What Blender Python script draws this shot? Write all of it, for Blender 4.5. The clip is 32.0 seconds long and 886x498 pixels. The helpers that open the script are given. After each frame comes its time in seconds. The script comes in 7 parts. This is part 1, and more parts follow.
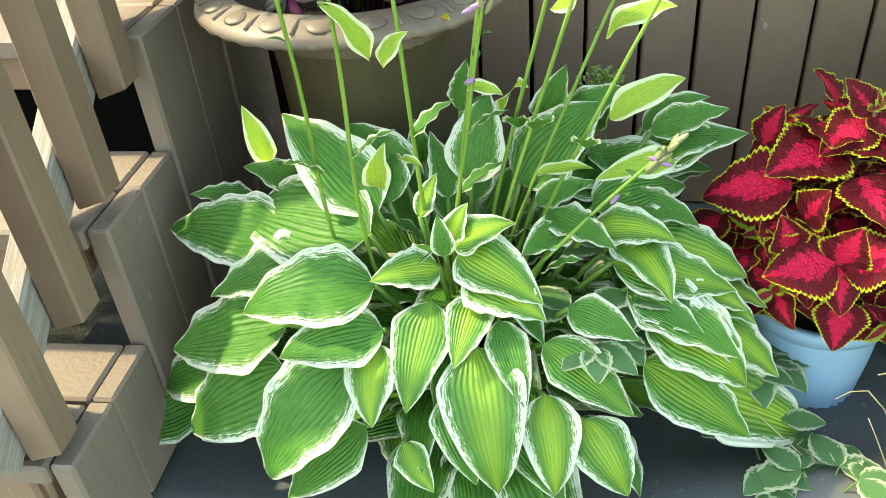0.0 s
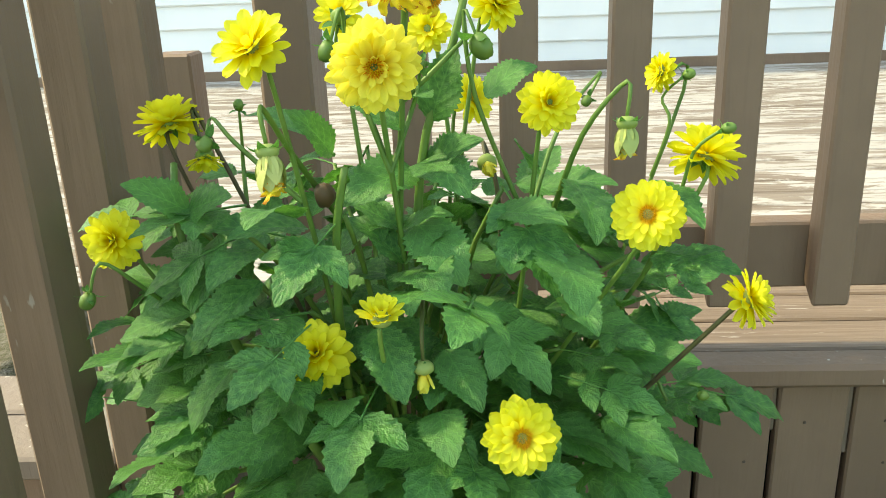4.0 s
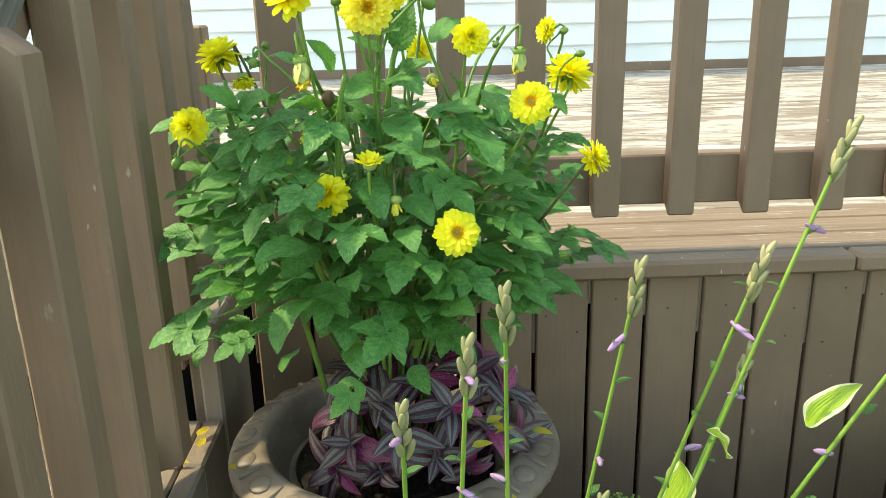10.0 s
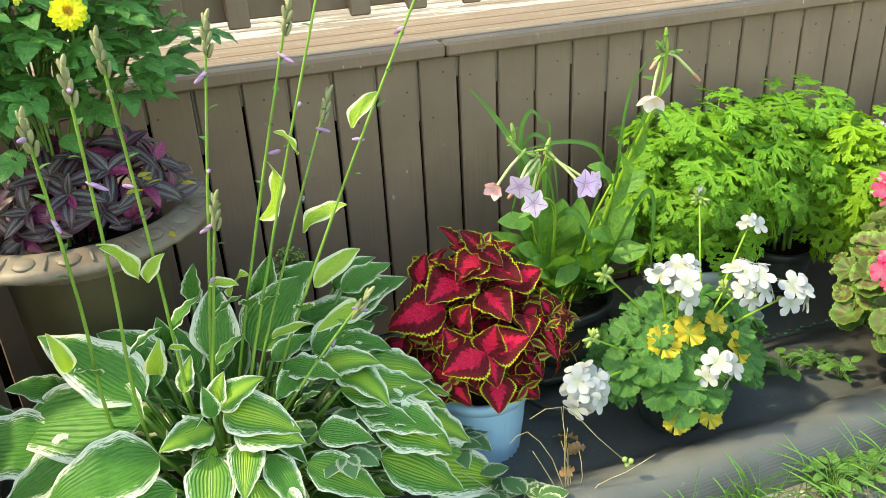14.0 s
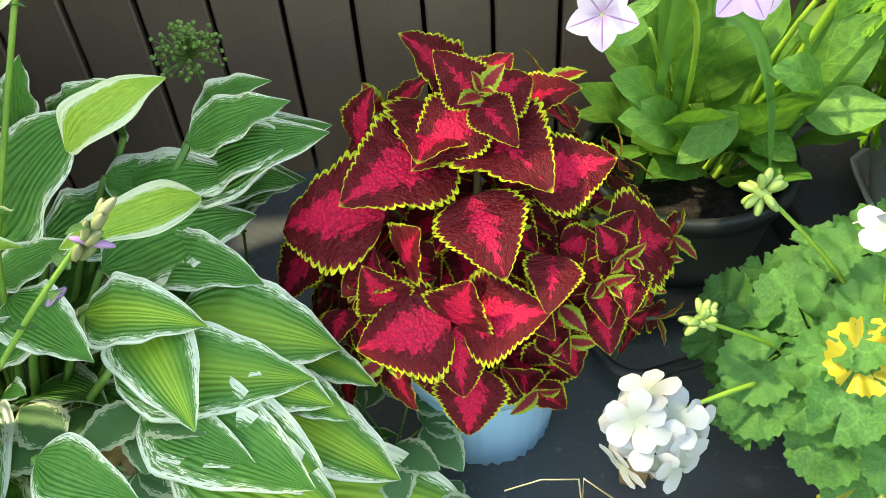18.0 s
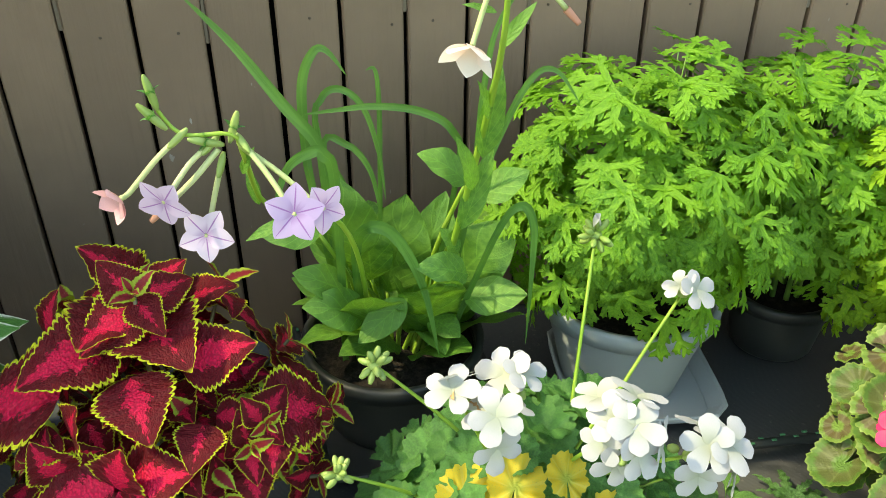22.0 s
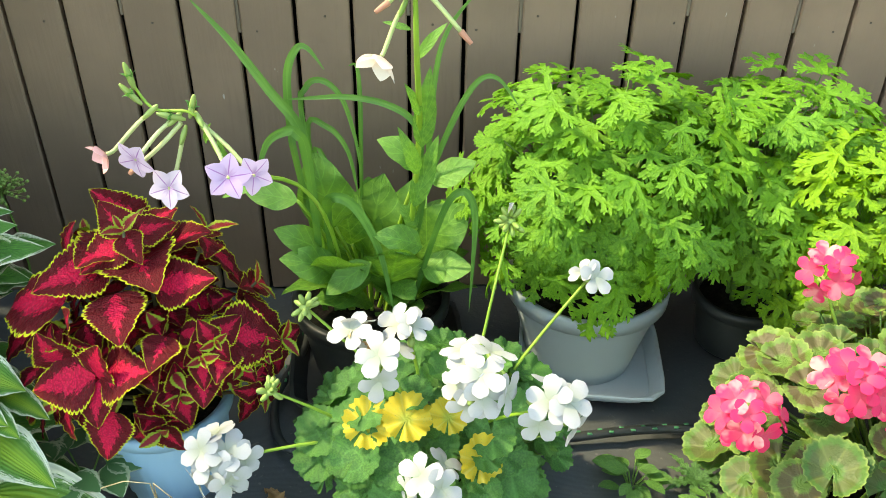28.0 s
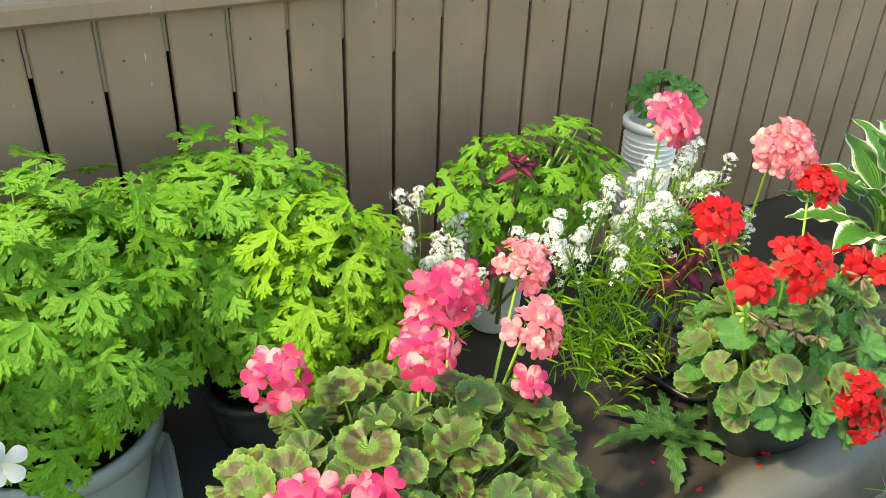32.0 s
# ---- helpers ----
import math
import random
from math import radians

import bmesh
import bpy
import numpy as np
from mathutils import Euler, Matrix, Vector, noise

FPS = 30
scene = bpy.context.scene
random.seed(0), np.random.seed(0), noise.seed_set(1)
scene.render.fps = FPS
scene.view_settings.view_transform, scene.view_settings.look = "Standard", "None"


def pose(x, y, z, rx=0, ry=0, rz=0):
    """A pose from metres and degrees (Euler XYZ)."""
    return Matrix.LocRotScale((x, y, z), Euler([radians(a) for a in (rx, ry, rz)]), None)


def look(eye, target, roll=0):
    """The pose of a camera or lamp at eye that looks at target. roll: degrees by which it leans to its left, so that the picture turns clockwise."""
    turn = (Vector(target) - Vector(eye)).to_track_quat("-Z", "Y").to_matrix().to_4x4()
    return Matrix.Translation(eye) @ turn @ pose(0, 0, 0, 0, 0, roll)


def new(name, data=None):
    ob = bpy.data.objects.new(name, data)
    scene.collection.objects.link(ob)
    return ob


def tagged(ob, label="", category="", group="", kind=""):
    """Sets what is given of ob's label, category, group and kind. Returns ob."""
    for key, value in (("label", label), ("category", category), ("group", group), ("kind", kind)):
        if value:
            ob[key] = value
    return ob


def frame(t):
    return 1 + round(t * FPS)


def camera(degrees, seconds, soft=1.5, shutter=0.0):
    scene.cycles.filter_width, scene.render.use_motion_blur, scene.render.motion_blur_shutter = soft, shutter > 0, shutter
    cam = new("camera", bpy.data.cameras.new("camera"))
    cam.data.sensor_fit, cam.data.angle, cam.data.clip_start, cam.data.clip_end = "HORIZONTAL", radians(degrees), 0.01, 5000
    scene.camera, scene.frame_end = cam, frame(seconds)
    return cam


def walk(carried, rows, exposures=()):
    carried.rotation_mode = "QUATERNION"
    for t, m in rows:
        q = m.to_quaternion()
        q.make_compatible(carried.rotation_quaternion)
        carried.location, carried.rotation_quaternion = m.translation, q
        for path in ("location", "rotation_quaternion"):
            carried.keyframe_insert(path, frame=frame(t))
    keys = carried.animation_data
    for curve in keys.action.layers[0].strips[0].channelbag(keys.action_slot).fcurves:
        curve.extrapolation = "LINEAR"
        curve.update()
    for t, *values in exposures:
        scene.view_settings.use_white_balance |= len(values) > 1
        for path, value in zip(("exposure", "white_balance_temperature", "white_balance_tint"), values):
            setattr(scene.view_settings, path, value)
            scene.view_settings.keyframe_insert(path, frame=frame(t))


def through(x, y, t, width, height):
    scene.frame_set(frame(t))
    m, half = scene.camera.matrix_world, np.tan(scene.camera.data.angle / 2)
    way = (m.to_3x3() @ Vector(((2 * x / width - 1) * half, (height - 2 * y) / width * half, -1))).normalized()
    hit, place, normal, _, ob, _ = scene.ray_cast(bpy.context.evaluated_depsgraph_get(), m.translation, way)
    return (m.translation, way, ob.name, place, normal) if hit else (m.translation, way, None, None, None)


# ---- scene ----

# ---------- the camera and its way ----------
cam = camera(57.1, 32.0, soft=0.1)
PATH = [  # seconds, eye, target, roll
    (0, (-0.5298, -1.4323, 0.8987), (-0.6687, -0.6293, 0.3190), -5.16),
    (0.5, (-0.5754, -1.3327, 0.8819), (-0.7189, -0.5245, 0.3107), -5.57),
    (1, (-0.6515, -1.2283, 0.9475), (-0.8093, -0.3813, 0.4398), -4.64),
    (1.5, (-0.7149, -1.1664, 0.9766), (-0.8757, -0.3089, 0.4879), -3.66),
    (2, (-0.7281, -1.1232, 1.0194), (-0.8901, -0.2614, 0.5388), -3.40),
    (2.5, (-0.7568, -1.0813, 1.0744), (-0.8844, -0.1960, 0.6272), -2.95),
    (3, (-0.7548, -1.0028, 1.1134), (-0.8756, -0.0906, 0.7217), -3.31),
    (3.5, (-0.7460, -0.9566, 1.1516), (-0.8448, -0.0293, 0.7904), -3.08),
    (4, (-0.7520, -0.9513, 1.1793), (-0.8097, -0.0074, 0.8540), -2.25),
    (4.5, (-0.7581, -0.9515, 1.2103), (-0.7637, -0.0023, 0.8958), -2.22),
    (6.5, (-0.7880, -0.8152, 1.1894), (-0.7716, 0.1402, 0.8946), -2.54),
    (7, (-0.7632, -0.7355, 1.1817), (-0.8256, 0.2165, 0.8820), -2.58),
    (7.5, (-0.7485, -0.7048, 1.1866), (-0.8806, 0.2345, 0.8699), -2.60),
    (8, (-0.7460, -0.6933, 1.1904), (-0.8921, 0.2443, 0.8746), -2.08),
    (8.5, (-0.7550, -0.7633, 1.1767), (-0.8123, 0.1859, 0.8673), -0.71),
    (9, (-0.7998, -0.9088, 1.1636), (-0.7582, 0.0431, 0.8600), -0.58),
    (9.5, (-0.8090, -1.0953, 1.1572), (-0.7563, -0.1441, 0.8532), -0.90),
    (10, (-0.7699, -1.3041, 1.1453), (-0.7450, -0.3528, 0.8381), -1.44),
    (10.5, (-0.7853, -1.4554, 1.1344), (-0.7478, -0.5182, 0.7874), -2.03),
    (11, (-0.8110, -1.6274, 1.1152), (-0.7418, -0.7060, 0.7327), -1.98),
    (11.5, (-0.7925, -1.7055, 1.1178), (-0.7246, -0.7848, 0.7334), -2.81),
    (12, (-0.7239, -1.8041, 1.1256), (-0.6686, -0.8805, 0.7462), -3.04),
    (12.5, (-0.7193, -1.8233, 1.1227), (-0.6622, -0.8999, 0.7431), -3.18),
    (13, (-0.7151, -1.8124, 1.1045), (-0.5858, -0.9070, 0.7002), -3.35),
    (13.5, (-0.6661, -1.7922, 1.0720), (-0.4399, -0.9155, 0.6475), -3.65),
    (14, (-0.6468, -1.7140, 1.0684), (-0.3551, -0.8625, 0.6327), -3.21),
    (14.5, (-0.5534, -1.6269, 1.0403), (-0.3165, -0.7507, 0.6205), -3.73),
    (16.5, (-0.2060, -1.1204, 0.9070), (-0.0520, -0.2948, 0.3642), 0.61),
    (17, (-0.2055, -1.0532, 0.8552), (-0.0992, -0.2769, 0.2339), -0.82),
    (17.5, (-0.2001, -1.0496, 0.8266), (-0.1528, -0.3075, 0.1581), -3.54),
    (18, (-0.2039, -1.0450, 0.7953), (-0.1980, -0.3244, 0.1020), -5.07),
    (18.5, (-0.2032, -1.0487, 0.7707), (-0.2381, -0.3048, 0.1033), -6.51),
    (19, (-0.1571, -1.0484, 0.7246), (-0.2291, -0.2659, 0.1062), -7.47),
    (19.5, (-0.1123, -1.0689, 0.7341), (-0.1350, -0.2446, 0.1684), -5.31),
    (20, (-0.0770, -1.1126, 0.8133), (0.0208, -0.2708, 0.2824), -3.05),
    (20.5, (-0.0267, -1.1690, 0.8892), (0.1491, -0.3153, 0.3991), -2.45),
    (21, (-0.0116, -1.2076, 0.9159), (0.2211, -0.3643, 0.4315), -1.17),
    (21.5, (-0.0041, -1.2205, 0.9037), (0.2340, -0.3882, 0.4031), -0.14),
    (22, (-0.0045, -1.1991, 0.8926), (0.1732, -0.3678, 0.3660), 0.22),
    (22.5, (0.0239, -1.1971, 0.8752), (0.1499, -0.3594, 0.3438), 0.05),
    (23, (0.0869, -1.1959, 0.8969), (0.2298, -0.3488, 0.3849), 0.49),
    (23.5, (0.1715, -1.1729, 0.8873), (0.3508, -0.3260, 0.3866), 1.08),
    (24, (0.2223, -1.1065, 0.8382), (0.4013, -0.2774, 0.3086), 3.30),
    (24.5, (0.2351, -1.0220, 0.8646), (0.2695, -0.1780, 0.3294), 1.18),
    (25, (0.1961, -0.9733, 0.9073), (0.1382, -0.1060, 0.4129), 2.03),
    (25.2, (0.1897, -0.9684, 0.9153), (0.1053, -0.1081, 0.4125), 1.61),
    (26, (0.2040, -1.0511, 0.8590), (0.0721, -0.2576, 0.2650), -0.27),
    (26.5, (0.2215, -1.1125, 0.8434), (0.0994, -0.3449, 0.2141), -1.30),
    (28.5, (0.1958, -1.4323, 1.0160), (0.3015, -0.5786, 0.5061), 1.93),
    (29, (0.2178, -1.4393, 1.0244), (0.3876, -0.5859, 0.5316), 2.62),
    (29.5, (0.2494, -1.4447, 1.0239), (0.4898, -0.6018, 0.5425), 3.36),
    (30, (0.2707, -1.4312, 1.0188), (0.5590, -0.6043, 0.5359), 4.08),
    (30.5, (0.2962, -1.4061, 1.0077), (0.5966, -0.5862, 0.5202), 3.90),
    (31, (0.3306, -1.3522, 0.9951), (0.6714, -0.5512, 0.5030), 3.67),
    (31.5, (0.4240, -1.2812, 0.9790), (0.8260, -0.5095, 0.4862), 2.43),
    (32, (0.4980, -1.2440, 0.9880), (0.9544, -0.5144, 0.4787), 2.29),
]
walk(cam, [(t, look(eye, target, roll)) for t, eye, target, roll in PATH], exposures=((0, 2.78, 9300, -3), (2, 2.73, 9300, -3), (2.5, 2.68, 9300, -3), (4, 1.98, 9300, -3), (8, 1.62, 9300, -3), (9.5, 2.07, 9300, -3), (14, 2.36, 9300, -3), (17, 2.70, 9300, -3), (20, 2.42, 9300, -3), (22, 2.32, 9300, -3), (25, 2.48, 9300, -3), (26, 2.67, 9300, -3), (29, 2.47, 9300, -3), (32, 2.31, 9300, -3)))

# ---------- daylight ----------
SUN_ELEVATION, SUN_AZIMUTH = radians(50), radians(-82)   # azimuth from +y towards +x
world = bpy.data.worlds.new("sky")
scene.world = world
world.use_nodes = True
_wn = world.node_tree.nodes
_sky = _wn.new("ShaderNodeTexSky")
_sky.sky_type = "NISHITA"
_sky.sun_disc = False
_sky.sun_elevation = SUN_ELEVATION
_sky.sun_rotation = SUN_AZIMUTH
world.node_tree.links.new(_sky.outputs[0], _wn["Background"].inputs[0])
_wn["Background"].inputs[1].default_value = 0.15
_sun = bpy.data.lights.new("sun", "SUN")
_sun.energy, _sun.angle, _sun.color = 1.30, radians(2.0), (1.0, 0.93, 0.80)
sun = new("sun", _sun)
_away = Vector((math.sin(SUN_AZIMUTH) * math.cos(SUN_ELEVATION), math.cos(SUN_AZIMUTH) * math.cos(SUN_ELEVATION), math.sin(SUN_ELEVATION)))
sun.matrix_world = look(_away * 20, (0, 0, 0))

# ---------- helpers for node materials ----------
class Nodes:
    """A material and short calls that add nodes to it."""

    def __init__(self, name):
        self.mat = bpy.data.materials.new(name)
        self.mat.use_nodes = True
        self.tree = self.mat.node_tree
        self.bsdf = self.tree.nodes["Principled BSDF"]
        self.out = self.tree.nodes["Material Output"]

    def plug(self, socket, value):
        if value is None:
            return
        if isinstance(value, bpy.types.NodeSocket):
            self.tree.links.new(value, socket)
        elif isinstance(value, tuple) and len(value) == 3 and socket.type == "RGBA":
            socket.default_value = (*value, 1)
        else:
            socket.default_value = value

    def math(self, op, a, b=None, clamp=False):
        n = self.tree.nodes.new("ShaderNodeMath")
        n.operation, n.use_clamp = op, clamp
        self.plug(n.inputs[0], a)
        self.plug(n.inputs[1], b)
        return n.outputs[0]

    def span(self, x, a, b, c=0.0, d=1.0):
        n = self.tree.nodes.new("ShaderNodeMapRange")
        n.interpolation_type = "SMOOTHSTEP"
        for k, v in zip(range(5), (x, a, b, c, d)):
            self.plug(n.inputs[k], v)
        return n.outputs[0]

    def mix(self, fac, a, b, blend="MIX"):
        n = self.tree.nodes.new("ShaderNodeMix")
        n.data_type, n.blend_type = "RGBA", blend
        self.plug(n.inputs[0], fac)
        self.plug(n.inputs[6], a)
        self.plug(n.inputs[7], b)
        return n.outputs[2]

    def noise(self, scale, detail=3.0, vec=None, rough=0.55, dist=0.0):
        n = self.tree.nodes.new("ShaderNodeTexNoise")
        n.inputs["Scale"].default_value, n.inputs["Detail"].default_value = scale, detail
        n.inputs["Roughness"].default_value, n.inputs["Distortion"].default_value = rough, dist
        self.plug(n.inputs["Vector"], vec)
        return n.outputs["Fac"]

    def place(self, kind="Object", scale=None, shift=None):
        n = self.tree.nodes.new("ShaderNodeTexCoord")
        if scale is None and shift is None:
            return n.outputs[kind]
        m = self.tree.nodes.new("ShaderNodeMapping")
        self.tree.links.new(n.outputs[kind], m.inputs[0])
        if scale:
            m.inputs["Scale"].default_value = scale
        if shift is not None:
            self.plug(m.inputs["Location"], shift)
        return m.outputs[0]

    def world_place(self, scale=None):
        g = self.tree.nodes.new("ShaderNodeNewGeometry")
        if scale is None:
            return g.outputs["Position"]
        m = self.tree.nodes.new("ShaderNodeMapping")
        self.tree.links.new(g.outputs["Position"], m.inputs[0])
        m.inputs["Scale"].default_value = scale
        return m.outputs[0]

    def uv(self):
        n = self.tree.nodes.new("ShaderNodeSeparateXYZ")
        t = self.tree.nodes.new("ShaderNodeTexCoord")
        self.tree.links.new(t.outputs["UV"], n.inputs[0])
        return n.outputs[0], n.outputs[1]

    def random(self):
        return self.tree.nodes.new("ShaderNodeObjectInfo").outputs["Random"]

    def island(self):
        return self.tree.nodes.new("ShaderNodeNewGeometry").outputs["Random Per Island"]

    def bump(self, height, strength=0.3, distance=0.002):
        n = self.tree.nodes.new("ShaderNodeBump")
        n.inputs["Strength"].default_value, n.inputs["Distance"].default_value = strength, distance
        self.plug(n.inputs["Height"], height)
        self.tree.links.new(n.outputs[0], self.bsdf.inputs["Normal"])
        return n.outputs[0]

    def finish(self, color, rough=0.5, through=0.0, metal=0.0, spec=0.5, tint=None):
        """through: the share of light that passes a thin leaf or petal."""
        self.plug(self.bsdf.inputs["Base Color"], color)
        self.plug(self.bsdf.inputs["Roughness"], rough)
        self.plug(self.bsdf.inputs["Metallic"], metal)
        self.plug(self.bsdf.inputs["Specular IOR Level"], spec)
        if through:
            t = self.tree.nodes.new("ShaderNodeBsdfTranslucent")
            self.plug(t.inputs[0], color if tint is None else self.mix(1.0, color, tint, "MULTIPLY"))
            m = self.tree.nodes.new("ShaderNodeMixShader")
            m.inputs[0].default_value = through
            self.tree.links.new(self.bsdf.outputs[0], m.inputs[1])
            self.tree.links.new(t.outputs[0], m.inputs[2])
            self.tree.links.new(m.outputs[0], self.out.inputs[0])
        return self.mat


def edge_of(k):
    """How near a leaf's margin: 0 on the midrib, 1 on the margin; and the place along it."""
    across, along = k.uv()
    side = k.math("ABSOLUTE", k.math("SUBTRACT", k.math("MULTIPLY", across, 2.0), 1.0))
    return side, along


def painted_wood(name, color, worn, amount):
    """Painted boards, grain along z; amount: how much bare or faded wood shows."""
    k = Nodes(name)
    grain = k.noise(6, 5, k.place("Object", (14, 14, 0.9)))
    blot = k.noise(5, 4, k.world_place())
    fleck = k.noise(60, 3, k.world_place((1, 1, 0.35)))
    c = k.mix(k.span(blot, 0.35, 0.7), color, tuple(v * 1.22 for v in color))
    c = k.mix(k.span(k.random(), 0, 1, 0, 0.3), c, tuple(v * 0.8 for v in color))
    c = k.mix(k.math("MULTIPLY", k.span(grain, 0.55, 0.75), 0.25), c, tuple(v * 0.7 for v in color))
    bare = k.math("MULTIPLY", k.span(fleck, 0.70 - amount * 0.2, 0.74 - amount * 0.2), k.span(blot, 0.52 - amount * 0.2, 0.62))
    c = k.mix(bare, c, worn)
    k.bump(k.math("ADD", grain, k.math("MULTIPLY", fleck, 0.5)), 0.55, 0.0025)
    return k.finish(c, 0.55, spec=0.4)


BROWN = (0.188, 0.126, 0.088)
m_brown = painted_wood("brown_paint", BROWN, (0.36, 0.33, 0.29), 0.06)
m_nosing = painted_wood("flecked_brown_paint", BROWN, (0.50, 0.48, 0.44), 0.22)
m_filler = painted_wood("paint_filled_seam", (0.16, 0.125, 0.095), (0.36, 0.33, 0.29), 0.1)
m_nailhead = painted_wood("painted_nail", (0.075, 0.052, 0.038), (0.10, 0.08, 0.06), 0.0)
m_tread = painted_wood("worn_tread_paint", (0.188, 0.148, 0.120), (0.40, 0.36, 0.31), 0.25)


def plain_wood(name, axis):
    """Weathered deck boards, grain along the named axis, with flaking white paint."""
    k = Nodes(name)
    s = (1.1, 26, 26) if axis == "x" else (26, 1.1, 26)
    grain = k.noise(5, 6, k.world_place(s), 0.65)
    flake = k.noise(3.6, 6, k.world_place((1.0, 4.5, 4.5)), 0.72, 0.6)
    base = k.mix(k.span(grain, 0.3, 0.75), (0.15, 0.115, 0.09), (0.27, 0.22, 0.18))
    c = k.mix(k.span(flake, 0.46, 0.53), base, (0.44, 0.42, 0.40))
    c = k.mix(k.span(k.random(), 0, 1, 0, 0.35), c, (0.26, 0.23, 0.20))
    k.bump(k.math("ADD", grain, flake), 0.4, 0.003)
    return k.finish(c, 0.7, spec=0.3)


m_deck = plain_wood("weathered_deck", "x")
k = Nodes("ledge_paint")
_g = k.noise(5, 6, k.world_place((0.9, 30, 30)), 0.65)
_f = k.noise(9, 5, k.world_place((1, 12, 12)), 0.7)
_c = k.mix(k.span(_g, 0.35, 0.7), (0.17, 0.12, 0.088), (0.26, 0.195, 0.145))
_c = k.mix(k.span(_f, 0.62, 0.68), _c, (0.42, 0.38, 0.34))
k.bump(_g, 0.5, 0.002)
m_ledge = k.finish(_c, 0.6, spec=0.35)

def bare_wood(name, dark, light):
    """Weathered bare wood, grain along y."""
    k = Nodes(name)
    g = k.noise(5, 6, k.place("Object", (40, 1.5, 40)), 0.7)
    b = k.noise(4, 4, k.place("Object"))
    c = k.mix(k.span(g, 0.35, 0.65), dark, light)
    c = k.mix(k.span(b, 0.45, 0.75, 0, 0.35), c, tuple(v * 0.6 for v in dark))
    k.bump(g, 0.6, 0.0025)
    return k.finish(c, 0.75, spec=0.25)


m_greywood = bare_wood("grey_rail_wood", (0.22, 0.20, 0.18), (0.33, 0.31, 0.285))
m_capwood = bare_wood("grey_cap_wood", (0.105, 0.095, 0.085), (0.175, 0.162, 0.148))

k = Nodes("white_siding")
_g = k.noise(40, 4, k.world_place((0.2, 1, 3)))
k.bump(_g, 0.12, 0.001)
m_siding = k.finish(k.mix(k.span(k.noise(1.5, 3, k.world_place()), 0.3, 0.7), (0.72, 0.75, 0.78), (0.80, 0.82, 0.84)), 0.5)

# near-black colour for sheets that stand in for deep shade
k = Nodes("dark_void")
m_shade = k.finish((0.006, 0.006, 0.006), 0.9, spec=0.1)

k = Nodes("weed_fabric")
_w = k.tree.nodes.new("ShaderNodeTexWave")
_w.inputs["Scale"].default_value, _w.inputs["Distortion"].default_value = 130, 1.5
k.plug(_w.inputs["Vector"], k.world_place((0.15, 1, 1)))
_w.bands_direction = "Y"
_d = k.noise(2.2, 5, k.world_place())
_s = k.noise(90, 2, k.world_place())
_c = k.mix(_w.outputs["Fac"], (0.054, 0.060, 0.064), (0.074, 0.082, 0.088))
_c = k.mix(k.span(_d, 0.45, 0.72, 0, 0.6), _c, (0.085, 0.078, 0.070))
_c = k.mix(k.span(_s, 0.66, 0.74, 0, 0.35), _c, (0.22, 0.21, 0.19))
k.bump(k.math("ADD", _s, k.math("MULTIPLY", _d, 4.0)), 0.35, 0.002)
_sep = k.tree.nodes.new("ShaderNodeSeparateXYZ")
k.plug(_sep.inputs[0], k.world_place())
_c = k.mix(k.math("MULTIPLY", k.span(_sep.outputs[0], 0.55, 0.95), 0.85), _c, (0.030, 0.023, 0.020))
_dust = k.math("MULTIPLY", k.span(_sep.outputs[2], 0.012, 0.05), k.span(_d, 0.25, 0.6, 0.35, 0.9))
_c = k.mix(_dust, _c, (0.125, 0.125, 0.115))
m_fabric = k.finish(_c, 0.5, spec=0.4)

k = Nodes("pale_gravel")
_c = k.mix(k.span(k.noise(30, 5, k.world_place()), 0.35, 0.65), (0.19, 0.182, 0.165), (0.10, 0.105, 0.070))
k.bump(k.noise(70, 5, k.world_place()), 0.8, 0.01)
m_soilgrass = k.finish(_c, 0.9, spec=0.2)

k = Nodes("potting_soil")
_n = k.noise(90, 5, k.world_place(), 0.7)
k.bump(_n, 1.0, 0.006)
m_soil = k.finish(k.mix(k.span(_n, 0.4, 0.68), (0.010, 0.008, 0.007), (0.038, 0.031, 0.025)), 0.9, spec=0.15)


def plastic(name, color, rough=0.4, dust=(0.3, 0.3, 0.3), amount=0.25):
    k = Nodes(name)
    d = k.noise(7, 5, k.world_place(), 0.65)
    s = k.noise(45, 3, k.world_place((1, 1, 0.3)))
    c = k.mix(k.span(d, 0.42, 0.8, 0, amount), color, dust)
    k.bump(s, 0.08, 0.001)
    return k.finish(c, k.span(d, 0.3, 0.7, rough, rough + 0.2))


m_bluepot = plastic("pale_blue_plastic", (0.23, 0.40, 0.58), 0.42, (0.45, 0.52, 0.58))
m_blackpot = plastic("black_plastic", (0.018, 0.021, 0.021), 0.34, (0.085, 0.085, 0.08), 0.35)
m_greypot = plastic("grey_plastic", (0.33, 0.38, 0.39), 0.4, (0.46, 0.48, 0.47), 0.35)
m_traygrey = plastic("light_grey_plastic", (0.42, 0.46, 0.47), 0.4, (0.5, 0.5, 0.49), 0.35)
m_whitepot = plastic("white_plastic", (0.55, 0.56, 0.57), 0.4, (0.4, 0.4, 0.38), 0.3)

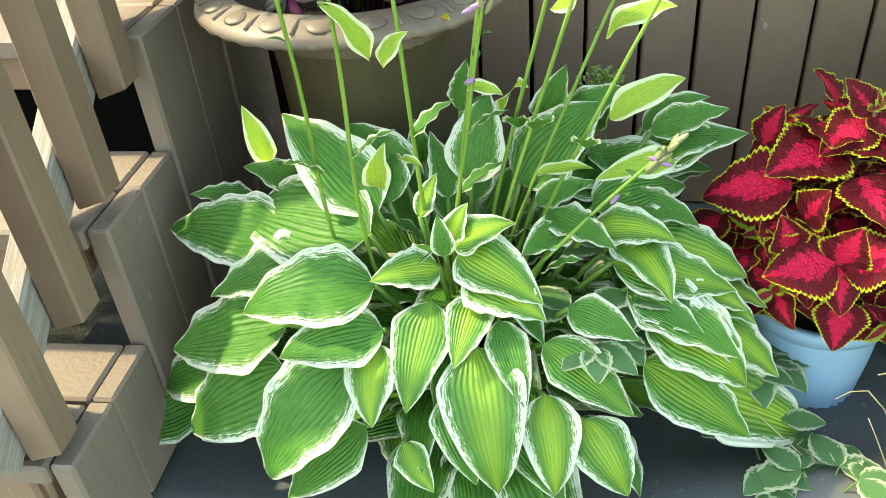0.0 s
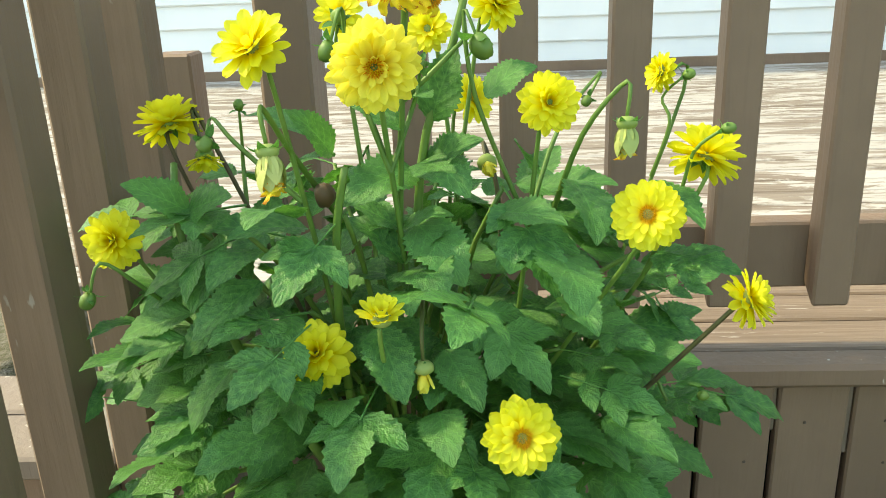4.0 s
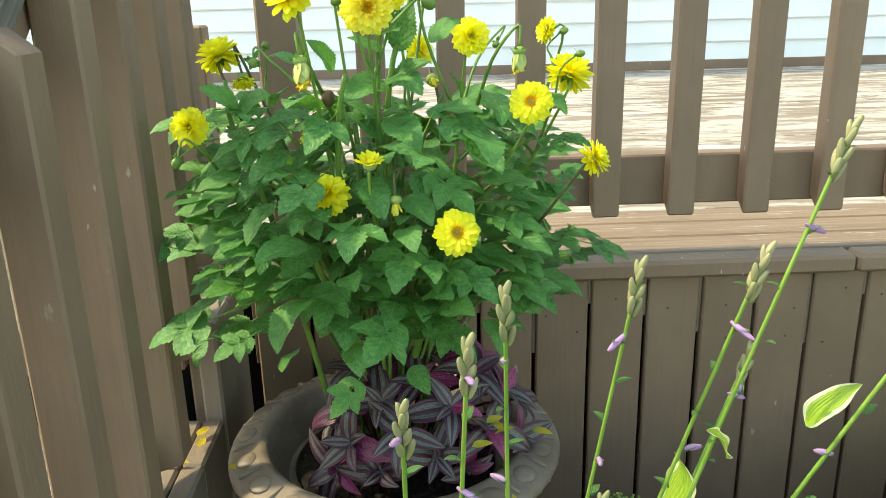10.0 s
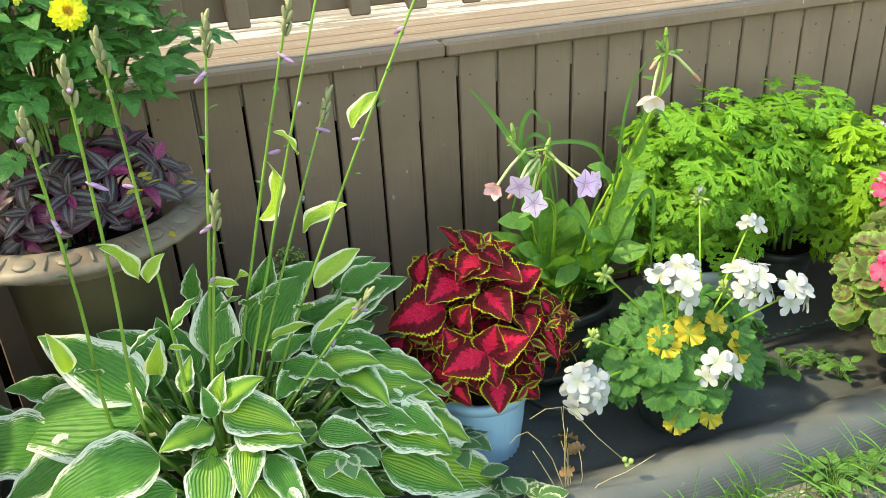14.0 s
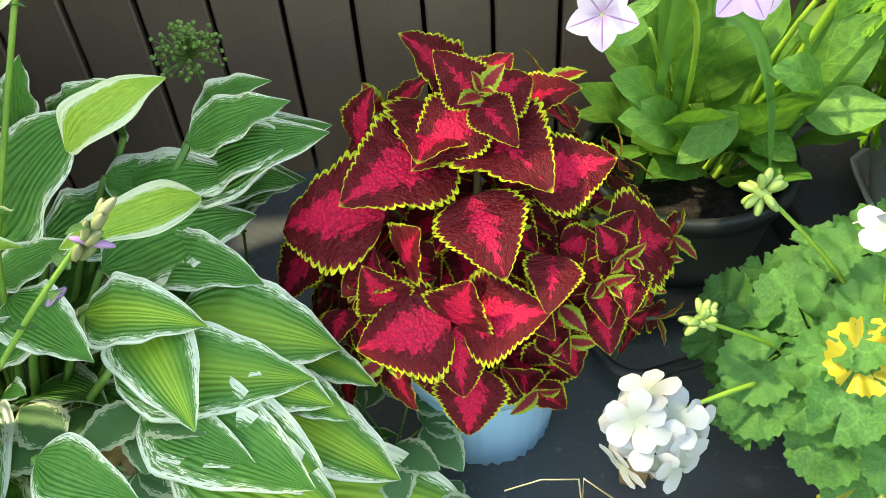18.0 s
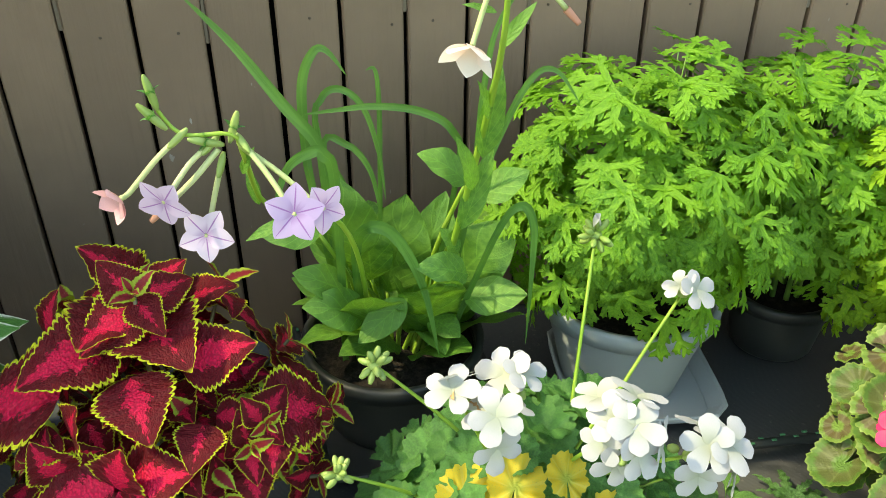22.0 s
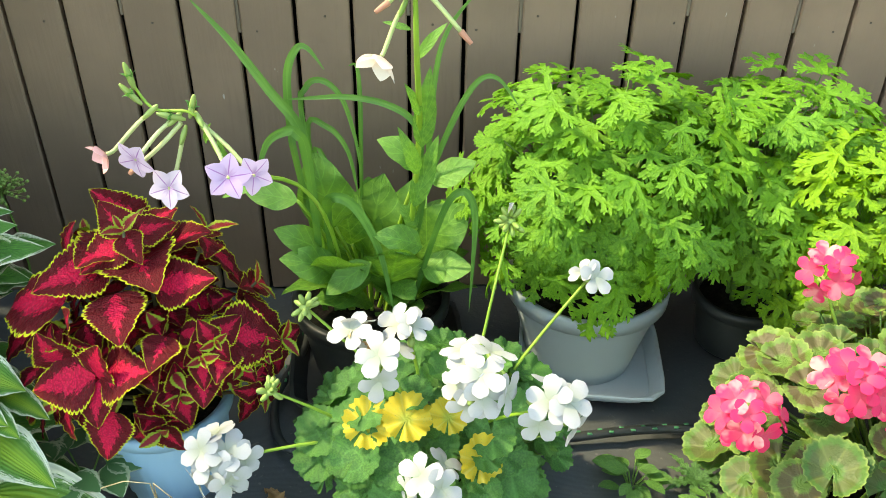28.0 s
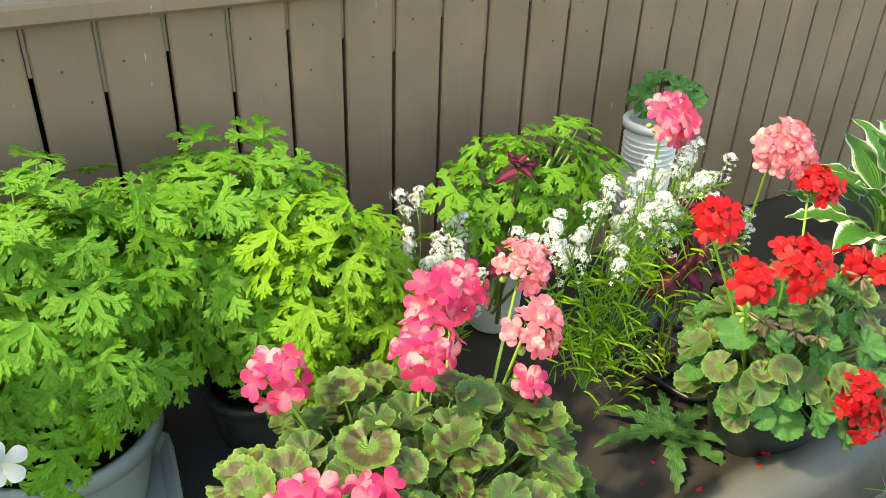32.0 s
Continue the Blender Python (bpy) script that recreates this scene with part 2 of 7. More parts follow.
k = Nodes("bronzed_urn")
_n = k.noise(9, 5, k.world_place(), 0.65)
_m = k.noise(55, 4, k.world_place())
_c = k.mix(k.span(_n, 0.35, 0.7), (0.125, 0.092, 0.068), (0.20, 0.165, 0.135))
_c = k.mix(k.span(_m, 0.6, 0.72, 0, 0.5), _c, (0.28, 0.23, 0.18))
k.bump(_m, 0.25, 0.002)
m_urn = k.finish(_c, 0.5, spec=0.4)
k = Nodes("olive_urn_body")
_n = k.noise(9, 5, k.world_place((1, 1, 0.4)), 0.65)
k.bump(_n, 0.15, 0.002)
m_urnbody = k.finish(k.mix(k.span(_n, 0.35, 0.7), (0.052, 0.040, 0.020), (0.082, 0.066, 0.036)), 0.42)


# ---------- leaf and petal materials ----------
def green_leaf(name, dark, light, through=0.3, rough=0.42, veins=7, vein_gain=0.35, old=None):
    k = Nodes(name)
    side, along = edge_of(k)
    spread = k.noise(14, 4, k.place("Object"))
    c = k.mix(k.span(spread, 0.3, 0.75), dark, light)
    c = k.mix(k.span(k.random(), 0, 1, 0, 0.5), c, light)
    lane = k.math("SINE", k.math("MULTIPLY", k.math("SUBTRACT", k.math("MULTIPLY", along, 1.0), k.math("MULTIPLY", side, 0.35)), veins * 6.283))
    vein = k.math("MAXIMUM", k.span(lane, 0.90, 1.0), k.span(side, 0.07, 0.0))
    c = k.mix(k.math("MULTIPLY", vein, vein_gain), c, tuple(min(1, v * 2.1 + 0.02) for v in light))
    if old:
        c = k.mix(k.span(k.random(), 0.9, 0.96), c, old)
    k.bump(k.math("ADD", k.math("MULTIPLY", lane, 0.25), k.math("MULTIPLY", k.noise(60, 3, k.place("Object")), 1.6)), 0.45, 0.0018)
    return k.finish(c, rough, through, tint=(1.0, 1.0, 0.55))


m_dahlia_leaf = green_leaf("dahlia_leaf", (0.046, 0.175, 0.044), (0.118, 0.325, 0.080), 0.36, 0.38, 5.5, 0.20)
m_nico_leaf = green_leaf("tobacco_leaf", (0.075, 0.215, 0.030), (0.15, 0.33, 0.05), 0.34, 0.45, 5, 0.18)
m_grass = green_leaf("grass_blade", (0.055, 0.17, 0.035), (0.12, 0.28, 0.05), 0.32, 0.45, 0.5, 0.15)
m_cut_leaf = green_leaf("cut_pelargonium_leaf", (0.086, 0.250, 0.013), (0.172, 0.390, 0.022), 0.38, 0.52, 3, 0.10)
m_lime_leaf = green_leaf("lime_pelargonium_leaf", (0.130, 0.310, 0.010), (0.25, 0.45, 0.016), 0.40, 0.52, 3, 0.10)
m_geranium_leaf = green_leaf("geranium_leaf", (0.035, 0.13, 0.026), (0.08, 0.23, 0.045), 0.3, 0.5, 1.2, 0.2)
m_weed = green_leaf("dandelion_leaf", (0.04, 0.12, 0.03), (0.08, 0.19, 0.05), 0.3, 0.5, 5)

m_weed_light = green_leaf("low_weed_leaf", (0.060, 0.17, 0.035), (0.12, 0.26, 0.055), 0.3, 0.5, 4, 0.2)

k = Nodes("yellowed_leaf")
_r, _a = k.uv()
_n = k.noise(30, 4, k.place("Object"))
_c = k.mix(k.span(_n, 0.35, 0.7), (0.64, 0.46, 0.03), (0.52, 0.46, 0.05))
_c = k.mix(k.math("MULTIPLY", k.span(_a, 0.55, 0.05), k.span(k.random(), 0.2, 0.9)), _c, (0.34, 0.40, 0.05))
_ln = k.math("SINE", k.math("MULTIPLY", _r, 44))
_c = k.mix(k.span(_ln, 0.8, 1.0, 0, 0.35), _c, (0.66, 0.60, 0.16))
_c = k.mix(k.span(_n, 0.66, 0.74), _c, (0.20, 0.11, 0.05))
k.bump(k.math("ADD", _ln, k.math("MULTIPLY", _n, 3.0)), 0.4, 0.002)
m_yellow_leaf = k.finish(_c, 0.5, 0.35)

# variegated hosta: green heart, streaked cream margin, ribs along the blade
def hosta_mat(name, lime):
    k = Nodes(name)
    side, along = edge_of(k)
    wob = k.noise(9, 4, k.place("UV", (5.0, 1.6, 1)), 0.6)
    lane = k.noise(20, 3, k.place("UV", (3.2, 0.5, 1)))
    lim = k.math("ADD", k.math("MULTIPLY", k.math("SUBTRACT", wob, 0.5), 0.85), k.math("MULTIPLY", k.math("SUBTRACT", k.random(), 0.5), 0.16))
    rib = k.math("SINE", k.math("MULTIPLY", side, 44))
    g = k.mix(k.span(lane, 0.3, 0.7), (0.042, 0.155, 0.030), (0.092, 0.270, 0.046))
    if lime:
        g = k.mix(k.math("MULTIPLY", k.span(k.random(), 0.0, 0.6, 0.4, 1.0), k.span(k.math("ADD", side, k.math("MULTIPLY", lane, 0.5)), 0.95, 0.25)), g, (0.31, 0.48, 0.055))
    g = k.mix(k.span(rib, 0.2, 1.0, 0, 0.30), g, (0.13, 0.31, 0.06))
    edge = k.math("ADD", side, k.math("MULTIPLY", k.math("ADD", lim, k.math("MULTIPLY", k.math("SUBTRACT", lane, 0.5), 0.45)), k.span(side, 0.30, 0.72)))
    c = k.mix(k.span(edge, 0.62, 0.72, 0, 0.5), g, (0.25, 0.40, 0.16))
    c = k.mix(k.span(edge, 0.79, 0.83), c, (0.72, 0.76, 0.63))
    c = k.mix(k.span(k.noise(26, 3, k.place("Object")), 0.70, 0.76, 0, 0.5), c, (0.22, 0.17, 0.06))
    k.bump(k.math("ADD", rib, k.math("MULTIPLY", k.noise(22, 4, k.place("Object")), 1.5)), 0.42, 0.0022)
    return k.finish(c, 0.46, 0.30, spec=0.3, tint=(1.0, 1.0, 0.6))


m_hosta = hosta_mat("hosta_leaf", False)
m_hosta_lime = hosta_mat("lime_hearted_hosta_leaf", True)

# young hosta leaves up the stalks: lime with a white edge
k = Nodes("young_hosta_leaf")
_side, _along = edge_of(k)
_n = k.noise(14, 4, k.place("UV", (4, 0.8, 1)), 0.6)
_c = k.mix(k.span(_n, 0.3, 0.7), (0.20, 0.40, 0.05), (0.42, 0.54, 0.08))
_c = k.mix(k.span(k.math("ADD", _side, k.math("MULTIPLY", k.math("SUBTRACT", _n, 0.5), 0.5)), 0.66, 0.74), _c, (0.68, 0.72, 0.52))
k.bump(k.math("SINE", k.math("MULTIPLY", _side, 36)), 0.35, 0.0015)
m_hosta_young = k.finish(_c, 0.45, 0.34, spec=0.3, tint=(1.0, 1.0, 0.6))

# coleus: magenta flame, dark crimson field, serrate lime margin
k = Nodes("coleus_leaf")
_side, _along = edge_of(k)
_n = k.noise(24, 4, k.place("UV", (1.6, 1.0, 1)), 0.65)
_fine = k.noise(60, 2, k.place("UV", (1, 1, 1)))
_flame = k.math("ADD", k.math("ADD", k.math("MULTIPLY", _side, 1.0), k.math("MULTIPLY", k.math("SUBTRACT", _n, 0.5), 0.75)), k.math("ADD", k.math("MULTIPLY", k.math("ABSOLUTE", k.math("SUBTRACT", _along, 0.42)), 0.55), k.math("MULTIPLY", k.math("FRACT", k.math("MULTIPLY", k.math("SUBTRACT", _along, k.math("MULTIPLY", _side, 0.55)), 6.0)), 0.20)))
_reach = k.span(k.random(), 0, 1, 0.28, 0.56)
_lane = k.math("SINE", k.math("MULTIPLY", k.math("SUBTRACT", _along, k.math("MULTIPLY", _side, 0.3)), 52))
_c = k.mix(k.span(k.math("SUBTRACT", _flame, _reach), -0.03, 0.03), (0.68, 0.010, 0.070), (0.125, 0.004, 0.010))
_cell = k.tree.nodes.new("ShaderNodeTexVoronoi")
_cell.inputs["Scale"].default_value = 34
k.plug(_cell.inputs["Vector"], k.place("UV", (0.8, 1.0, 1)))
_net = _cell.outputs["Distance"]
_c = k.mix(k.span(_net, 0.35, 0.6, 0, 0.35), _c, (0.05, 0.003, 0.006))
_rim = k.math("ADD", _side, k.math("MULTIPLY", k.math("SUBTRACT", _fine, 0.5), 0.20))
_tip = k.span(_along, 0.95, 1.0)
_c = k.mix(k.math("MAXIMUM", k.span(_rim, 0.90, 0.93), _tip), _c, (0.50, 0.52, 0.035))
k.bump(k.math("SUBTRACT", k.math("MULTIPLY", _lane, 0.35), k.math("MULTIPLY", _net, 2.0)), 0.5, 0.0022)
m_coleus = k.finish(_c, 0.5, 0.26, spec=0.2)

# young coleus leaves: lime with crimson heart
k = Nodes("young_coleus_leaf")
_side, _along = edge_of(k)
_n = k.noise(30, 4, k.place("UV"), 0.65)
_c = k.mix(k.span(k.math("ADD", _side, k.math("MULTIPLY", k.math("SUBTRACT", _n, 0.5), 0.9)), 0.45, 0.6), (0.20, 0.008, 0.018), (0.26, 0.36, 0.03))
k.bump(_n, 0.5, 0.002)
m_coleus_young = k.finish(_c, 0.45, 0.25, spec=0.35)

# wandering jew: purple with two silver bands
k = Nodes("striped_purple_leaf")
_side, _along = edge_of(k)
_n = k.noise(18, 4, k.place("UV", (2, 0.6, 1)))
_band = k.math("MULTIPLY", k.span(_side, 0.16, 0.24), k.span(_side, 0.66, 0.56))
_c = k.mix(_n, (0.016, 0.004, 0.012), (0.075, 0.009, 0.046))
_silver = k.mix(k.span(k.random(), 0.55, 0.85), (0.115, 0.165, 0.130), (0.115, 0.045, 0.092))
_c = k.mix(k.math("MULTIPLY", _band, k.span(_n, 0.25, 0.65, 0.12, 0.85)), _c, _silver)
_c = k.mix(k.math("MULTIPLY", k.span(k.random(), 0.70, 0.95, 0, 0.75), k.span(_n, 0.35, 0.6)), _c, (0.42, 0.03, 0.17))
k.bump(k.math("SINE", k.math("MULTIPLY", _side, 30)), 0.25, 0.001)
m_zebrina = k.finish(_c, 0.36, 0.12)

# zonal geranium: brown ring on a round leaf; along is the way out from its heart
k = Nodes("zonal_leaf")
_around, _out = k.uv()
_n = k.noise(12, 4, k.place("Object"))
_r = k.math("ADD", _out, k.math("MULTIPLY", k.math("SUBTRACT", _n, 0.5), 0.22))
_ring = k.math("MULTIPLY", k.span(_r, 0.28, 0.42), k.span(_r, 0.84, 0.72))
_c = k.mix(k.span(k.random(), 0, 1, 0, 0.85), (0.050, 0.130, 0.022), (0.155, 0.26, 0.042))
_c = k.mix(k.math("MULTIPLY", _ring, k.span(k.random(), 0.1, 0.8, 0.45, 0.92)), _c, (0.088, 0.060, 0.027))
_c = k.mix(k.span(_out, 0.90, 1.0, 0, 0.5), _c, (0.27, 0.35, 0.08))
_lane = k.math("SINE", k.math("MULTIPLY", _around, 44))
_c = k.mix(k.span(_lane, 0.85, 1.0, 0, 0.10), _c, (0.28, 0.38, 0.10))
k.bump(k.math("ADD", _lane, k.math("MULTIPLY", _n, 2)), 0.4, 0.002)
m_zonal = k.finish(_c, 0.5, 0.28)

k = Nodes("goutweed_leaf")
_side, _along = edge_of(k)
_n = k.noise(10, 4, k.place("UV", (3, 1.2, 1)), 0.6)
_c = k.mix(k.span(k.math("ADD", _side, k.math("MULTIPLY", k.math("SUBTRACT", _n, 0.5), 1.0)), 0.74, 0.80), (0.085, 0.20, 0.070), (0.48, 0.54, 0.36))
k.bump(_n, 0.3, 0.002)
m_goutweed = k.finish(_c, 0.5, 0.3)


def petal_mat(name, base, tip, through=0.4, streak=0.15, rough=0.5, var=None):
    k = Nodes(name)
    side, along = edge_of(k)
    n = k.noise(16, 3, k.place("UV", (6, 0.7, 1)))
    c = k.mix(k.span(along, 0.0, 0.75), base, tip)
    c = k.mix(k.math("MULTIPLY", k.span(n, 0.45, 0.75), streak), c, tuple(v * 0.7 for v in tip))
    if var:
        blot = k.noise(1.2, 2, k.place("Object"))
        c = k.mix(k.math("MULTIPLY", k.span(blot, 0.45, 0.65), k.span(k.random(), 0.2, 0.8)), c, var)
    k.bump(n, 0.25, 0.001)
    return k.finish(c, rough, through, spec=0.3)


m_yellow = petal_mat("yellow_petal", (0.82, 0.60, 0.02), (0.86, 0.84, 0.075), 0.40)
m_pale_yellow = petal_mat("pale_yellow_petal", (0.90, 0.66, 0.05), (0.92, 0.86, 0.15), 0.40, 0.2)
k = Nodes("faded_petal")
_side, _along = edge_of(k)
_n = k.noise(7, 4, k.place("UV", (4, 1.2, 1)), 0.6)
_c = k.mix(k.span(_n, 0.3, 0.7), (0.86, 0.78, 0.08), (0.82, 0.62, 0.06))
_c = k.mix(k.span(k.math("ADD", _along, k.math("MULTIPLY", k.math("SUBTRACT", _n, 0.5), 0.7)), 0.80, 0.95), _c, (0.56, 0.24, 0.03))
k.bump(_n, 0.4, 0.002)
m_faded = k.finish(_c, 0.55, 0.36, spec=0.25)
m_orange = petal_mat("orange_eye", (0.46, 0.15, 0.008), (0.86, 0.42, 0.015), 0.15)
m_white = petal_mat("white_petal", (0.37, 0.40, 0.31), (0.46, 0.46, 0.485), 0.26, 0.3)
m_alyssum = petal_mat("alyssum_petal", (0.74, 0.76, 0.66), (0.82, 0.82, 0.82), 0.3, 0.1)
m_pink = petal_mat("salmon_pink_petal", (0.70, 0.09, 0.17), (0.74, 0.030, 0.14), 0.34, 0.25, var=(0.82, 0.30, 0.33))
m_softpink = petal_mat("soft_pink_petal", (0.85, 0.40, 0.36), (0.80, 0.17, 0.23), 0.34, 0.3, var=(0.86, 0.48, 0.44))
m_red = petal_mat("scarlet_petal", (0.38, 0.004, 0.007), (0.52, 0.004, 0.010), 0.3, 0.2)
m_lilac = petal_mat("lilac_petal", (0.50, 0.30, 0.58), (0.74, 0.62, 0.80), 0.36, 0.3)
k = Nodes("tobacco_petal")
_side, _along = edge_of(k)
_tone = k.mix(k.span(k.random(), 0.2, 0.8), (0.70, 0.58, 0.73), (0.58, 0.42, 0.68))
_c = k.mix(k.span(_along, 0.35, 0.0, 0, 0.6), _tone, (0.34, 0.16, 0.42))
_c = k.mix(k.math("MULTIPLY", k.span(_side, 0.10, 0.03), 0.8), _c, (0.30, 0.09, 0.40))
k.bump(k.noise(12, 3, k.place("UV", (5, 1, 1))), 0.25, 0.001)
m_star = k.finish(_c, 0.5, 0.34, spec=0.3)
m_spentpink = petal_mat("spent_pink_petal", (0.55, 0.28, 0.20), (0.66, 0.36, 0.34), 0.3, 0.3)
m_pinkstar = petal_mat("pink_tobacco_petal", (0.70, 0.40, 0.38), (0.80, 0.46, 0.52), 0.36, 0.3)
m_blush = petal_mat("blush_petal", (0.80, 0.62, 0.52), (0.84, 0.76, 0.74), 0.36, 0.15)
m_dry = petal_mat("dry_petal", (0.35, 0.20, 0.08), (0.52, 0.32, 0.16), 0.2, 0.4)


def stem_mat(name, a, b):
    k = Nodes(name)
    n = k.noise(20, 3, k.world_place((1, 1, 0.3)))
    return k.finish(k.mix(k.span(n, 0.3, 0.7), a, b), 0.5, 0.12)


m_stem = stem_mat("green_stem", (0.075, 0.18, 0.03), (0.15, 0.27, 0.05))
m_stem_red = stem_mat("reddish_stem", (0.085, 0.055, 0.035), (0.10, 0.12, 0.04))
m_stem_lime = stem_mat("lime_stem", (0.18, 0.34, 0.03), (0.28, 0.44, 0.06))
m_stalk = stem_mat("hosta_stalk", (0.13, 0.26, 0.035), (0.21, 0.35, 0.06))
m_bud = stem_mat("bud_green", (0.16, 0.27, 0.05), (0.30, 0.40, 0.12))
m_bud_dark = stem_mat("dahlia_bud_green", (0.09, 0.19, 0.035), (0.18, 0.30, 0.06))
m_bud_pale = stem_mat("pale_bud", (0.34, 0.44, 0.16), (0.50, 0.55, 0.28))
m_husk = stem_mat("husk_green", (0.26, 0.38, 0.09), (0.46, 0.50, 0.17))
m_bud_olive = stem_mat("olive_bud", (0.20, 0.22, 0.10), (0.34, 0.32, 0.18))
m_spent = stem_mat("spent_brown", (0.12, 0.075, 0.04), (0.24, 0.16, 0.08))
m_straw = stem_mat("dry_straw", (0.30, 0.24, 0.13), (0.44, 0.37, 0.22))
m_stitch = stem_mat("green_thread", (0.03, 0.16, 0.07), (0.06, 0.24, 0.11))
k = Nodes("dark_coleus_leaf")
_side, _along = edge_of(k)
_n = k.noise(18, 4, k.place("UV", (1.6, 1, 1)), 0.65)
_c = k.mix(k.span(k.math("ADD", _side, k.math("MULTIPLY", k.math("SUBTRACT", _n, 0.5), 0.7)), 0.22, 0.34), (0.20, 0.010, 0.055), (0.036, 0.006, 0.011))
_c = k.mix(k.span(_side, 0.93, 0.97, 0, 0.7), _c, (0.14, 0.16, 0.03))
k.bump(_n, 0.5, 0.002)
m_coleus_dark = k.finish(_c, 0.5, 0.2, spec=0.25)
k = Nodes("gravel_stone")
_i = k.island()
_c = k.mix(_i, (0.13, 0.125, 0.12), (0.38, 0.36, 0.34))
_c = k.mix(k.span(_i, 0.82, 0.86), _c, (0.34, 0.24, 0.19))
k.bump(k.noise(300, 3, k.world_place()), 0.3, 0.001)
m_gravel = k.finish(_c, 0.8, spec=0.25)


# ---------- building helpers ----------
def mesh_of(name, verts, faces, mat, uvs=None, smooth=True):
    me = bpy.data.meshes.new(name)
    me.from_pydata(verts, [], faces)
    if uvs is not None:
        layer = me.uv_layers.new(name="UVMap")
        idx = np.empty(len(me.loops), dtype=np.int32)
        me.loops.foreach_get("vertex_index", idx)
        layer.data.foreach_set("uv", np.asarray(uvs, dtype=np.float32)[idx].ravel())
    me.materials.append(mat)
    if smooth:
        me.polygons.foreach_set("use_smooth", np.ones(len(me.polygons), dtype=bool))
    me.update()
    return me


def from_bm(name, bm, mat, smooth=False):
    me = bpy.data.meshes.new(name)
    bm.to_mesh(me)
    bm.free()
    me.materials.append(mat)
    if smooth:
        me.polygons.foreach_set("use_smooth", np.ones(len(me.polygons), dtype=bool))
    return me


def part(name, data, parent, m=None, label=""):
    """A mesh as one object under a thing or a part; m is its pose in the parent's space."""
    ob = new(name, data)
    ob.parent = parent
    if m is not None:
        ob.matrix_basis = m
    if label:
        ob["label"] = label
    return ob


def thing(name, at=(0, 0, 0), label="", category="", group="", kind=""):
    ob = new(name)
    ob.empty_display_size = 0.02
    ob.location = at
    return tagged(ob, label, category, group, kind)


def box_bm(sx, sy, sz, at=(0, 0, 0), bevel=0.0, bm=None):
    bm = bm or bmesh.new()
    made = bmesh.ops.create_cube(bm, size=1, matrix=Matrix.Translation(at) @ Matrix.Diagonal((sx, sy, sz, 1)))
    if bevel:
        edges = list({e for v in made["verts"] for e in v.link_edges})
        bmesh.ops.bevel(bm, geom=edges, offset=bevel, segments=1, affect="EDGES")
    return bm


_boxes = {}


def box(name, sx, sy, sz, mat, bevel=0.003):
    """A box with eased edges; alike boxes share one mesh."""
    key = (round(sx, 4), round(sy, 4), round(sz, 4), mat.name, bevel)
    if key not in _boxes:
        _boxes[key] = from_bm(name, box_bm(sx, sy, sz, bevel=bevel), mat)
    return _boxes[key]


def lathe(name, profile, mat, steps=40, wave=None):
    """Turn (radius, height) pairs about z; wave(radius, angle, step) shifts the radius."""
    verts, faces = [], []
    for j, (r, z) in enumerate(profile):
        for i in range(steps):
            a = 2 * math.pi * i / steps
            q = r + (wave(r, a, j) if wave else 0)
            verts.append((q * math.cos(a), q * math.sin(a), z))
    for j in range(len(profile) - 1):
        for i in range(steps):
            n = (i + 1) % steps
            faces.append((j * steps + i, j * steps + n, (j + 1) * steps + n, (j + 1) * steps + i))
    return mesh_of(name, verts, faces, mat)


def tube(name, points, r0, r1, mat, sides=6, smooth=3):
    """A tapering stem through the points."""
    pts = [Vector(p) for p in points]
    fine = []
    for i in range(len(pts) - 1):
        a, b, c, d = pts[max(i - 1, 0)], pts[i], pts[i + 1], pts[min(i + 2, len(pts) - 1)]
        for s in range(smooth):
            t = s / smooth
            fine.append(0.5 * (2 * b + (c - a) * t + (2 * a - 5 * b + 4 * c - d) * t * t + (3 * b - a - 3 * c + d) * t ** 3))
    fine.append(pts[-1])
    verts, faces = [], []
    side = Vector((1, 0.2, 0.1))
    for i, p in enumerate(fine):
        way = (fine[min(i + 1, len(fine) - 1)] - fine[max(i - 1, 0)]).normalized()
        u = (side - way * side.dot(way)).normalized()
        w = way.cross(u)
        r = r0 + (r1 - r0) * i / (len(fine) - 1)
        for s in range(sides):
            a = 2 * math.pi * s / sides
            verts.append(p + u * r * math.cos(a) + w * r * math.sin(a))
    for i in range(len(fine) - 1):
        for s in range(sides):
            n = (s + 1) % sides
            faces.append((i * sides + s, i * sides + n, (i + 1) * sides + n, (i + 1) * sides + s))
    faces.append(tuple(range((len(fine) - 1) * sides, len(fine) * sides)))
    return mesh_of(name, verts, faces, mat)


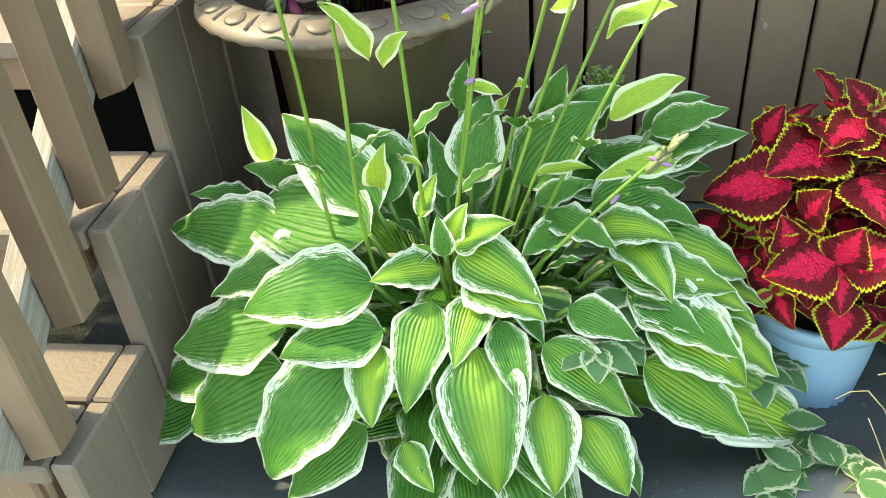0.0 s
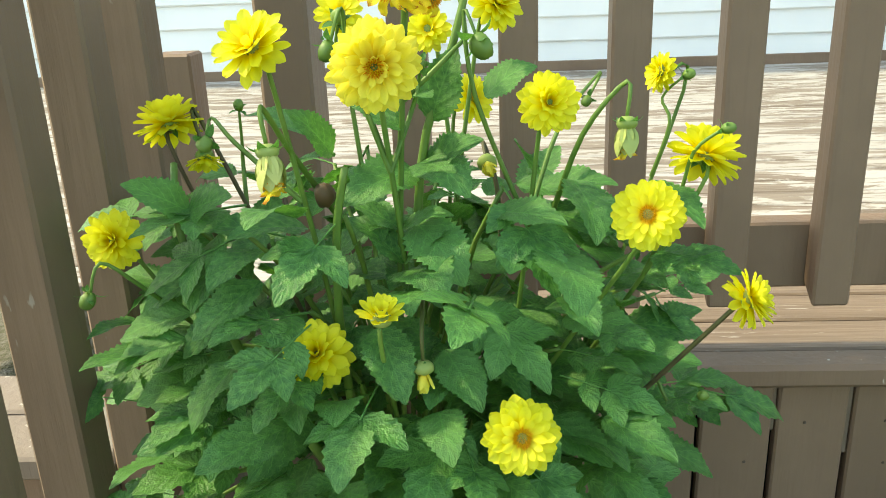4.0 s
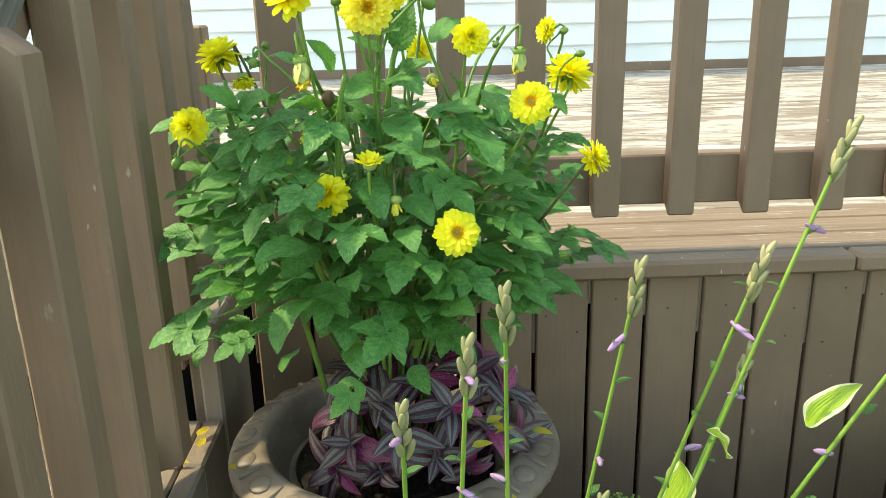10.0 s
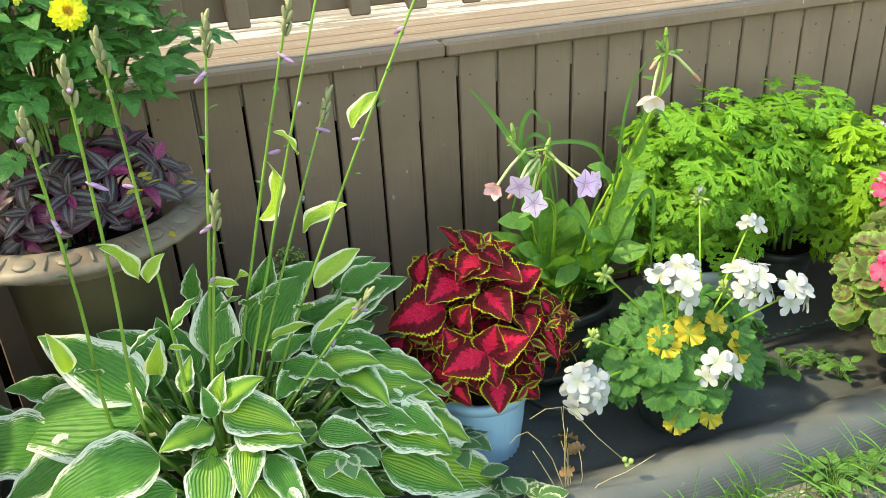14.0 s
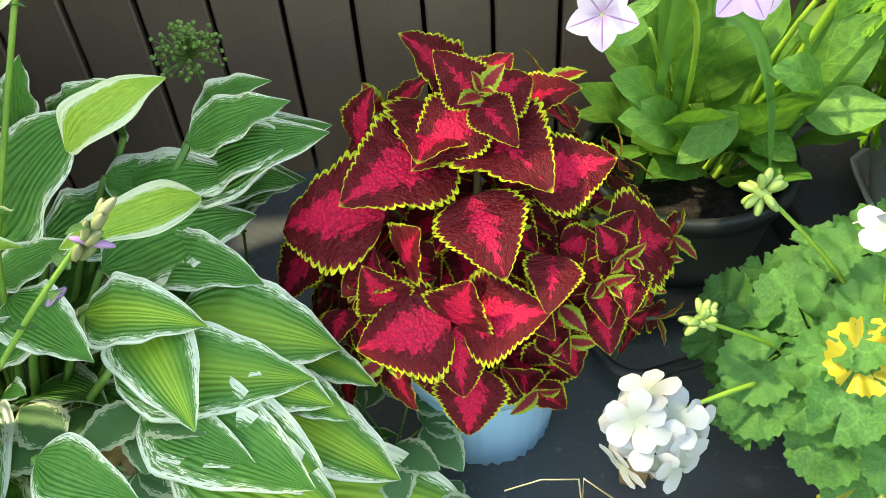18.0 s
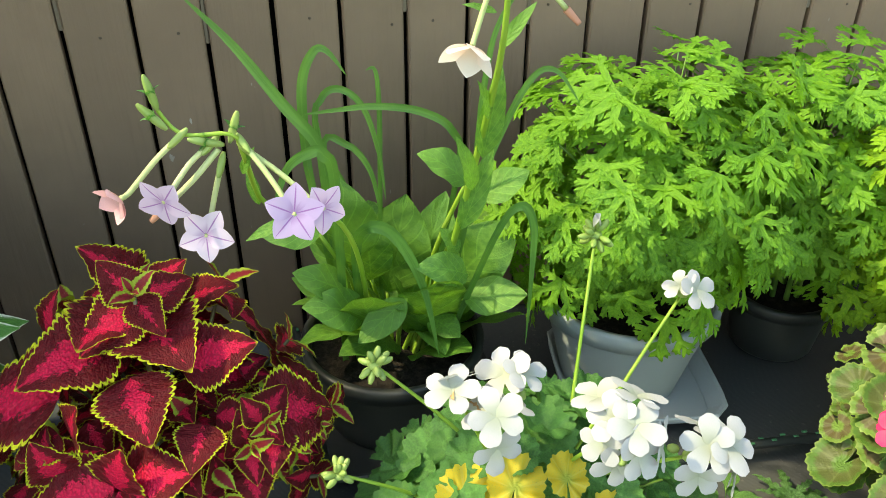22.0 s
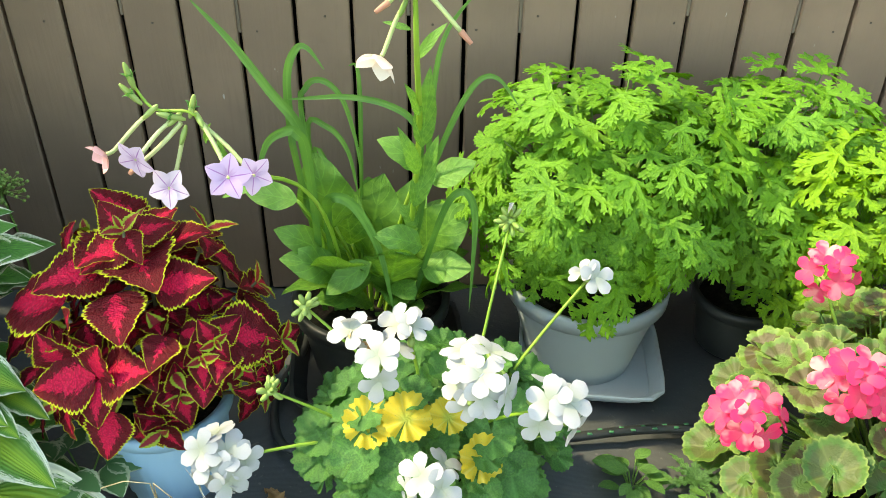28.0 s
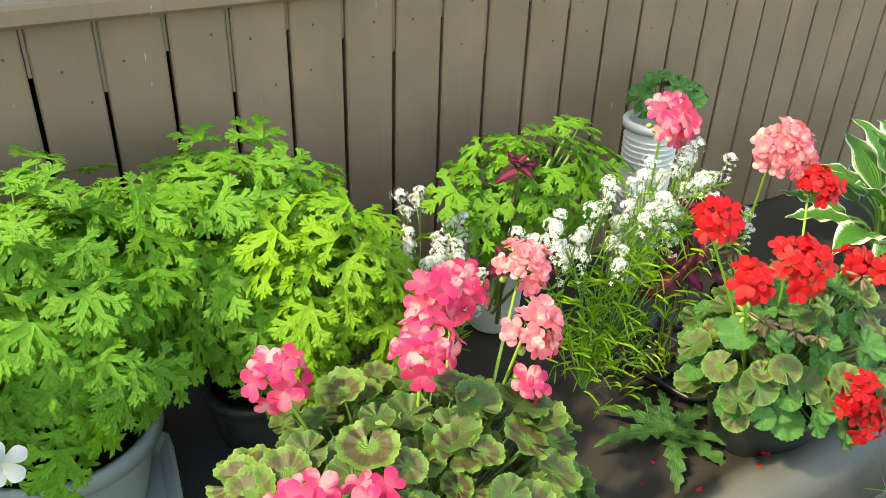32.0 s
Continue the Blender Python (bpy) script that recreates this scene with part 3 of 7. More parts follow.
def blade(name, mat, width, shape, nu=12, nv=6, fold=0.25, bend=0.5, ruffle=0.0, ruffles=5, teeth=0, tooth=0.0, cup=0.0, twist=0.0, seed=0):
    """A leaf or petal 1 long along +x, its face to +z; shape(t) is its half width along it, 0 to 1."""
    rnd = random.Random(seed)
    ph1, ph2 = rnd.uniform(0, 6.28), rnd.uniform(0, 6.28)
    verts, uvs, faces = [], [], []
    x = z = 0.0
    for i in range(nu + 1):
        t = i / nu
        ang = -bend * t * t
        if i:
            x += math.cos(ang) / nu
            z += math.sin(ang) / nu
        half = width * 0.5 * shape(t)
        if teeth == 1 and 0 < i < nu:
            half *= 1 + tooth * (1 if (i % 2) else -1)
        if teeth > 1:
            half *= 1 + tooth * (2 * abs(math.sin(math.pi * teeth * t)) ** 0.6 - 1)
        lift = 0.22 * tooth if teeth else 0
        for j in range(nv + 1):
            s = 2 * j / nv - 1
            y = half * s
            dz = fold * abs(y) * (1 - 0.3 * abs(s)) - cup * width * s * s * 0.5
            dz += ruffle * abs(s) ** 1.5 * math.sin(ruffles * 6.283 * t + (ph1 if s > 0 else ph2)) * min(1, 4 * t * (1 - t) + 0.2)
            tw = twist * t
            verts.append((x - math.sin(ang) * dz * 0.3 + (lift * width * abs(s) * (0.3 if teeth else 0)), y * math.cos(tw), z + dz * math.cos(ang) + y * math.sin(tw)))
            uvs.append((j / nv, t))
    for i in range(nu):
        for j in range(nv):
            a = i * (nv + 1) + j
            faces.append((a, a + nv + 1, a + nv + 2, a + 1))
    return mesh_of(name, verts, faces, mat, uvs)


def ovate(t, low=0.35, tip=1.0):
    """Half width of an egg-shaped leaf with a drawn-out tip."""
    return max(0.02, (math.sin(math.pi * min(1, t ** (0.5 / (1 - low) if low < 0.5 else 0.75))) ** 0.75) * (1 - 0.25 * t * tip))


def heart(t):
    return max(0.015, (min(1.0, t / 0.24) ** 0.5) * (1 - max(0.0, (t - 0.24) / 0.76) ** 1.75) * 1.0)


def broad(t):
    """Broad at a third of its length, with a drawn-out tip."""
    if t < 0.32:
        return max(0.05, math.sqrt(max(0.0, 1 - ((0.32 - t) / 0.34) ** 2)))
    u = (t - 0.32) / 0.68
    return max(0.012, (1 - u ** 1.55) * (1 - 0.12 * math.sin(math.pi * u)))


def lance(t):
    return max(0.02, math.sin(math.pi * t ** 0.75) ** 0.85)


def strap(t):
    return max(0.02, min(1, 0.5 + 2.0 * t) * (1 - t ** 3))


def spoon(t):
    return max(0.06, (0.25 + 0.75 * math.sin(math.pi * min(1, t) ** 1.25 * 0.92)) * (1 if t < 0.86 else math.sqrt(max(0, 1 - ((t - 0.86) / 0.15) ** 2)) * 0.95 + 0.05))


def round_leaf(name, mat, lobes=7, notch=0.5, scallop=0.06, waves=0.06, cup=0.18, rings=4, steps=42, seed=0, deep=0.0, sub=0.0):
    """A round or palmately cut leaf of radius 1: the stalk joins at the origin, the notch opens to -x, its face is +z."""
    rnd = random.Random(seed)
    ph = rnd.uniform(0, 6.28)
    verts, uvs, faces = [(0, 0, 0)], [(0, 0)], []
    span = 2 * math.pi - notch
    for i in range(steps + 1):
        f = i / steps
        a = -span / 2 + span * f
        lobe = abs(math.sin(math.pi * lobes * f)) ** (0.62 if deep else 1.0)
        rim = 1 - deep * (1 - lobe ** 0.9) + scallop * math.sin(6.283 * lobes * 3 * f) * (1 if not deep else lobe)
        if sub:
            rim += sub * (abs(math.sin(math.pi * lobes * 5.0 * f)) - 0.6) * min(1.0, 1.4 * lobe)
        rim *= 0.86 + 0.14 * math.cos(a)
        for r in range(1, rings + 1):
            q = (r / rings) * rim
            z = cup * q * q + waves * math.sin(lobes * a + ph) * (r / rings) ** 2
            verts.append((q * math.cos(a), q * math.sin(a), z))
            uvs.append((f, r / rings))
    for i in range(steps):
        a, b = 1 + i * rings, 1 + (i + 1) * rings
        faces.append((0, a, b))
        for r in range(rings - 1):
            faces.append((a + r, a + r + 1, b + r + 1, b + r))
    return mesh_of(name, verts, faces, mat, uvs)


def petal_round(t):
    """Half width of a broad petal with a rounded end."""
    return (0.30 + 0.95 * t) if t < 0.62 else max(0.06, 0.89 + 0.03 * t - 0.02) * math.sqrt(max(0.004, 1 - ((t - 0.62) / 0.385) ** 2.4))


def lobe_tip(t):
    """Half width of a short oblong lobe with a narrow blunt end."""
    return 0.72 + 0.28 * min(1.0, t / 0.4) if t < 0.55 else max(0.10, 1 - 0.9 * ((t - 0.55) / 0.45) ** 1.6)


def cut_leaf(mat, seed):
    """A palmate leaf of five lobes, each cut into narrow side lobes with small teeth, radius 1: stalk at the origin, face to +z."""
    rnd = random.Random(seed)
    ray = blade("lobe", mat, 0.23, lambda t: max(0.1, 1 - 0.75 * t ** 1.5), 7, 2, 0.35, 0.40, 0.02, 2)
    wing = blade("lobe", mat, 0.36, lobe_tip, 5, 2, 0.30, 0.40)
    tooth = blade("lobe", mat, 0.50, lobe_tip, 3, 2, 0.2, 0.2)
    pieces = []
    for a, r in ((0, 1.0), (45, 0.92), (-45, 0.92), (95, 0.72), (-95, 0.72)):
        m = aim((0, 0, 0), a + rnd.uniform(-6, 6), rnd.uniform(-5, 10), rnd.uniform(-12, 12), r * rnd.uniform(0.92, 1.06))
        pieces.append((ray, m))
        for at, size, turn in ((0.34, 0.28, 44), (0.55, 0.40, 38), (0.76, 0.27, 34)):
            for s in (1, -1):
                if at < 0.4 and rnd.random() < 0.3:
                    continue
                w = m @ aim((at, 0, -0.07 * at + 0.004 * s), s * (turn + rnd.uniform(-7, 7)), rnd.uniform(-8, 6), 0, size * rnd.uniform(0.85, 1.15))
                pieces.append((wing, w))
                if size > 0.3:
                    pieces += [(tooth, w @ aim((0.5, 0, -0.03), h * 36, 0, 0, 0.40)) for h in (1, -1)]
    me = joined("leaf", pieces, mat)
    for b in (ray, wing, tooth):
        bpy.data.meshes.remove(b)
    return me


def joined(name, pieces, mat):
    """One mesh out of (mesh, pose) pairs that show one material."""
    verts, faces, uvs, n = [], [], [], 0
    for me, m in pieces:
        for v in me.vertices:
            verts.append(m @ v.co)
        uv = {}
        if me.uv_layers:
            layer = me.uv_layers[0].data
            for loop in me.loops:
                uv[loop.vertex_index] = tuple(layer[loop.index].uv)
        uvs += [uv.get(i, (0.5, 0.5)) for i in range(len(me.vertices))]
        faces += [tuple(i + n for i in p.vertices) for p in me.polygons]
        n += len(me.vertices)
    return mesh_of(name, verts, faces, mat, uvs)


def aim(at, az, el, roll=0.0, size=1.0, wide=1.0):
    """The pose of a leaf at a place: its azimuth, its rise and its roll in degrees, its length and its relative width."""
    return Matrix.Translation(at) @ Euler((0, 0, radians(az))).to_matrix().to_4x4() @ Euler((0, radians(-el), 0)).to_matrix().to_4x4() @ Euler((radians(roll), 0, 0)).to_matrix().to_4x4() @ Matrix.Diagonal((size, size * wide, size, 1))


def facing(at, normal, spin=0.0, size=1.0):
    """The pose of a flower whose +z looks along normal."""
    return Matrix.Translation(at) @ Vector(normal).to_track_quat("Z", "Y").to_matrix().to_4x4() @ Euler((0, 0, spin)).to_matrix().to_4x4() @ Matrix.Diagonal((size, size, size, 1))


def polar(az, el, r=1.0):
    a, e = radians(az), radians(el)
    return Vector((math.cos(a) * math.cos(e), math.sin(a) * math.cos(e), math.sin(e))) * r


def leaf_to(parent, me, base, tip, centre, size_across=1.0, name="leaf", lean=Vector((0, -0.15, 0.45))):
    """A leaf from its base to its tip, its face turned away from the plant's centre."""
    base, tip, centre = Vector(base), Vector(tip), Vector(centre)
    top = max(me.vertices, key=lambda v: v.co.x).co
    chord = Vector((top.x, 0, top.z))
    way = (tip - base).normalized()
    out = ((base + tip) / 2 - centre).normalized() * 0.55 + lean
    side = out.cross(way).normalized()
    face = way.cross(side)
    slope = math.atan2(chord.z, chord.x)
    turn = Matrix((way, side, face)).transposed().to_4x4() @ Euler((0, slope, 0)).to_matrix().to_4x4()
    k = (tip - base).length / chord.length
    return part(name, me, parent, Matrix.Translation(base - parent.location) @ turn @ Matrix.Diagonal((k, k * size_across, k, 1)))

# ---------- ground ----------
PITCH = 0.0967           # skirt boards
SKIRT_TOP, DECK = 0.663, 0.697
LEFT, RIGHT = -1.08, 4.4

ground = tagged(new("ground", mesh_of("ground", [(-60, -60, -0.04), (60, -60, -0.04), (60, 60, -0.04), (-60, 60, -0.04)], [(0, 1, 2, 3)], m_soilgrass, smooth=False)), "bare gravelly soil with sparse dry grass", "ground", kind="structure")


def fabric_sheet():
    nx, ny = 150, 30
    verts, faces = [], []
    for i in range(nx + 1):
        for j in range(ny + 1):
            x = -1.35 + 5.9 * i / nx
            y = -0.815 + 0.905 * j / ny
            z = 0.012 * noise.noise(Vector((x * 3, y * 4, 0))) - 0.012
            z += 0.006 * noise.noise(Vector((x * 14, y * 11, 3)))
            lip = max(0.0, 1 - abs((y + 0.735 + 0.012 * math.sin(x * 2.3)) / 0.075))
            if x > -0.45:
                z += 0.062 * min(1, (x + 0.45) / 0.3) * math.sqrt(lip) if lip > 0 else 0
            if j == 0:
                z = -0.06
            verts.append((x, y, z))
    for i in range(nx):
        for j in range(ny):
            a = i * (ny + 1) + j
            faces.append((a, a + ny + 1, a + ny + 2, a + 1))
    return mesh_of("weed_fabric", verts, faces, m_fabric)


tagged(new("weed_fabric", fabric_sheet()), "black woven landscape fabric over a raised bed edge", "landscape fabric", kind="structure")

# ---------- deck: skirt, ledge, floor, house ----------
skirt = thing("wall_skirt", label="brown painted vertical board deck skirting", category="deck skirt", kind="structure")
BOARDS = [(i, i * PITCH) for i in range(-11, 45)]
fascia = thing("fascia_trim", label="brown painted nosing along the deck edge", category="trim", kind="structure")
for x0, x1 in ((LEFT, -0.036), (-0.033, 2.41), (2.413, RIGHT)):
    part("nosing_board", from_bm("nosing_board", box_bm(x1 - x0, 0.05, 0.032, ((x0 + x1) / 2, -0.001, 0.681), 0.006), m_nosing), fascia)
# added sheet: the shade behind the board gaps, put in as black
part("backing", from_bm("backing", box_bm(RIGHT - LEFT + 0.4, 0.02, 0.72, ((LEFT + RIGHT) / 2, 0.06, 0.32)), m_shade), skirt, label="near-black sheet standing in for the shade behind the boards")

deck = thing("deck_floor", label="weathered deck boards with flaking white paint", category="deck floor", kind="structure")
ledge_boards, deck_boards = [], []
y = 0.026
while y < 0.30:
    ledge_boards.append(y)
    y += 0.092
while y < 3.0:
    deck_boards.append(y)
    y += 0.098
rail = thing("deck_railing", label="brown painted wooden deck railing with square balusters", category="railing")
B_W = 0.044
rail_x0, rail_x1 = -0.985, RIGHT
part("bottom_rail", box("bottom_rail", rail_x1 - rail_x0, 0.036, 0.085, m_brown), rail, pose((rail_x0 + rail_x1) / 2, 0.036, 0.828))
part("top_rail", box("top_rail", rail_x1 - rail_x0, 0.036, 0.085, m_brown), rail, pose((rail_x0 + rail_x1) / 2, 0.036, 1.50))
part("cap_rail", box("cap_rail", rail_x1 - rail_x0, 0.14, 0.034, m_brown, 0.006), rail, pose((rail_x0 + rail_x1) / 2, 0.03, 1.562))


def baluster_mesh(length, w=B_W, name="baluster"):
    """A square baluster with its foot cut at a slant; z = 0 is its foot."""
    bm = box_bm(w, w * 0.82, length, (0, 0, length / 2), 0.003)
    for v in bm.verts:
        if v.co.z < 0.01 and v.co.y < 0:
            v.co.z -= 0.002
        if v.co.z < 0.01 and v.co.y > 0:
            v.co.z += 0.018
    return from_bm(name, bm, m_brown)


_bal = baluster_mesh(0.77)
x = -0.841
while x < RIGHT:
    part("baluster", _bal, rail, pose(x, -0.002, 0.777, 0, 0, 0))
    x += 0.1248
corner_post = thing("corner_post", (-0.984, 0.035, DECK), "brown painted square corner post of the railing", "post")
part("shaft", box("shaft", 0.062, 0.085, 0.95, m_brown, 0.004), corner_post, pose(0, 0, 0.475))

house = thing("house_wall", label="white vinyl lap siding of the house", category="house wall", kind="structure")
part("wall_core", from_bm("wall_core", box_bm(9.5, 0.12, 3.4, (0.8, 3.14, 2.1)), m_siding), house)


def siding_course():
    """One lapped course, 9.5 long: it leans out at its foot."""
    h, t = 0.118, 0.016
    v = [(-4.75, 0, h), (4.75, 0, h), (4.75, -t, 0.006), (-4.75, -t, 0.006), (4.75, -t + 0.003, 0), (-4.75, -t + 0.003, 0), (4.75, 0, 0), (-4.75, 0, 0)]
    return mesh_of("siding_course", v, [(0, 3, 2, 1), (3, 5, 4, 2), (5, 7, 6, 4)], m_siding, smooth=False)


_course = siding_course()
for i in range(26):
    part("siding_course", _course, house, pose(0.8, 3.075, 0.72 + 0.112 * i))
part("sill_strip", box("sill_strip", 9.5, 0.03, 0.06, m_brown), house, pose(0.8, 3.06, 0.712))

# ---------- stairs with railing ----------
STEP_X, RISE, RUN = -1.075, 0.1735, 0.2125
stairs = thing("stairs", (0, 0, 0), "brown painted wooden stairs with worn treads and closed side", "stairs", kind="structure")
WIDE = 1.05
for n in range(1, 5):
    z, front, RUN = ((0.190, -0.880, 0.215), (0.370, -0.665, 0.210), (0.537, -0.455, 0.255), (0.690, -0.200, 0.20))[n - 1]
    for kx in range(2):
        d = RUN / 2 - 0.004
        part("tread_board", box("tread_board", WIDE, d, 0.030, m_tread, 0.004), stairs, pose(STEP_X - 0.033 - WIDE / 2, front + d / 2 + kx * (d + 0.006) - 0.008, z - 0.015))
    part("riser_board", box("riser_board", WIDE - 0.02, 0.022, 0.050, m_brown), stairs, pose(STEP_X - WIDE / 2 - 0.045, front + 0.022, z - 0.030 - 0.027))
    for s in range(2):
        part("side_board", box("side_board", 0.031, RUN / 2 - 0.003, z - 0.002 - 0.003 * s, m_tread, 0.004), stairs, pose(STEP_X - 0.016 - 0.002 * s, front + RUN / 4 + RUN / 2 * s - 0.004, (z - 0.002) / 2))
    part("cleat", box("cleat", 0.030, 0.05, z - 0.034, m_brown, 0.004), stairs, pose(STEP_X - 0.050, front + 0.085, (z - 0.034) / 2))
# added black sheet that paints in the shade below the treads
part("stair_hollow", from_bm("stair_hollow", box_bm(WIDE + 0.1, 0.02, 0.66, (STEP_X - WIDE / 2 - 0.1, -0.02, 0.33)), m_shade), stairs, label="near-black sheet standing in for the shade under the stairs")
part("far_stringer", box("far_stringer", 0.03, 0.93, 0.5, m_brown), stairs, pose(STEP_X - WIDE - 0.02, -0.47, 0.25))

stair_rail = thing("stair_railing", label="brown painted stair railing with slanted grey cap", category="railing")
SLOPE = math.atan(0.75)
R_X = -1.099


def slant(name, length, w, h, mat, yc, zc, x, bevel=0.004):
    return part(name, box(name, w, length, h, mat, bevel), stair_rail, pose(x, yc, zc, math.degrees(SLOPE)))


# the lower rail is a paler grey than the cap board
slant("lower_rail", 1.05, 0.036, 0.062, m_greywood, -0.50, 0.535, R_X - 0.042)["label"] = "pale grey lower rail"
slant("upper_rail", 1.05, 0.036, 0.050, m_brown, -0.47, 1.180, R_X - 0.042)
slant("cap_board", 1.10, 0.125, 0.032, m_capwood, -0.46, 1.235, R_X - 0.066, 0.005)["label"] = "weathered grey cap board"


def stair_baluster():
    bm = box_bm(0.043, 0.044, 0.75, (0, 0, 0.375), 0.003)
    for v in bm.verts:
        if v.co.z < 0.02 and v.co.x > 0.005:
            v.co.z += 0.012
        if v.co.z > 0.73 and v.co.x > 0.005:
            v.co.z -= 0.03
    return from_bm("stair_baluster", bm, m_brown)


_sb = stair_baluster()
for i in range(7):
    yb = -0.865 + 0.1200 * i
    part("stair_baluster", _sb, stair_rail, pose(R_X, yb, 0.200 + 0.77 * 0.12 * i))
part("end_post", box("end_post", 0.048, 0.048, 0.40, m_brown, 0.003), stair_rail, pose(-1.128, 0.045, 0.895))
newel = thing("newel_post", (-1.185, -0.835, 0), "brown painted square newel post at the stair foot", "post")
part("shaft", box("shaft", 0.09, 0.09, 0.84, m_brown, 0.005), newel, pose(0, 0, 0.42))

# ---------- urn with dahlia and purple trailing plant ----------
URN = Vector((-0.817, -0.295, 0))
urn = thing("urn_planter", URN, "large tan urn planter with an egg-and-dart rim", "planter")


def urn_wave(r, a, j):
    return 0.0030 * math.cos(40 * a) if j in (13, 14) else 0


part("body", lathe("body", [(0.02, 0.000), (0.120, 0.000), (0.123, 0.032), (0.085, 0.053), (0.090, 0.095), (0.112, 0.190), (0.124, 0.317), (0.130, 0.444), (0.141, 0.512)], m_urnbody, 48), urn, label="smooth olive brown body")
part("rim", lathe("rim", [(0.115, 0.42), (0.138, 0.49), (0.166, 0.535), (0.174, 0.555), (0.180, 0.562), (0.186, 0.563), (0.192, 0.561), (0.199, 0.559), (0.207, 0.556), (0.215, 0.553), (0.222, 0.549), (0.227, 0.544), (0.229, 0.539), (0.226, 0.534), (0.216, 0.529), (0.190, 0.520), (0.140, 0.506)], m_urn, 104, urn_wave), urn, label="worn bronzed rim with moulded ornament")
part("soil", lathe("soil", [(0.0, 0.512), (0.05, 0.514), (0.11, 0.508), (0.146, 0.503)], m_soil, 30), urn, label="dark potting soil")
_egg = bmesh.new()
bmesh.ops.create_uvsphere(_egg, u_segments=10, v_segments=6, radius=1, matrix=Matrix.Diagonal((0.0155, 0.0185, 0.0042, 1)))
_egg = from_bm("egg_ornament", _egg, m_urn, True)
_dart = bmesh.new()
bmesh.ops.create_uvsphere(_dart, u_segments=6, v_segments=5, radius=1, matrix=Matrix.Diagonal((0.019, 0.003, 0.0036, 1)))
_dart = from_bm("dart_ornament", _dart, m_urn, True)
for i in range(20):
    for me, off, r in ((_egg, 0.0, 0.205), (_dart, 0.5, 0.206)):
        a = 2 * math.pi * (i + off) / 20
        part(me.name, me, urn, pose(r * math.cos(a), r * math.sin(a), 0.5565, 0, 14, math.degrees(a)))


def compound_leaf(seed, count=5):
    """A dahlia leaf of toothed leaflets on one stalk, 1 long along +x."""
    rnd = random.Random(seed)
    base = [blade("leaflet", m_dahlia_leaf, rnd.uniform(0.58, 0.7), lambda t: ovate(t, 0.40, 1.0), 14, 4, 0.25, rnd.uniform(0.2, 0.7), 0.02, 2, 1, 0.085, seed=seed + j) for j in range(3)]
    pieces = [(base[0], aim((0.48, 0, 0), 0, -4, 0, 0.52, 1.05))]
    for j in range((count - 1) // 2):
        for s in (1, -1):
            pieces.append((base[1 + (j + (s > 0)) % 2], aim((0.42 - 0.22 * j, 0, 0), s * rnd.uniform(50, 66), rnd.uniform(-12, 8), 0, 0.42 - 0.07 * j, 1.0)))
    pieces.append((tube("rachis", [(-0.05, 0, -0.01), (0.2, 0, 0.004), (0.5, 0, 0)], 0.012, 0.007, m_dahlia_leaf, 4, 2), Matrix()))
    me = joined("leaf", pieces, m_dahlia_leaf)
    for b in base:
        bpy.data.meshes.remove(b)
    return me


DL = [compound_leaf(i * 7, 5 if i % 3 else 3) for i in range(6)]
SINGLE = [blade("leaf", m_dahlia_leaf, w, lambda t: ovate(t, 0.40, 1.0), 28, 6, f, b, 0.025, 2, 1, 0.085, seed=i) for i, (w, f, b) in enumerate(((0.66, 0.25, 0.3), (0.60, 0.4, 0.7), (0.70, 0.2, 1.1), (0.62, 0.32, 0.5)))]


def ray_petal(t):
    """Half width of a long petal that widens to a blunt end with a small point."""
    return (0.42 + 0.62 * t) if t < 0.68 else max(0.05, 0.84 * math.sqrt(max(0.003, 1 - ((t - 0.68) / 0.325) ** 2.2)))


PETAL = [blade("petal", m_yellow, w, ray_petal, 9, 4, 0.10, b, 0.012, 1.5, cup=-0.22, seed=i) for i, (w, b) in enumerate(((0.46, 0.10), (0.42, -0.15), (0.50, 0.25)))]
PETAL_PALE = [blade("petal", m_pale_yellow, w, ray_petal, 9, 4, 0.10, b, 0.012, 1.5, cup=-0.40, seed=i) for i, (w, b) in enumerate(((0.40, -0.35), (0.37, -0.15), (0.43, -0.5)))]
LIMP = [blade("petal", m_faded, 0.5, ray_petal, 9, 4, 0.25, b, 0.06, 2.5, cup=-0.3, twist=0.6 * b, seed=i) for i, b in enumerate((0.9, 1.4, 0.5))]


def disc_of_florets():
    """The orange eye: a low dome set with short pointed florets."""
    spike = tube("spike", [(0, 0, 0), (0, 0, 0.6), (0, 0, 1)], 0.35, 0.08, m_orange, 5, 1)
    bits = []
    for i in range(70):
        d = polar(i * 137.5, math.degrees(math.asin(1 - 0.9 * (i + 0.5) / 70)))
        p = Vector((d.x, d.y, d.z * 0.45)) * 0.8
        bits.append((spike, facing(p, d + Vector((0, 0, 0.5)), 0, 1) @ Matrix.Diagonal((0.22, 0.22, 0.30 + 0.12 * math.sin(i * 7.7), 1))))
    return joined("disc_eye", bits, m_orange)


EYE = disc_of_florets()
_b = bmesh.new()
bmesh.ops.create_uvsphere(_b, u_segments=10, v_segments=8, radius=1, matrix=Matrix.Diagonal((0.8, 0.8, 1, 1)))
for v in _b.verts:
    v.co *= 1 + 0.07 * math.sin(5 * math.atan2(v.co.y, v.co.x))
BUD = from_bm("bud", _b, m_bud, True)
DBUD = BUD.copy()
DBUD.materials[0] = m_bud_dark
_b = bmesh.new()
bmesh.ops.create_icosphere(_b, subdivisions=2, radius=0.0075, matrix=Matrix.Diagonal((1, 1, 0.7, 1)))
CALYX = from_bm("calyx", _b, m_bud, True)
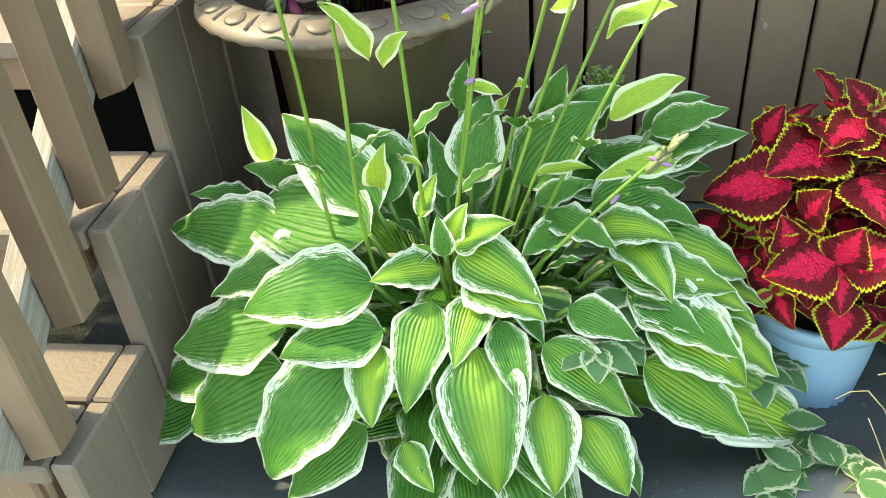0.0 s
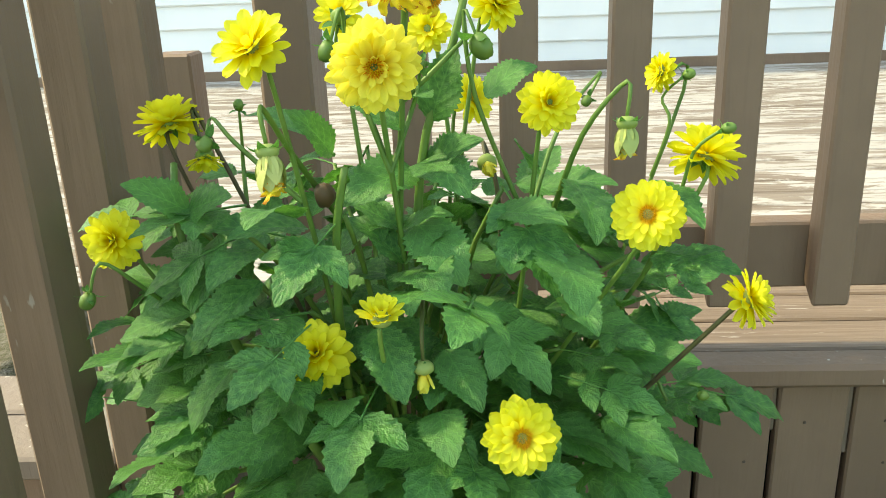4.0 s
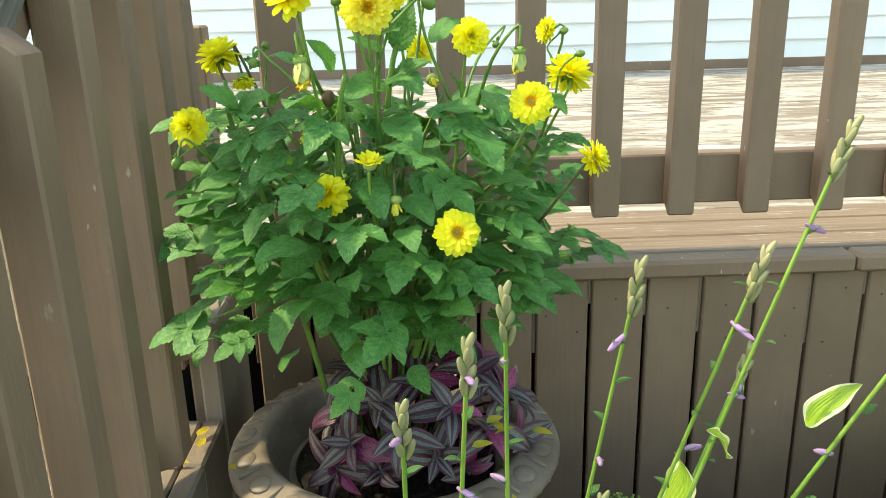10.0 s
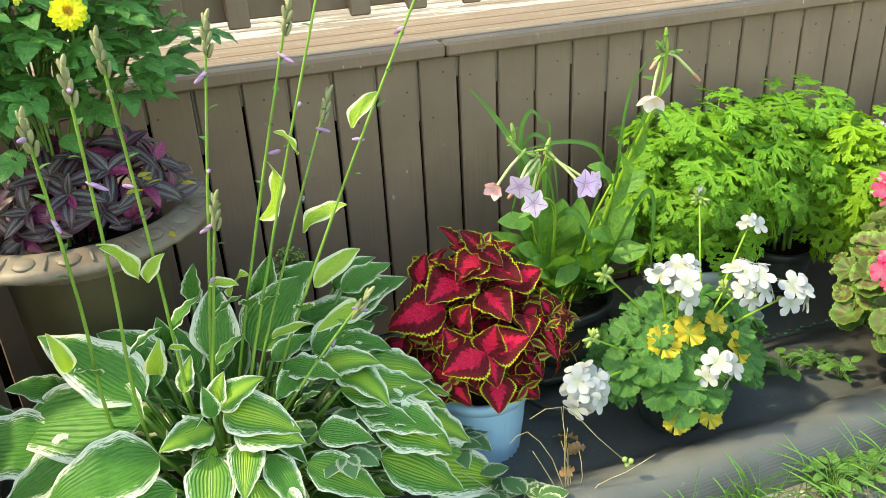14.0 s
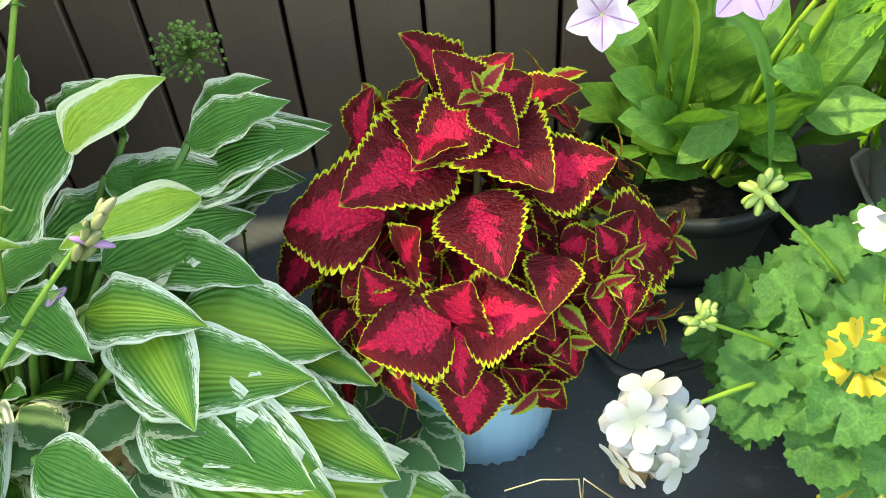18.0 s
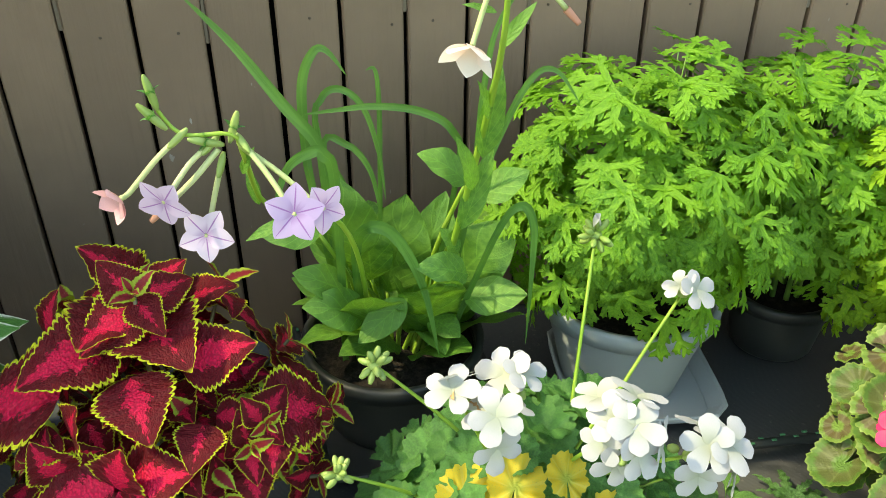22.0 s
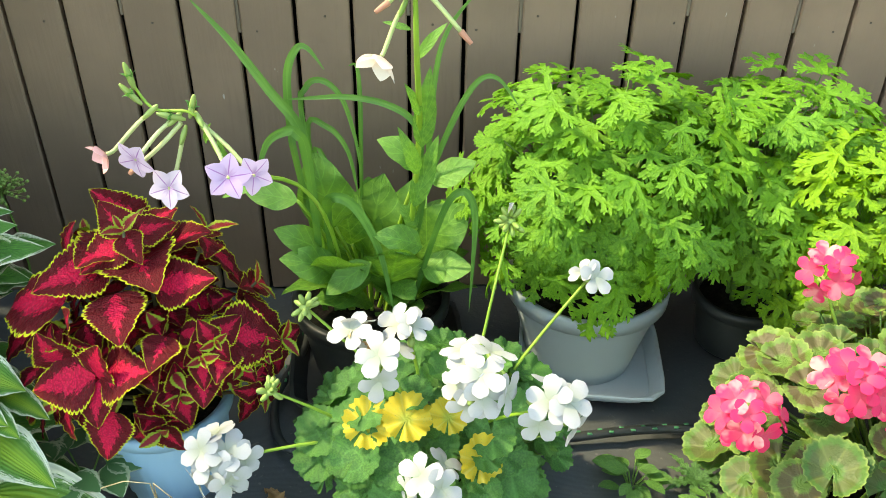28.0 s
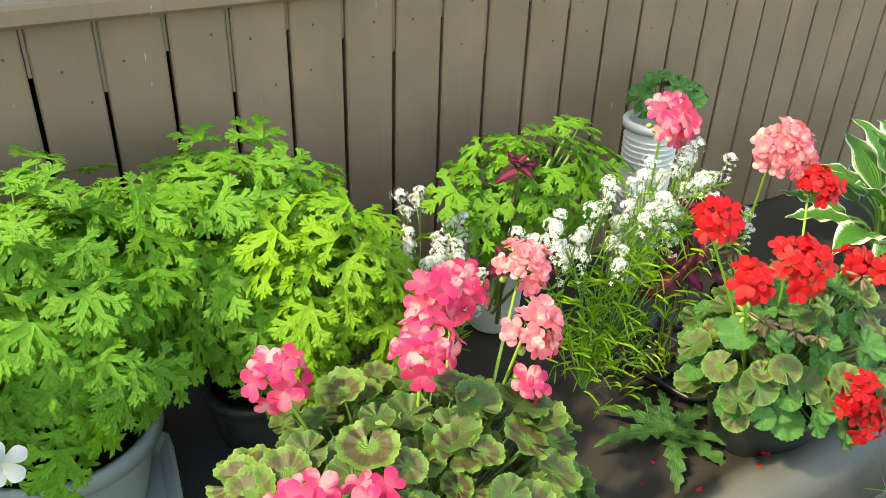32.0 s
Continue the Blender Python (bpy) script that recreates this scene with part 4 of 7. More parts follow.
SEPAL = blade("sepal", m_dahlia_leaf, 0.5, lance, 5, 2, 0.3, 0.9)
HUSK = blade("sepal", m_husk, 0.55, lance, 7, 3, 0.35, -0.7)
rnd = random.Random(11)


def dahlia_flower(parent, at, normal, size, rings, pool, eye=0.2):
    """Rings of petals round an orange eye; size is the flower's radius."""
    base = Matrix.Translation(-parent.location)
    fl = part("flower", CALYX, parent, base @ facing(at, normal, rnd.uniform(0, 6), 1.0))
    for n, (count, el, length) in enumerate(rings):
        for i in range(count):
            a = 360 * (i + 0.5 * (n % 2)) / count + rnd.uniform(-5, 5)
            part("petal", pool[rnd.randrange(3)], fl, aim(polar(a, 0, size * 0.10) + Vector((0, 0, size * 0.05 * n)), a, el + rnd.uniform(-6, 6), rnd.uniform(-9, 9), size * length * rnd.uniform(0.92, 1.06)))
    if eye:
        part("disc_eye", EYE, fl, Matrix.Translation((0, 0, size * 0.07 * len(rings) - size * 0.08)) @ Matrix.Scale(size * eye, 4), "orange eye")
    for i in range(5):
        part("sepal", SEPAL, fl, aim((0, 0, -size * 0.1), 72 * i, -15, 0, size * 0.42))
    return fl


def spent_head(at, way, size):
    """A flower past its time: long pale sepals closed round orange shreds."""
    b = part("spent_head", CALYX, dahlia, Matrix.Translation(-DB) @ facing(at, way, 0, 1.0), "spent head with pale sepals and orange shreds")
    for i in range(9):
        part("sepal", HUSK, b, aim(polar(40 * i, 0, size * 0.10), 40 * i, 62 + 8 * (i % 2), 0, size * rnd.uniform(0.85, 1.05)))
    for i in range(5):
        part("petal", LIMP[i % 3], b, aim((0, 0, size * 0.5), 72 * i, 72, rnd.uniform(-40, 40), size * rnd.uniform(0.5, 0.8)))
    part("disc_eye", EYE, b, Matrix.Translation((0, 0, size * 0.72)) @ Matrix.Scale(size * 0.24, 4), "orange shreds")
    for i in range(6):
        part("sepal", SEPAL, b, aim((0, 0, -size * 0.05), 60 * i, 5, 0, size * 0.5))


OPEN = ((17, -6, 1.0), (17, 6, 0.95), (15, 18, 0.82), (12, 32, 0.62))
DOME = ((15, -36, 0.90), (18, -18, 1.0), (18, 0, 1.03), (17, 17, 1.0), (14, 34, 0.86), (9, 52, 0.55))
BALL = ((12, -30, 0.90), (14, -8, 1.0), (13, 14, 1.0), (12, 34, 0.92), (10, 54, 0.76), (6, 74, 0.55))
SIDE = ((13, -12, 0.95), (13, 10, 1.0), (11, 30, 0.9), (8, 52, 0.7))
YOUNG = ((11, 28, 0.95), (9, 48, 0.85), (7, 66, 0.65))
SHUT = ((8, 66, 0.95), (7, 78, 1.0), (5, 86, 0.95))
KINDS = {"open": (OPEN, PETAL, 0.30), "dome": (DOME, PETAL_PALE, 0.30), "ball": (BALL, PETAL, 0), "side": (SIDE, PETAL, 0.16), "young": (YOUNG, PETAL, 0), "shut": (SHUT, PETAL_PALE, 0), "faded": (((7, -35, 1.1), (6, 5, 1.0), (4, 40, 0.7)), LIMP, 0.42)}
dahlia = thing("dahlia", URN + Vector((0, 0, 0.512)), "bushy dahlia with double yellow flowers in the urn", "flowering plant")
DB = dahlia.location.copy()
D_STEMS = []


def dahlia_stem(top, normal, thick=0.0026, red=False, start=None):
    """A stem from the crown, or from a fork, that bends into the flower's neck."""
    foot = start or (DB + Vector((rnd.uniform(-0.05, 0.05), rnd.uniform(-0.05, 0.05), 0)))
    end = Vector(top) - Vector(normal).normalized() * 0.004
    d = Vector(normal).normalized()
    neck = end - d * 0.018 - Vector((0, 0, 0.012 if d.z > 0 else -0.006))
    midp = foot.lerp(neck, 0.55) + Vector((rnd.uniform(-0.015, 0.015), rnd.uniform(-0.015, 0.015), 0.01))
    part("stem", tube("stem", [p - DB for p in (foot, midp, neck, end)], thick, thick * 0.5, m_stem_red if red else m_stem, 6, 4), dahlia)
    if not start:
        D_STEMS.append((foot, midp, neck))


# place, facing, radius, kind
FRONT = (
    ((-0.817, -0.474, 1.128), (0.16, -0.97, -0.06), 0.0252, "dome"),
    ((-0.652, -0.453, 1.028), (-0.22, -0.92, 0.30), 0.0215, "open"),
    ((-0.735, -0.518, 0.908), (0.04, -0.92, 0.34), 0.0226, "open"),
    ((-0.712, -0.410, 1.093), (0.18, -0.92, 0.30), 0.0195, "ball"),
    ((-0.869, -0.461, 0.935), (-0.10, -0.62, 0.75), 0.0235, "ball"),
    ((-1.017, -0.416, 1.006), (-0.10, -0.92, 0.25), 0.0200, "ball"),
    ((-0.894, -0.448, 1.137), (-0.30, -0.62, 0.70), 0.0235, "side"),
)
BEHIND = (
    ((-0.600, -0.379, 1.046), (0.35, 0.35, 0.75), 0.0255, "ball"),
    ((-0.995, -0.341, 1.073), (-0.25, 0.30, 0.80), 0.0245, "ball"),
    ((-0.745, -0.285, 1.152), (0.55, -0.60, 0.40), 0.0210, "ball"),
    ((-0.767, -0.201, 1.065), (0.70, -0.50, 0.30), 0.0215, "side"),
    ((-0.796, -0.300, 1.135), (-0.20, -0.85, 0.30), 0.0170, "side"),
    ((-0.603, -0.240, 1.089), (-0.90, -0.30, 0.20), 0.0165, "side"),
    ((-0.583, -0.443, 0.964), (0.80, -0.25, 0.42), 0.0190, "ball"),
    ((-0.821, -0.485, 0.973), (0.05, -0.25, 0.95), 0.0170, "young"),
    ((-0.892, -0.396, 0.994), (0.30, -0.55, -0.45), 0.0150, "young"),
    ((-0.970, -0.345, 1.050), (0.10, -0.40, -0.60), 0.0160, "young"),
    ((-0.806, -0.462, 1.172), (-0.25, -0.85, -0.10), 0.0215, "faded"),
    ((-0.785, -0.430, 1.165), (0.50, -0.40, -0.45), 0.0180, "faded"),
    ((-0.860, -0.330, 1.150), (0.10, -0.70, 0.50), 0.0180, "side"),
)
for top, nrm, size, kind in FRONT + BEHIND:
    rings, pool, eye = KINDS[kind]
    fl = dahlia_flower(dahlia, Vector(top), nrm, size, rings, pool, eye)
    if kind == "faded":
        fl["label"] = "wilting flower with browned petals"
    dahlia_stem(Vector(top), nrm, red=rnd.random() < 0.2)
for at, way, size in (((-0.886, -0.470, 1.078), (0.15, -0.35, -0.9), 0.027), ((-0.658, -0.398, 1.076), (0.0, -0.2, -1.0), 0.024)):
    spent_head(Vector(at), way, size)
    dahlia_stem(Vector(at), way, 0.0026, False, Vector((at[0] * 0.7 - 0.245, -0.36, 1.0)))
# buds on thin stalks: place, facing, radius
for top, nrm, s in (((-0.797, -0.476, 0.934), (0, -0.2, -1), 0.0085), ((-0.753, -0.372, 1.045), (0.1, -0.8, -0.2), 0.0085)):
    fl = dahlia_flower(dahlia, Vector(top), nrm, s * 1.9, SHUT, PETAL_PALE, 0)
    dahlia_stem(Vector(top), nrm, 0.0022, True, Vector((top[0] + 0.01, -0.35, 0.96)))
for top, nrm, s in (((-0.755, -0.398, 1.130), (0.5, -0.35, -0.75), 0.0115), ((-0.848, -0.452, 1.135), (-0.4, -0.4, -0.8), 0.0085), ((-0.795, -0.420, 1.122), (0.1, -0.8, 0.1), 0.0065), ((-0.773, -0.360, 1.169), (-0.3, -0.2, 0.9), 0.0055), ((-0.675, -0.310, 1.078), (-0.5, -0.5, -0.6), 0.0060), ((-0.945, -0.325, 1.085), (0.1, -0.2, 1.0), 0.0060), ((-0.845, -0.420, 1.153), (0.2, -0.5, 0.6), 0.0075), ((-0.943, -0.417, 1.073), (0.0, -0.7, -0.3), 0.0085), ((-0.583, -0.250, 1.088), (0.8, -0.2, 0.3), 0.0070), ((-0.592, -0.405, 1.072), (0.8, -0.3, 0.2), 0.0060), ((-1.027, -0.450, 0.974), (-0.4, -0.4, -0.8), 0.0080), ((-0.600, -0.420, 0.880), (0.7, -0.5, 0.3), 0.0055)):
    v = Vector(top)
    b = part("bud", DBUD, dahlia, Matrix.Translation(-DB) @ facing(v, nrm, 0, s * 0.82))
    for i in range(6):
        part("sepal", SEPAL, b, aim((0.25 * math.cos(i * 1.047), 0.25 * math.sin(i * 1.047), -0.9), 60 * i, 62 - 60 * (i % 2), 0, 1.6))
    near = min(D_STEMS, key=lambda st: (st[2] - v).length)
    dahlia_stem(v, nrm, 0.0020, False, near[1].lerp(near[2], 0.7))
part("bud", DBUD, dahlia, Matrix.Translation(-DB) @ facing((-0.868, -0.400, 1.031), (0, -0.3, 1), 0, 0.0095), "dry brown bud").data = DRYBUD = DBUD.copy()
DRYBUD.materials[0] = m_spent
# the two thick stems that carry the upper shoots
for pts in (((-0.800, -0.330, 0.60), (-0.806, -0.375, 0.90), (-0.801, -0.380, 1.043), (-0.775, -0.375, 1.13), (-0.765, -0.370, 1.165)), ((-0.850, -0.330, 0.60), (-0.860, -0.410, 0.88), (-0.856, -0.435, 1.00), (-0.845, -0.440, 1.06)), ((-0.900, -0.330, 0.62), (-0.945, -0.390, 0.90), (-0.975, -0.400, 1.00), (-0.985, -0.370, 1.05))):
    part("stem", tube("stem", [Vector(p) - DB for p in pts], 0.0040, 0.0026, m_stem, 7, 4), dahlia)
# foliage: a rounded bush with the leaves outside, thinning upwards
BUSH = DB + Vector((-0.01, -0.03, 0.350))
for i in range(430):
    d = polar(i * 137.5 + rnd.uniform(-12, 12), math.degrees(math.asin(0.92 - 1.62 * (i + 0.5) / 430)))
    depth = rnd.uniform(0.62, 1.0) if i % 5 else rnd.uniform(0.25, 0.6)
    p = BUSH + Vector((0.235 * d.x, 0.175 * d.y, (0.215 if d.z > 0 else 0.210) * d.z)) * depth
    if d.z < -0.45 and i % 4 == 0:
        continue
    way = Vector((d.x, d.y, rnd.uniform(-0.65, 0.25))) + Vector((rnd.uniform(-0.5, 0.5), rnd.uniform(-0.5, 0.5), 0))
    size = rnd.uniform(0.040, 0.068)
    lean = Vector((rnd.uniform(-0.25, 0.25), -0.3 + rnd.uniform(-0.2, 0.2), 0.8))
    if i % 3 == 0:
        leaf_to(dahlia, DL[rnd.randrange(6)], p, p + way.normalized() * size * 1.5, BUSH, lean=lean)
    else:
        leaf_to(dahlia, SINGLE[rnd.randrange(4)], p, p + way.normalized() * size, BUSH, rnd.uniform(0.9, 1.1), lean=lean)
    if i % 6 == 0:
        part("stem", tube("stem", [BUSH - DB + Vector((d.x * 0.05, d.y * 0.05, -0.12)), (BUSH - DB).lerp(p - DB, 0.6) - Vector((0, 0, 0.02)), p - DB], 0.0028, 0.0018, m_stem, 5, 3), dahlia)
for i in range(6):
    a = 60 * i
    part("stem", tube("stem", [(0.02 * math.cos(a), 0.02 * math.sin(a), 0), polar(a, 70, 0.2), polar(a, 66, 0.38)], 0.0065, 0.004, m_stem, 6, 4), dahlia)

# leaves and side shoots up the flower stems
for foot, midp, neck in D_STEMS:
    for f in (0.0, 0.25, 0.45, 0.62):
        q = midp.lerp(neck, f + rnd.uniform(-0.1, 0.1))
        az = rnd.uniform(0, 360)
        for h in (0, 180):
            if rnd.random() < 0.25:
                continue
            tip = q + polar(az + h + rnd.uniform(-30, 30), rnd.uniform(-20, 40), rnd.uniform(0.035, 0.065) * (1.2 - 0.6 * f))
            leaf_to(dahlia, SINGLE[rnd.randrange(4)], q, tip, q - Vector((0, 0, 0.1)), rnd.uniform(0.8, 1.1), lean=Vector((0, -0.3, 0.8)))
# single large leaves among the upper flowers: base and tip
for x0, y0, z0, x1, y1, z1 in ((-0.792, -0.380, 1.078, -0.772, -0.385, 1.130), (-0.754, -0.300, 1.082, -0.712, -0.295, 1.104), (-0.800, -0.385, 1.050, -0.765, -0.430, 1.035), (-0.805, -0.385, 1.045, -0.850, -0.435, 1.032), (-0.800, -0.380, 1.040, -0.755, -0.400, 1.068), (-0.860, -0.400, 1.060, -0.885, -0.420, 1.095), (-0.965, -0.400, 1.020, -1.000, -0.430, 1.050), (-0.970, -0.400, 1.020, -0.925, -0.430, 1.040), (-0.690, -0.370, 1.030, -0.680, -0.430, 1.000), (-0.640, -0.380, 1.030, -0.610, -0.430, 1.010)):
    leaf_to(dahlia, SINGLE[rnd.randrange(4)], (x0, y0, z0), (x1, y1, z1), BUSH, 1.0, lean=Vector((0.1, -0.6, 0.5)))

zebrina = thing("striped_inch_plant", URN + Vector((0, 0, 0.512)), "purple and silver striped trailing plant spilling in the urn", "trailing plant")
ZL = [blade("leaf", m_zebrina, 0.46, lambda t: ovate(t, 0.36, 1.0), 14, 6, 0.34, b, seed=i) for i, b in enumerate((0.3, 0.7, 1.1))]
MASS = URN + Vector((0.030, -0.035, 0.555))
for i in range(34):
    d = polar(i * 137.5, math.degrees(math.asin(0.95 - 0.95 * (i + 0.5) / 34)))
    if d.x < -0.80 and d.z < 0.4:
        continue
    crown = MASS + Vector((0.150 * d.x, 0.125 * d.y, 0.155 * d.z)) * rnd.uniform(0.75, 1.0)
    crown.z = max(crown.z, 0.562)
    face = (d + Vector((0, -0.45, 0.45))).normalized()
    turn = face.to_track_quat("Z", "Y").to_matrix()
    for j in range(6):
        out = turn @ polar(137.5 * j + 20 * i, 42 - 9 * j + rnd.uniform(-8, 8))
        tip = crown + (out + Vector((0, 0, -0.25))).normalized() * (0.034 + 0.0065 * j) * rnd.uniform(0.9, 1.12)
        if tip.z < 0.57 and (tip - URN).xy.length > 0.15:
            tip.z = 0.572 + rnd.uniform(0, 0.02)
        leaf_to(zebrina, ZL[(i + j) % 3], crown, tip, MASS, 1.0, lean=face)
    c = crown - zebrina.location
    part("stem", tube("stem", [(c.x * 0.3, c.y * 0.3, 0.0), c * 0.6 + Vector((0, 0, 0.02)), c], 0.003, 0.002, m_zebrina, 5, 3), zebrina)
litter = blade("fallen_leaf", m_yellow_leaf, 0.5, lambda t: ovate(t, 0.36), 6, 3, 0.3, 0.3)
for p in ((-0.90, -0.465, 0.549), (-0.885, -0.475, 0.548), (-0.91, -0.478, 0.546), (-1.035, -0.36, 0.550), (-0.68, -0.45, 0.550), (-0.63, -0.36, 0.550), (-1.09, -0.30, 0.544), (-1.10, -0.27, 0.544), (-1.12, -0.33, 0.544), (-0.70, -0.44, 0.645), (-0.685, -0.45, 0.640), (-0.665, -0.43, 0.632), (-0.72, -0.47, 0.632), (-0.64, -0.40, 0.610)):
    tagged(new("fallen_leaf", litter), "small yellow fallen leaf", "fallen leaf", "fallen leaves").matrix_world = aim(p, rnd.uniform(0, 360), 4, 10, 0.028)

# ---------- hosta ----------
HB = Vector((-0.655, -0.565, -0.005))
hosta = thing("variegated_hosta", HB, "large green hosta with cream margins and tall flower stalks", "hosta")
HL = [blade("leaf", m_hosta, w, heart, 22, 8, f, b, 0.028, 2.3 + 0.5 * i, seed=i) for i, (w, f, b) in enumerate(((0.56, 0.24, 0.6), (0.60, 0.2, 0.9), (0.52, 0.30, 0.45), (0.58, 0.25, 1.15), (0.50, 0.32, 0.3), (0.62, 0.16, 0.75)))]
HY = [me.copy() for me in HL]
for me in HY:
    me.materials[0] = m_hosta_lime
rnd = random.Random(5)


def hosta_leaf(plant, az, reach, height, size, el, lay=0, roll=0.0):
    """A leaf on a curved stalk that leaves the crown towards az; its blade starts reach out and height up."""
    p = Vector((reach * math.cos(radians(az)), reach * math.sin(radians(az)), height))
    foot = Vector((0.03 * math.cos(radians(az)), 0.03 * math.sin(radians(az)), 0.01))
    lf = part("leaf", HL[lay % 6], plant, aim(p, az + rnd.uniform(-12, 12), el, roll, size))
    stalk = tube("leaf_stalk", [foot, foot.lerp(p, 0.5) + Vector((0, 0, 0.035)), p + Vector((0.004 * math.cos(radians(az)), 0.004 * math.sin(radians(az)), 0))], 0.005, 0.0035, m_stem, 5, 3)
    part("leaf_stalk", stalk, plant)
    return lf


# filling leaves, low and inside
for count, reach, height, size, el, turn in ((13, 0.20, 0.07, 0.165, -4, 0), (13, 0.155, 0.13, 0.16, 4, 12), (12, 0.11, 0.19, 0.15, 14, 4), (9, 0.07, 0.24, 0.13, 24, 20), (6, 0.04, 0.28, 0.11, 45, 0)):
    for i in range(count):
        az = 360 * i / count + turn + rnd.uniform(-8, 8)
        back = max(0.0, math.sin(radians(az)))
        squash = 0.72 + 0.28 * abs(math.cos(radians(az)))
        hosta_leaf(hosta, az, reach * squash * rnd.uniform(0.9, 1.1), height * rnd.uniform(0.88, 1.1) + 0.04 * back, size * rnd.uniform(0.78, 1.15), el + 24 * back + rnd.uniform(-14, 14), rnd.randrange(6), rnd.uniform(-28, 28))
# the outer leaves: base and tip
CREST = (
    (-0.759, -0.626, 0.338, -0.966, -0.521, 0.297),
    (-0.880, -0.590, 0.303, -1.062, -0.553, 0.294),
    (-0.947, -0.513, 0.319, -1.029, -0.534, 0.338),
    (-0.865, -0.496, 0.304, -0.954, -0.509, 0.367),
    (-0.754, -0.591, 0.348, -0.891, -0.491, 0.437),
    (-0.727, -0.526, 0.350, -0.811, -0.477, 0.413),
    (-0.712, -0.470, 0.352, -0.719, -0.467, 0.415),
    (-0.640, -0.539, 0.358, -0.620, -0.461, 0.451),
    (-0.658, -0.463, 0.424, -0.645, -0.463, 0.496),
    (-0.741, -0.577, 0.352, -0.755, -0.485, 0.374),
    (-0.697, -0.610, 0.353, -0.676, -0.580, 0.399),
    (-0.579, -0.526, 0.350, -0.470, -0.466, 0.435),
    (-0.514, -0.470, 0.325, -0.364, -0.482, 0.366),
    (-0.486, -0.547, 0.329, -0.363, -0.487, 0.322),
    (-0.465, -0.635, 0.306, -0.315, -0.629, 0.261),
    (-0.488, -0.595, 0.328, -0.389, -0.615, 0.322),
)
FLANK = (
    (-0.661, -0.662, 0.332, -0.669, -0.648, 0.382),
    (-0.652, -0.649, 0.339, -0.577, -0.653, 0.374),
    (-0.644, -0.656, 0.336, -0.544, -0.726, 0.314),
    (-0.667, -0.674, 0.324, -0.743, -0.713, 0.332),
    (-0.826, -0.631, 0.315, -0.972, -0.660, 0.262),
    (-0.745, -0.686, 0.306, -0.912, -0.702, 0.271),
    (-0.860, -0.698, 0.251, -1.049, -0.662, 0.168),
    (-0.732, -0.725, 0.270, -0.857, -0.751, 0.244),
    (-0.962, -0.692, 0.169, -1.084, -0.659, 0.093),
    (-0.863, -0.731, 0.206, -1.014, -0.735, 0.088),
    (-1.011, -0.684, 0.094, -1.148, -0.699, 0.022),
    (-0.774, -0.744, 0.232, -0.885, -0.802, 0.083),
    (-0.755, -0.781, 0.165, -0.864, -0.812, 0.059),
    (-0.742, -0.735, 0.256, -0.740, -0.806, 0.190),
    (-0.675, -0.706, 0.298, -0.699, -0.802, 0.211),
    (-0.622, -0.700, 0.303, -0.643, -0.777, 0.260),
)
FOOT = (
    (-0.596, -0.718, 0.281, -0.562, -0.794, 0.215),
    (-0.624, -0.739, 0.259, -0.594, -0.831, 0.115),
    (-0.544, -0.728, 0.257, -0.441, -0.775, 0.191),
    (-0.543, -0.760, 0.207, -0.529, -0.824, 0.107),
    (-0.651, -0.768, 0.214, -0.620, -0.830, 0.127),
    (-0.497, -0.765, 0.173, -0.444, -0.807, 0.091),
    (-0.429, -0.714, 0.217, -0.295, -0.727, 0.112),
    (-0.425, -0.678, 0.256, -0.304, -0.705, 0.175),
    (-0.442, -0.663, 0.277, -0.359, -0.697, 0.248),
    (-0.360, -0.650, 0.120, -0.195, -0.632, 0.016),
    (-0.710, -0.792, 0.150, -0.670, -0.833, 0.113),
    (-0.633, -0.679, 0.320, -0.541, -0.738, 0.300),
    (-0.522, -0.608, 0.336, -0.570, -0.688, 0.352),
    (-0.347, -0.615, 0.236, -0.290, -0.647, 0.223),
    (-0.557, -0.573, 0.350, -0.485, -0.557, 0.373),
    (-0.656, -0.643, 0.342, -0.634, -0.632, 0.388),
)
EAST = (
    (-0.468, -0.509, 0.313, -0.368, -0.427, 0.291),
    (-0.426, -0.585, 0.301, -0.295, -0.594, 0.254),
    (-0.534, -0.524, 0.340, -0.427, -0.424, 0.302),
    (-0.479, -0.421, 0.374, -0.452, -0.421, 0.427),
    (-0.428, -0.422, 0.330, -0.323, -0.425, 0.369),
    (-0.417, -0.420, 0.373, -0.334, -0.425, 0.420),
    (-0.408, -0.423, 0.322, -0.289, -0.429, 0.371),
    (-0.426, -0.426, 0.292, -0.323, -0.429, 0.311),
    (-0.543, -0.589, 0.346, -0.462, -0.656, 0.340),
    (-0.406, -0.650, 0.264, -0.311, -0.697, 0.197),
    (-0.343, -0.636, 0.222, -0.256, -0.666, 0.154),
    (-0.453, -0.593, 0.314, -0.398, -0.687, 0.286),
    (-0.516, -0.696, 0.284, -0.437, -0.729, 0.266),
    (-0.387, -0.616, 0.269, -0.302, -0.642, 0.240),
    (-0.340, -0.577, 0.240, -0.268, -0.610, 0.218),
    (-0.466, -0.530, 0.318, -0.353, -0.559, 0.306),
)
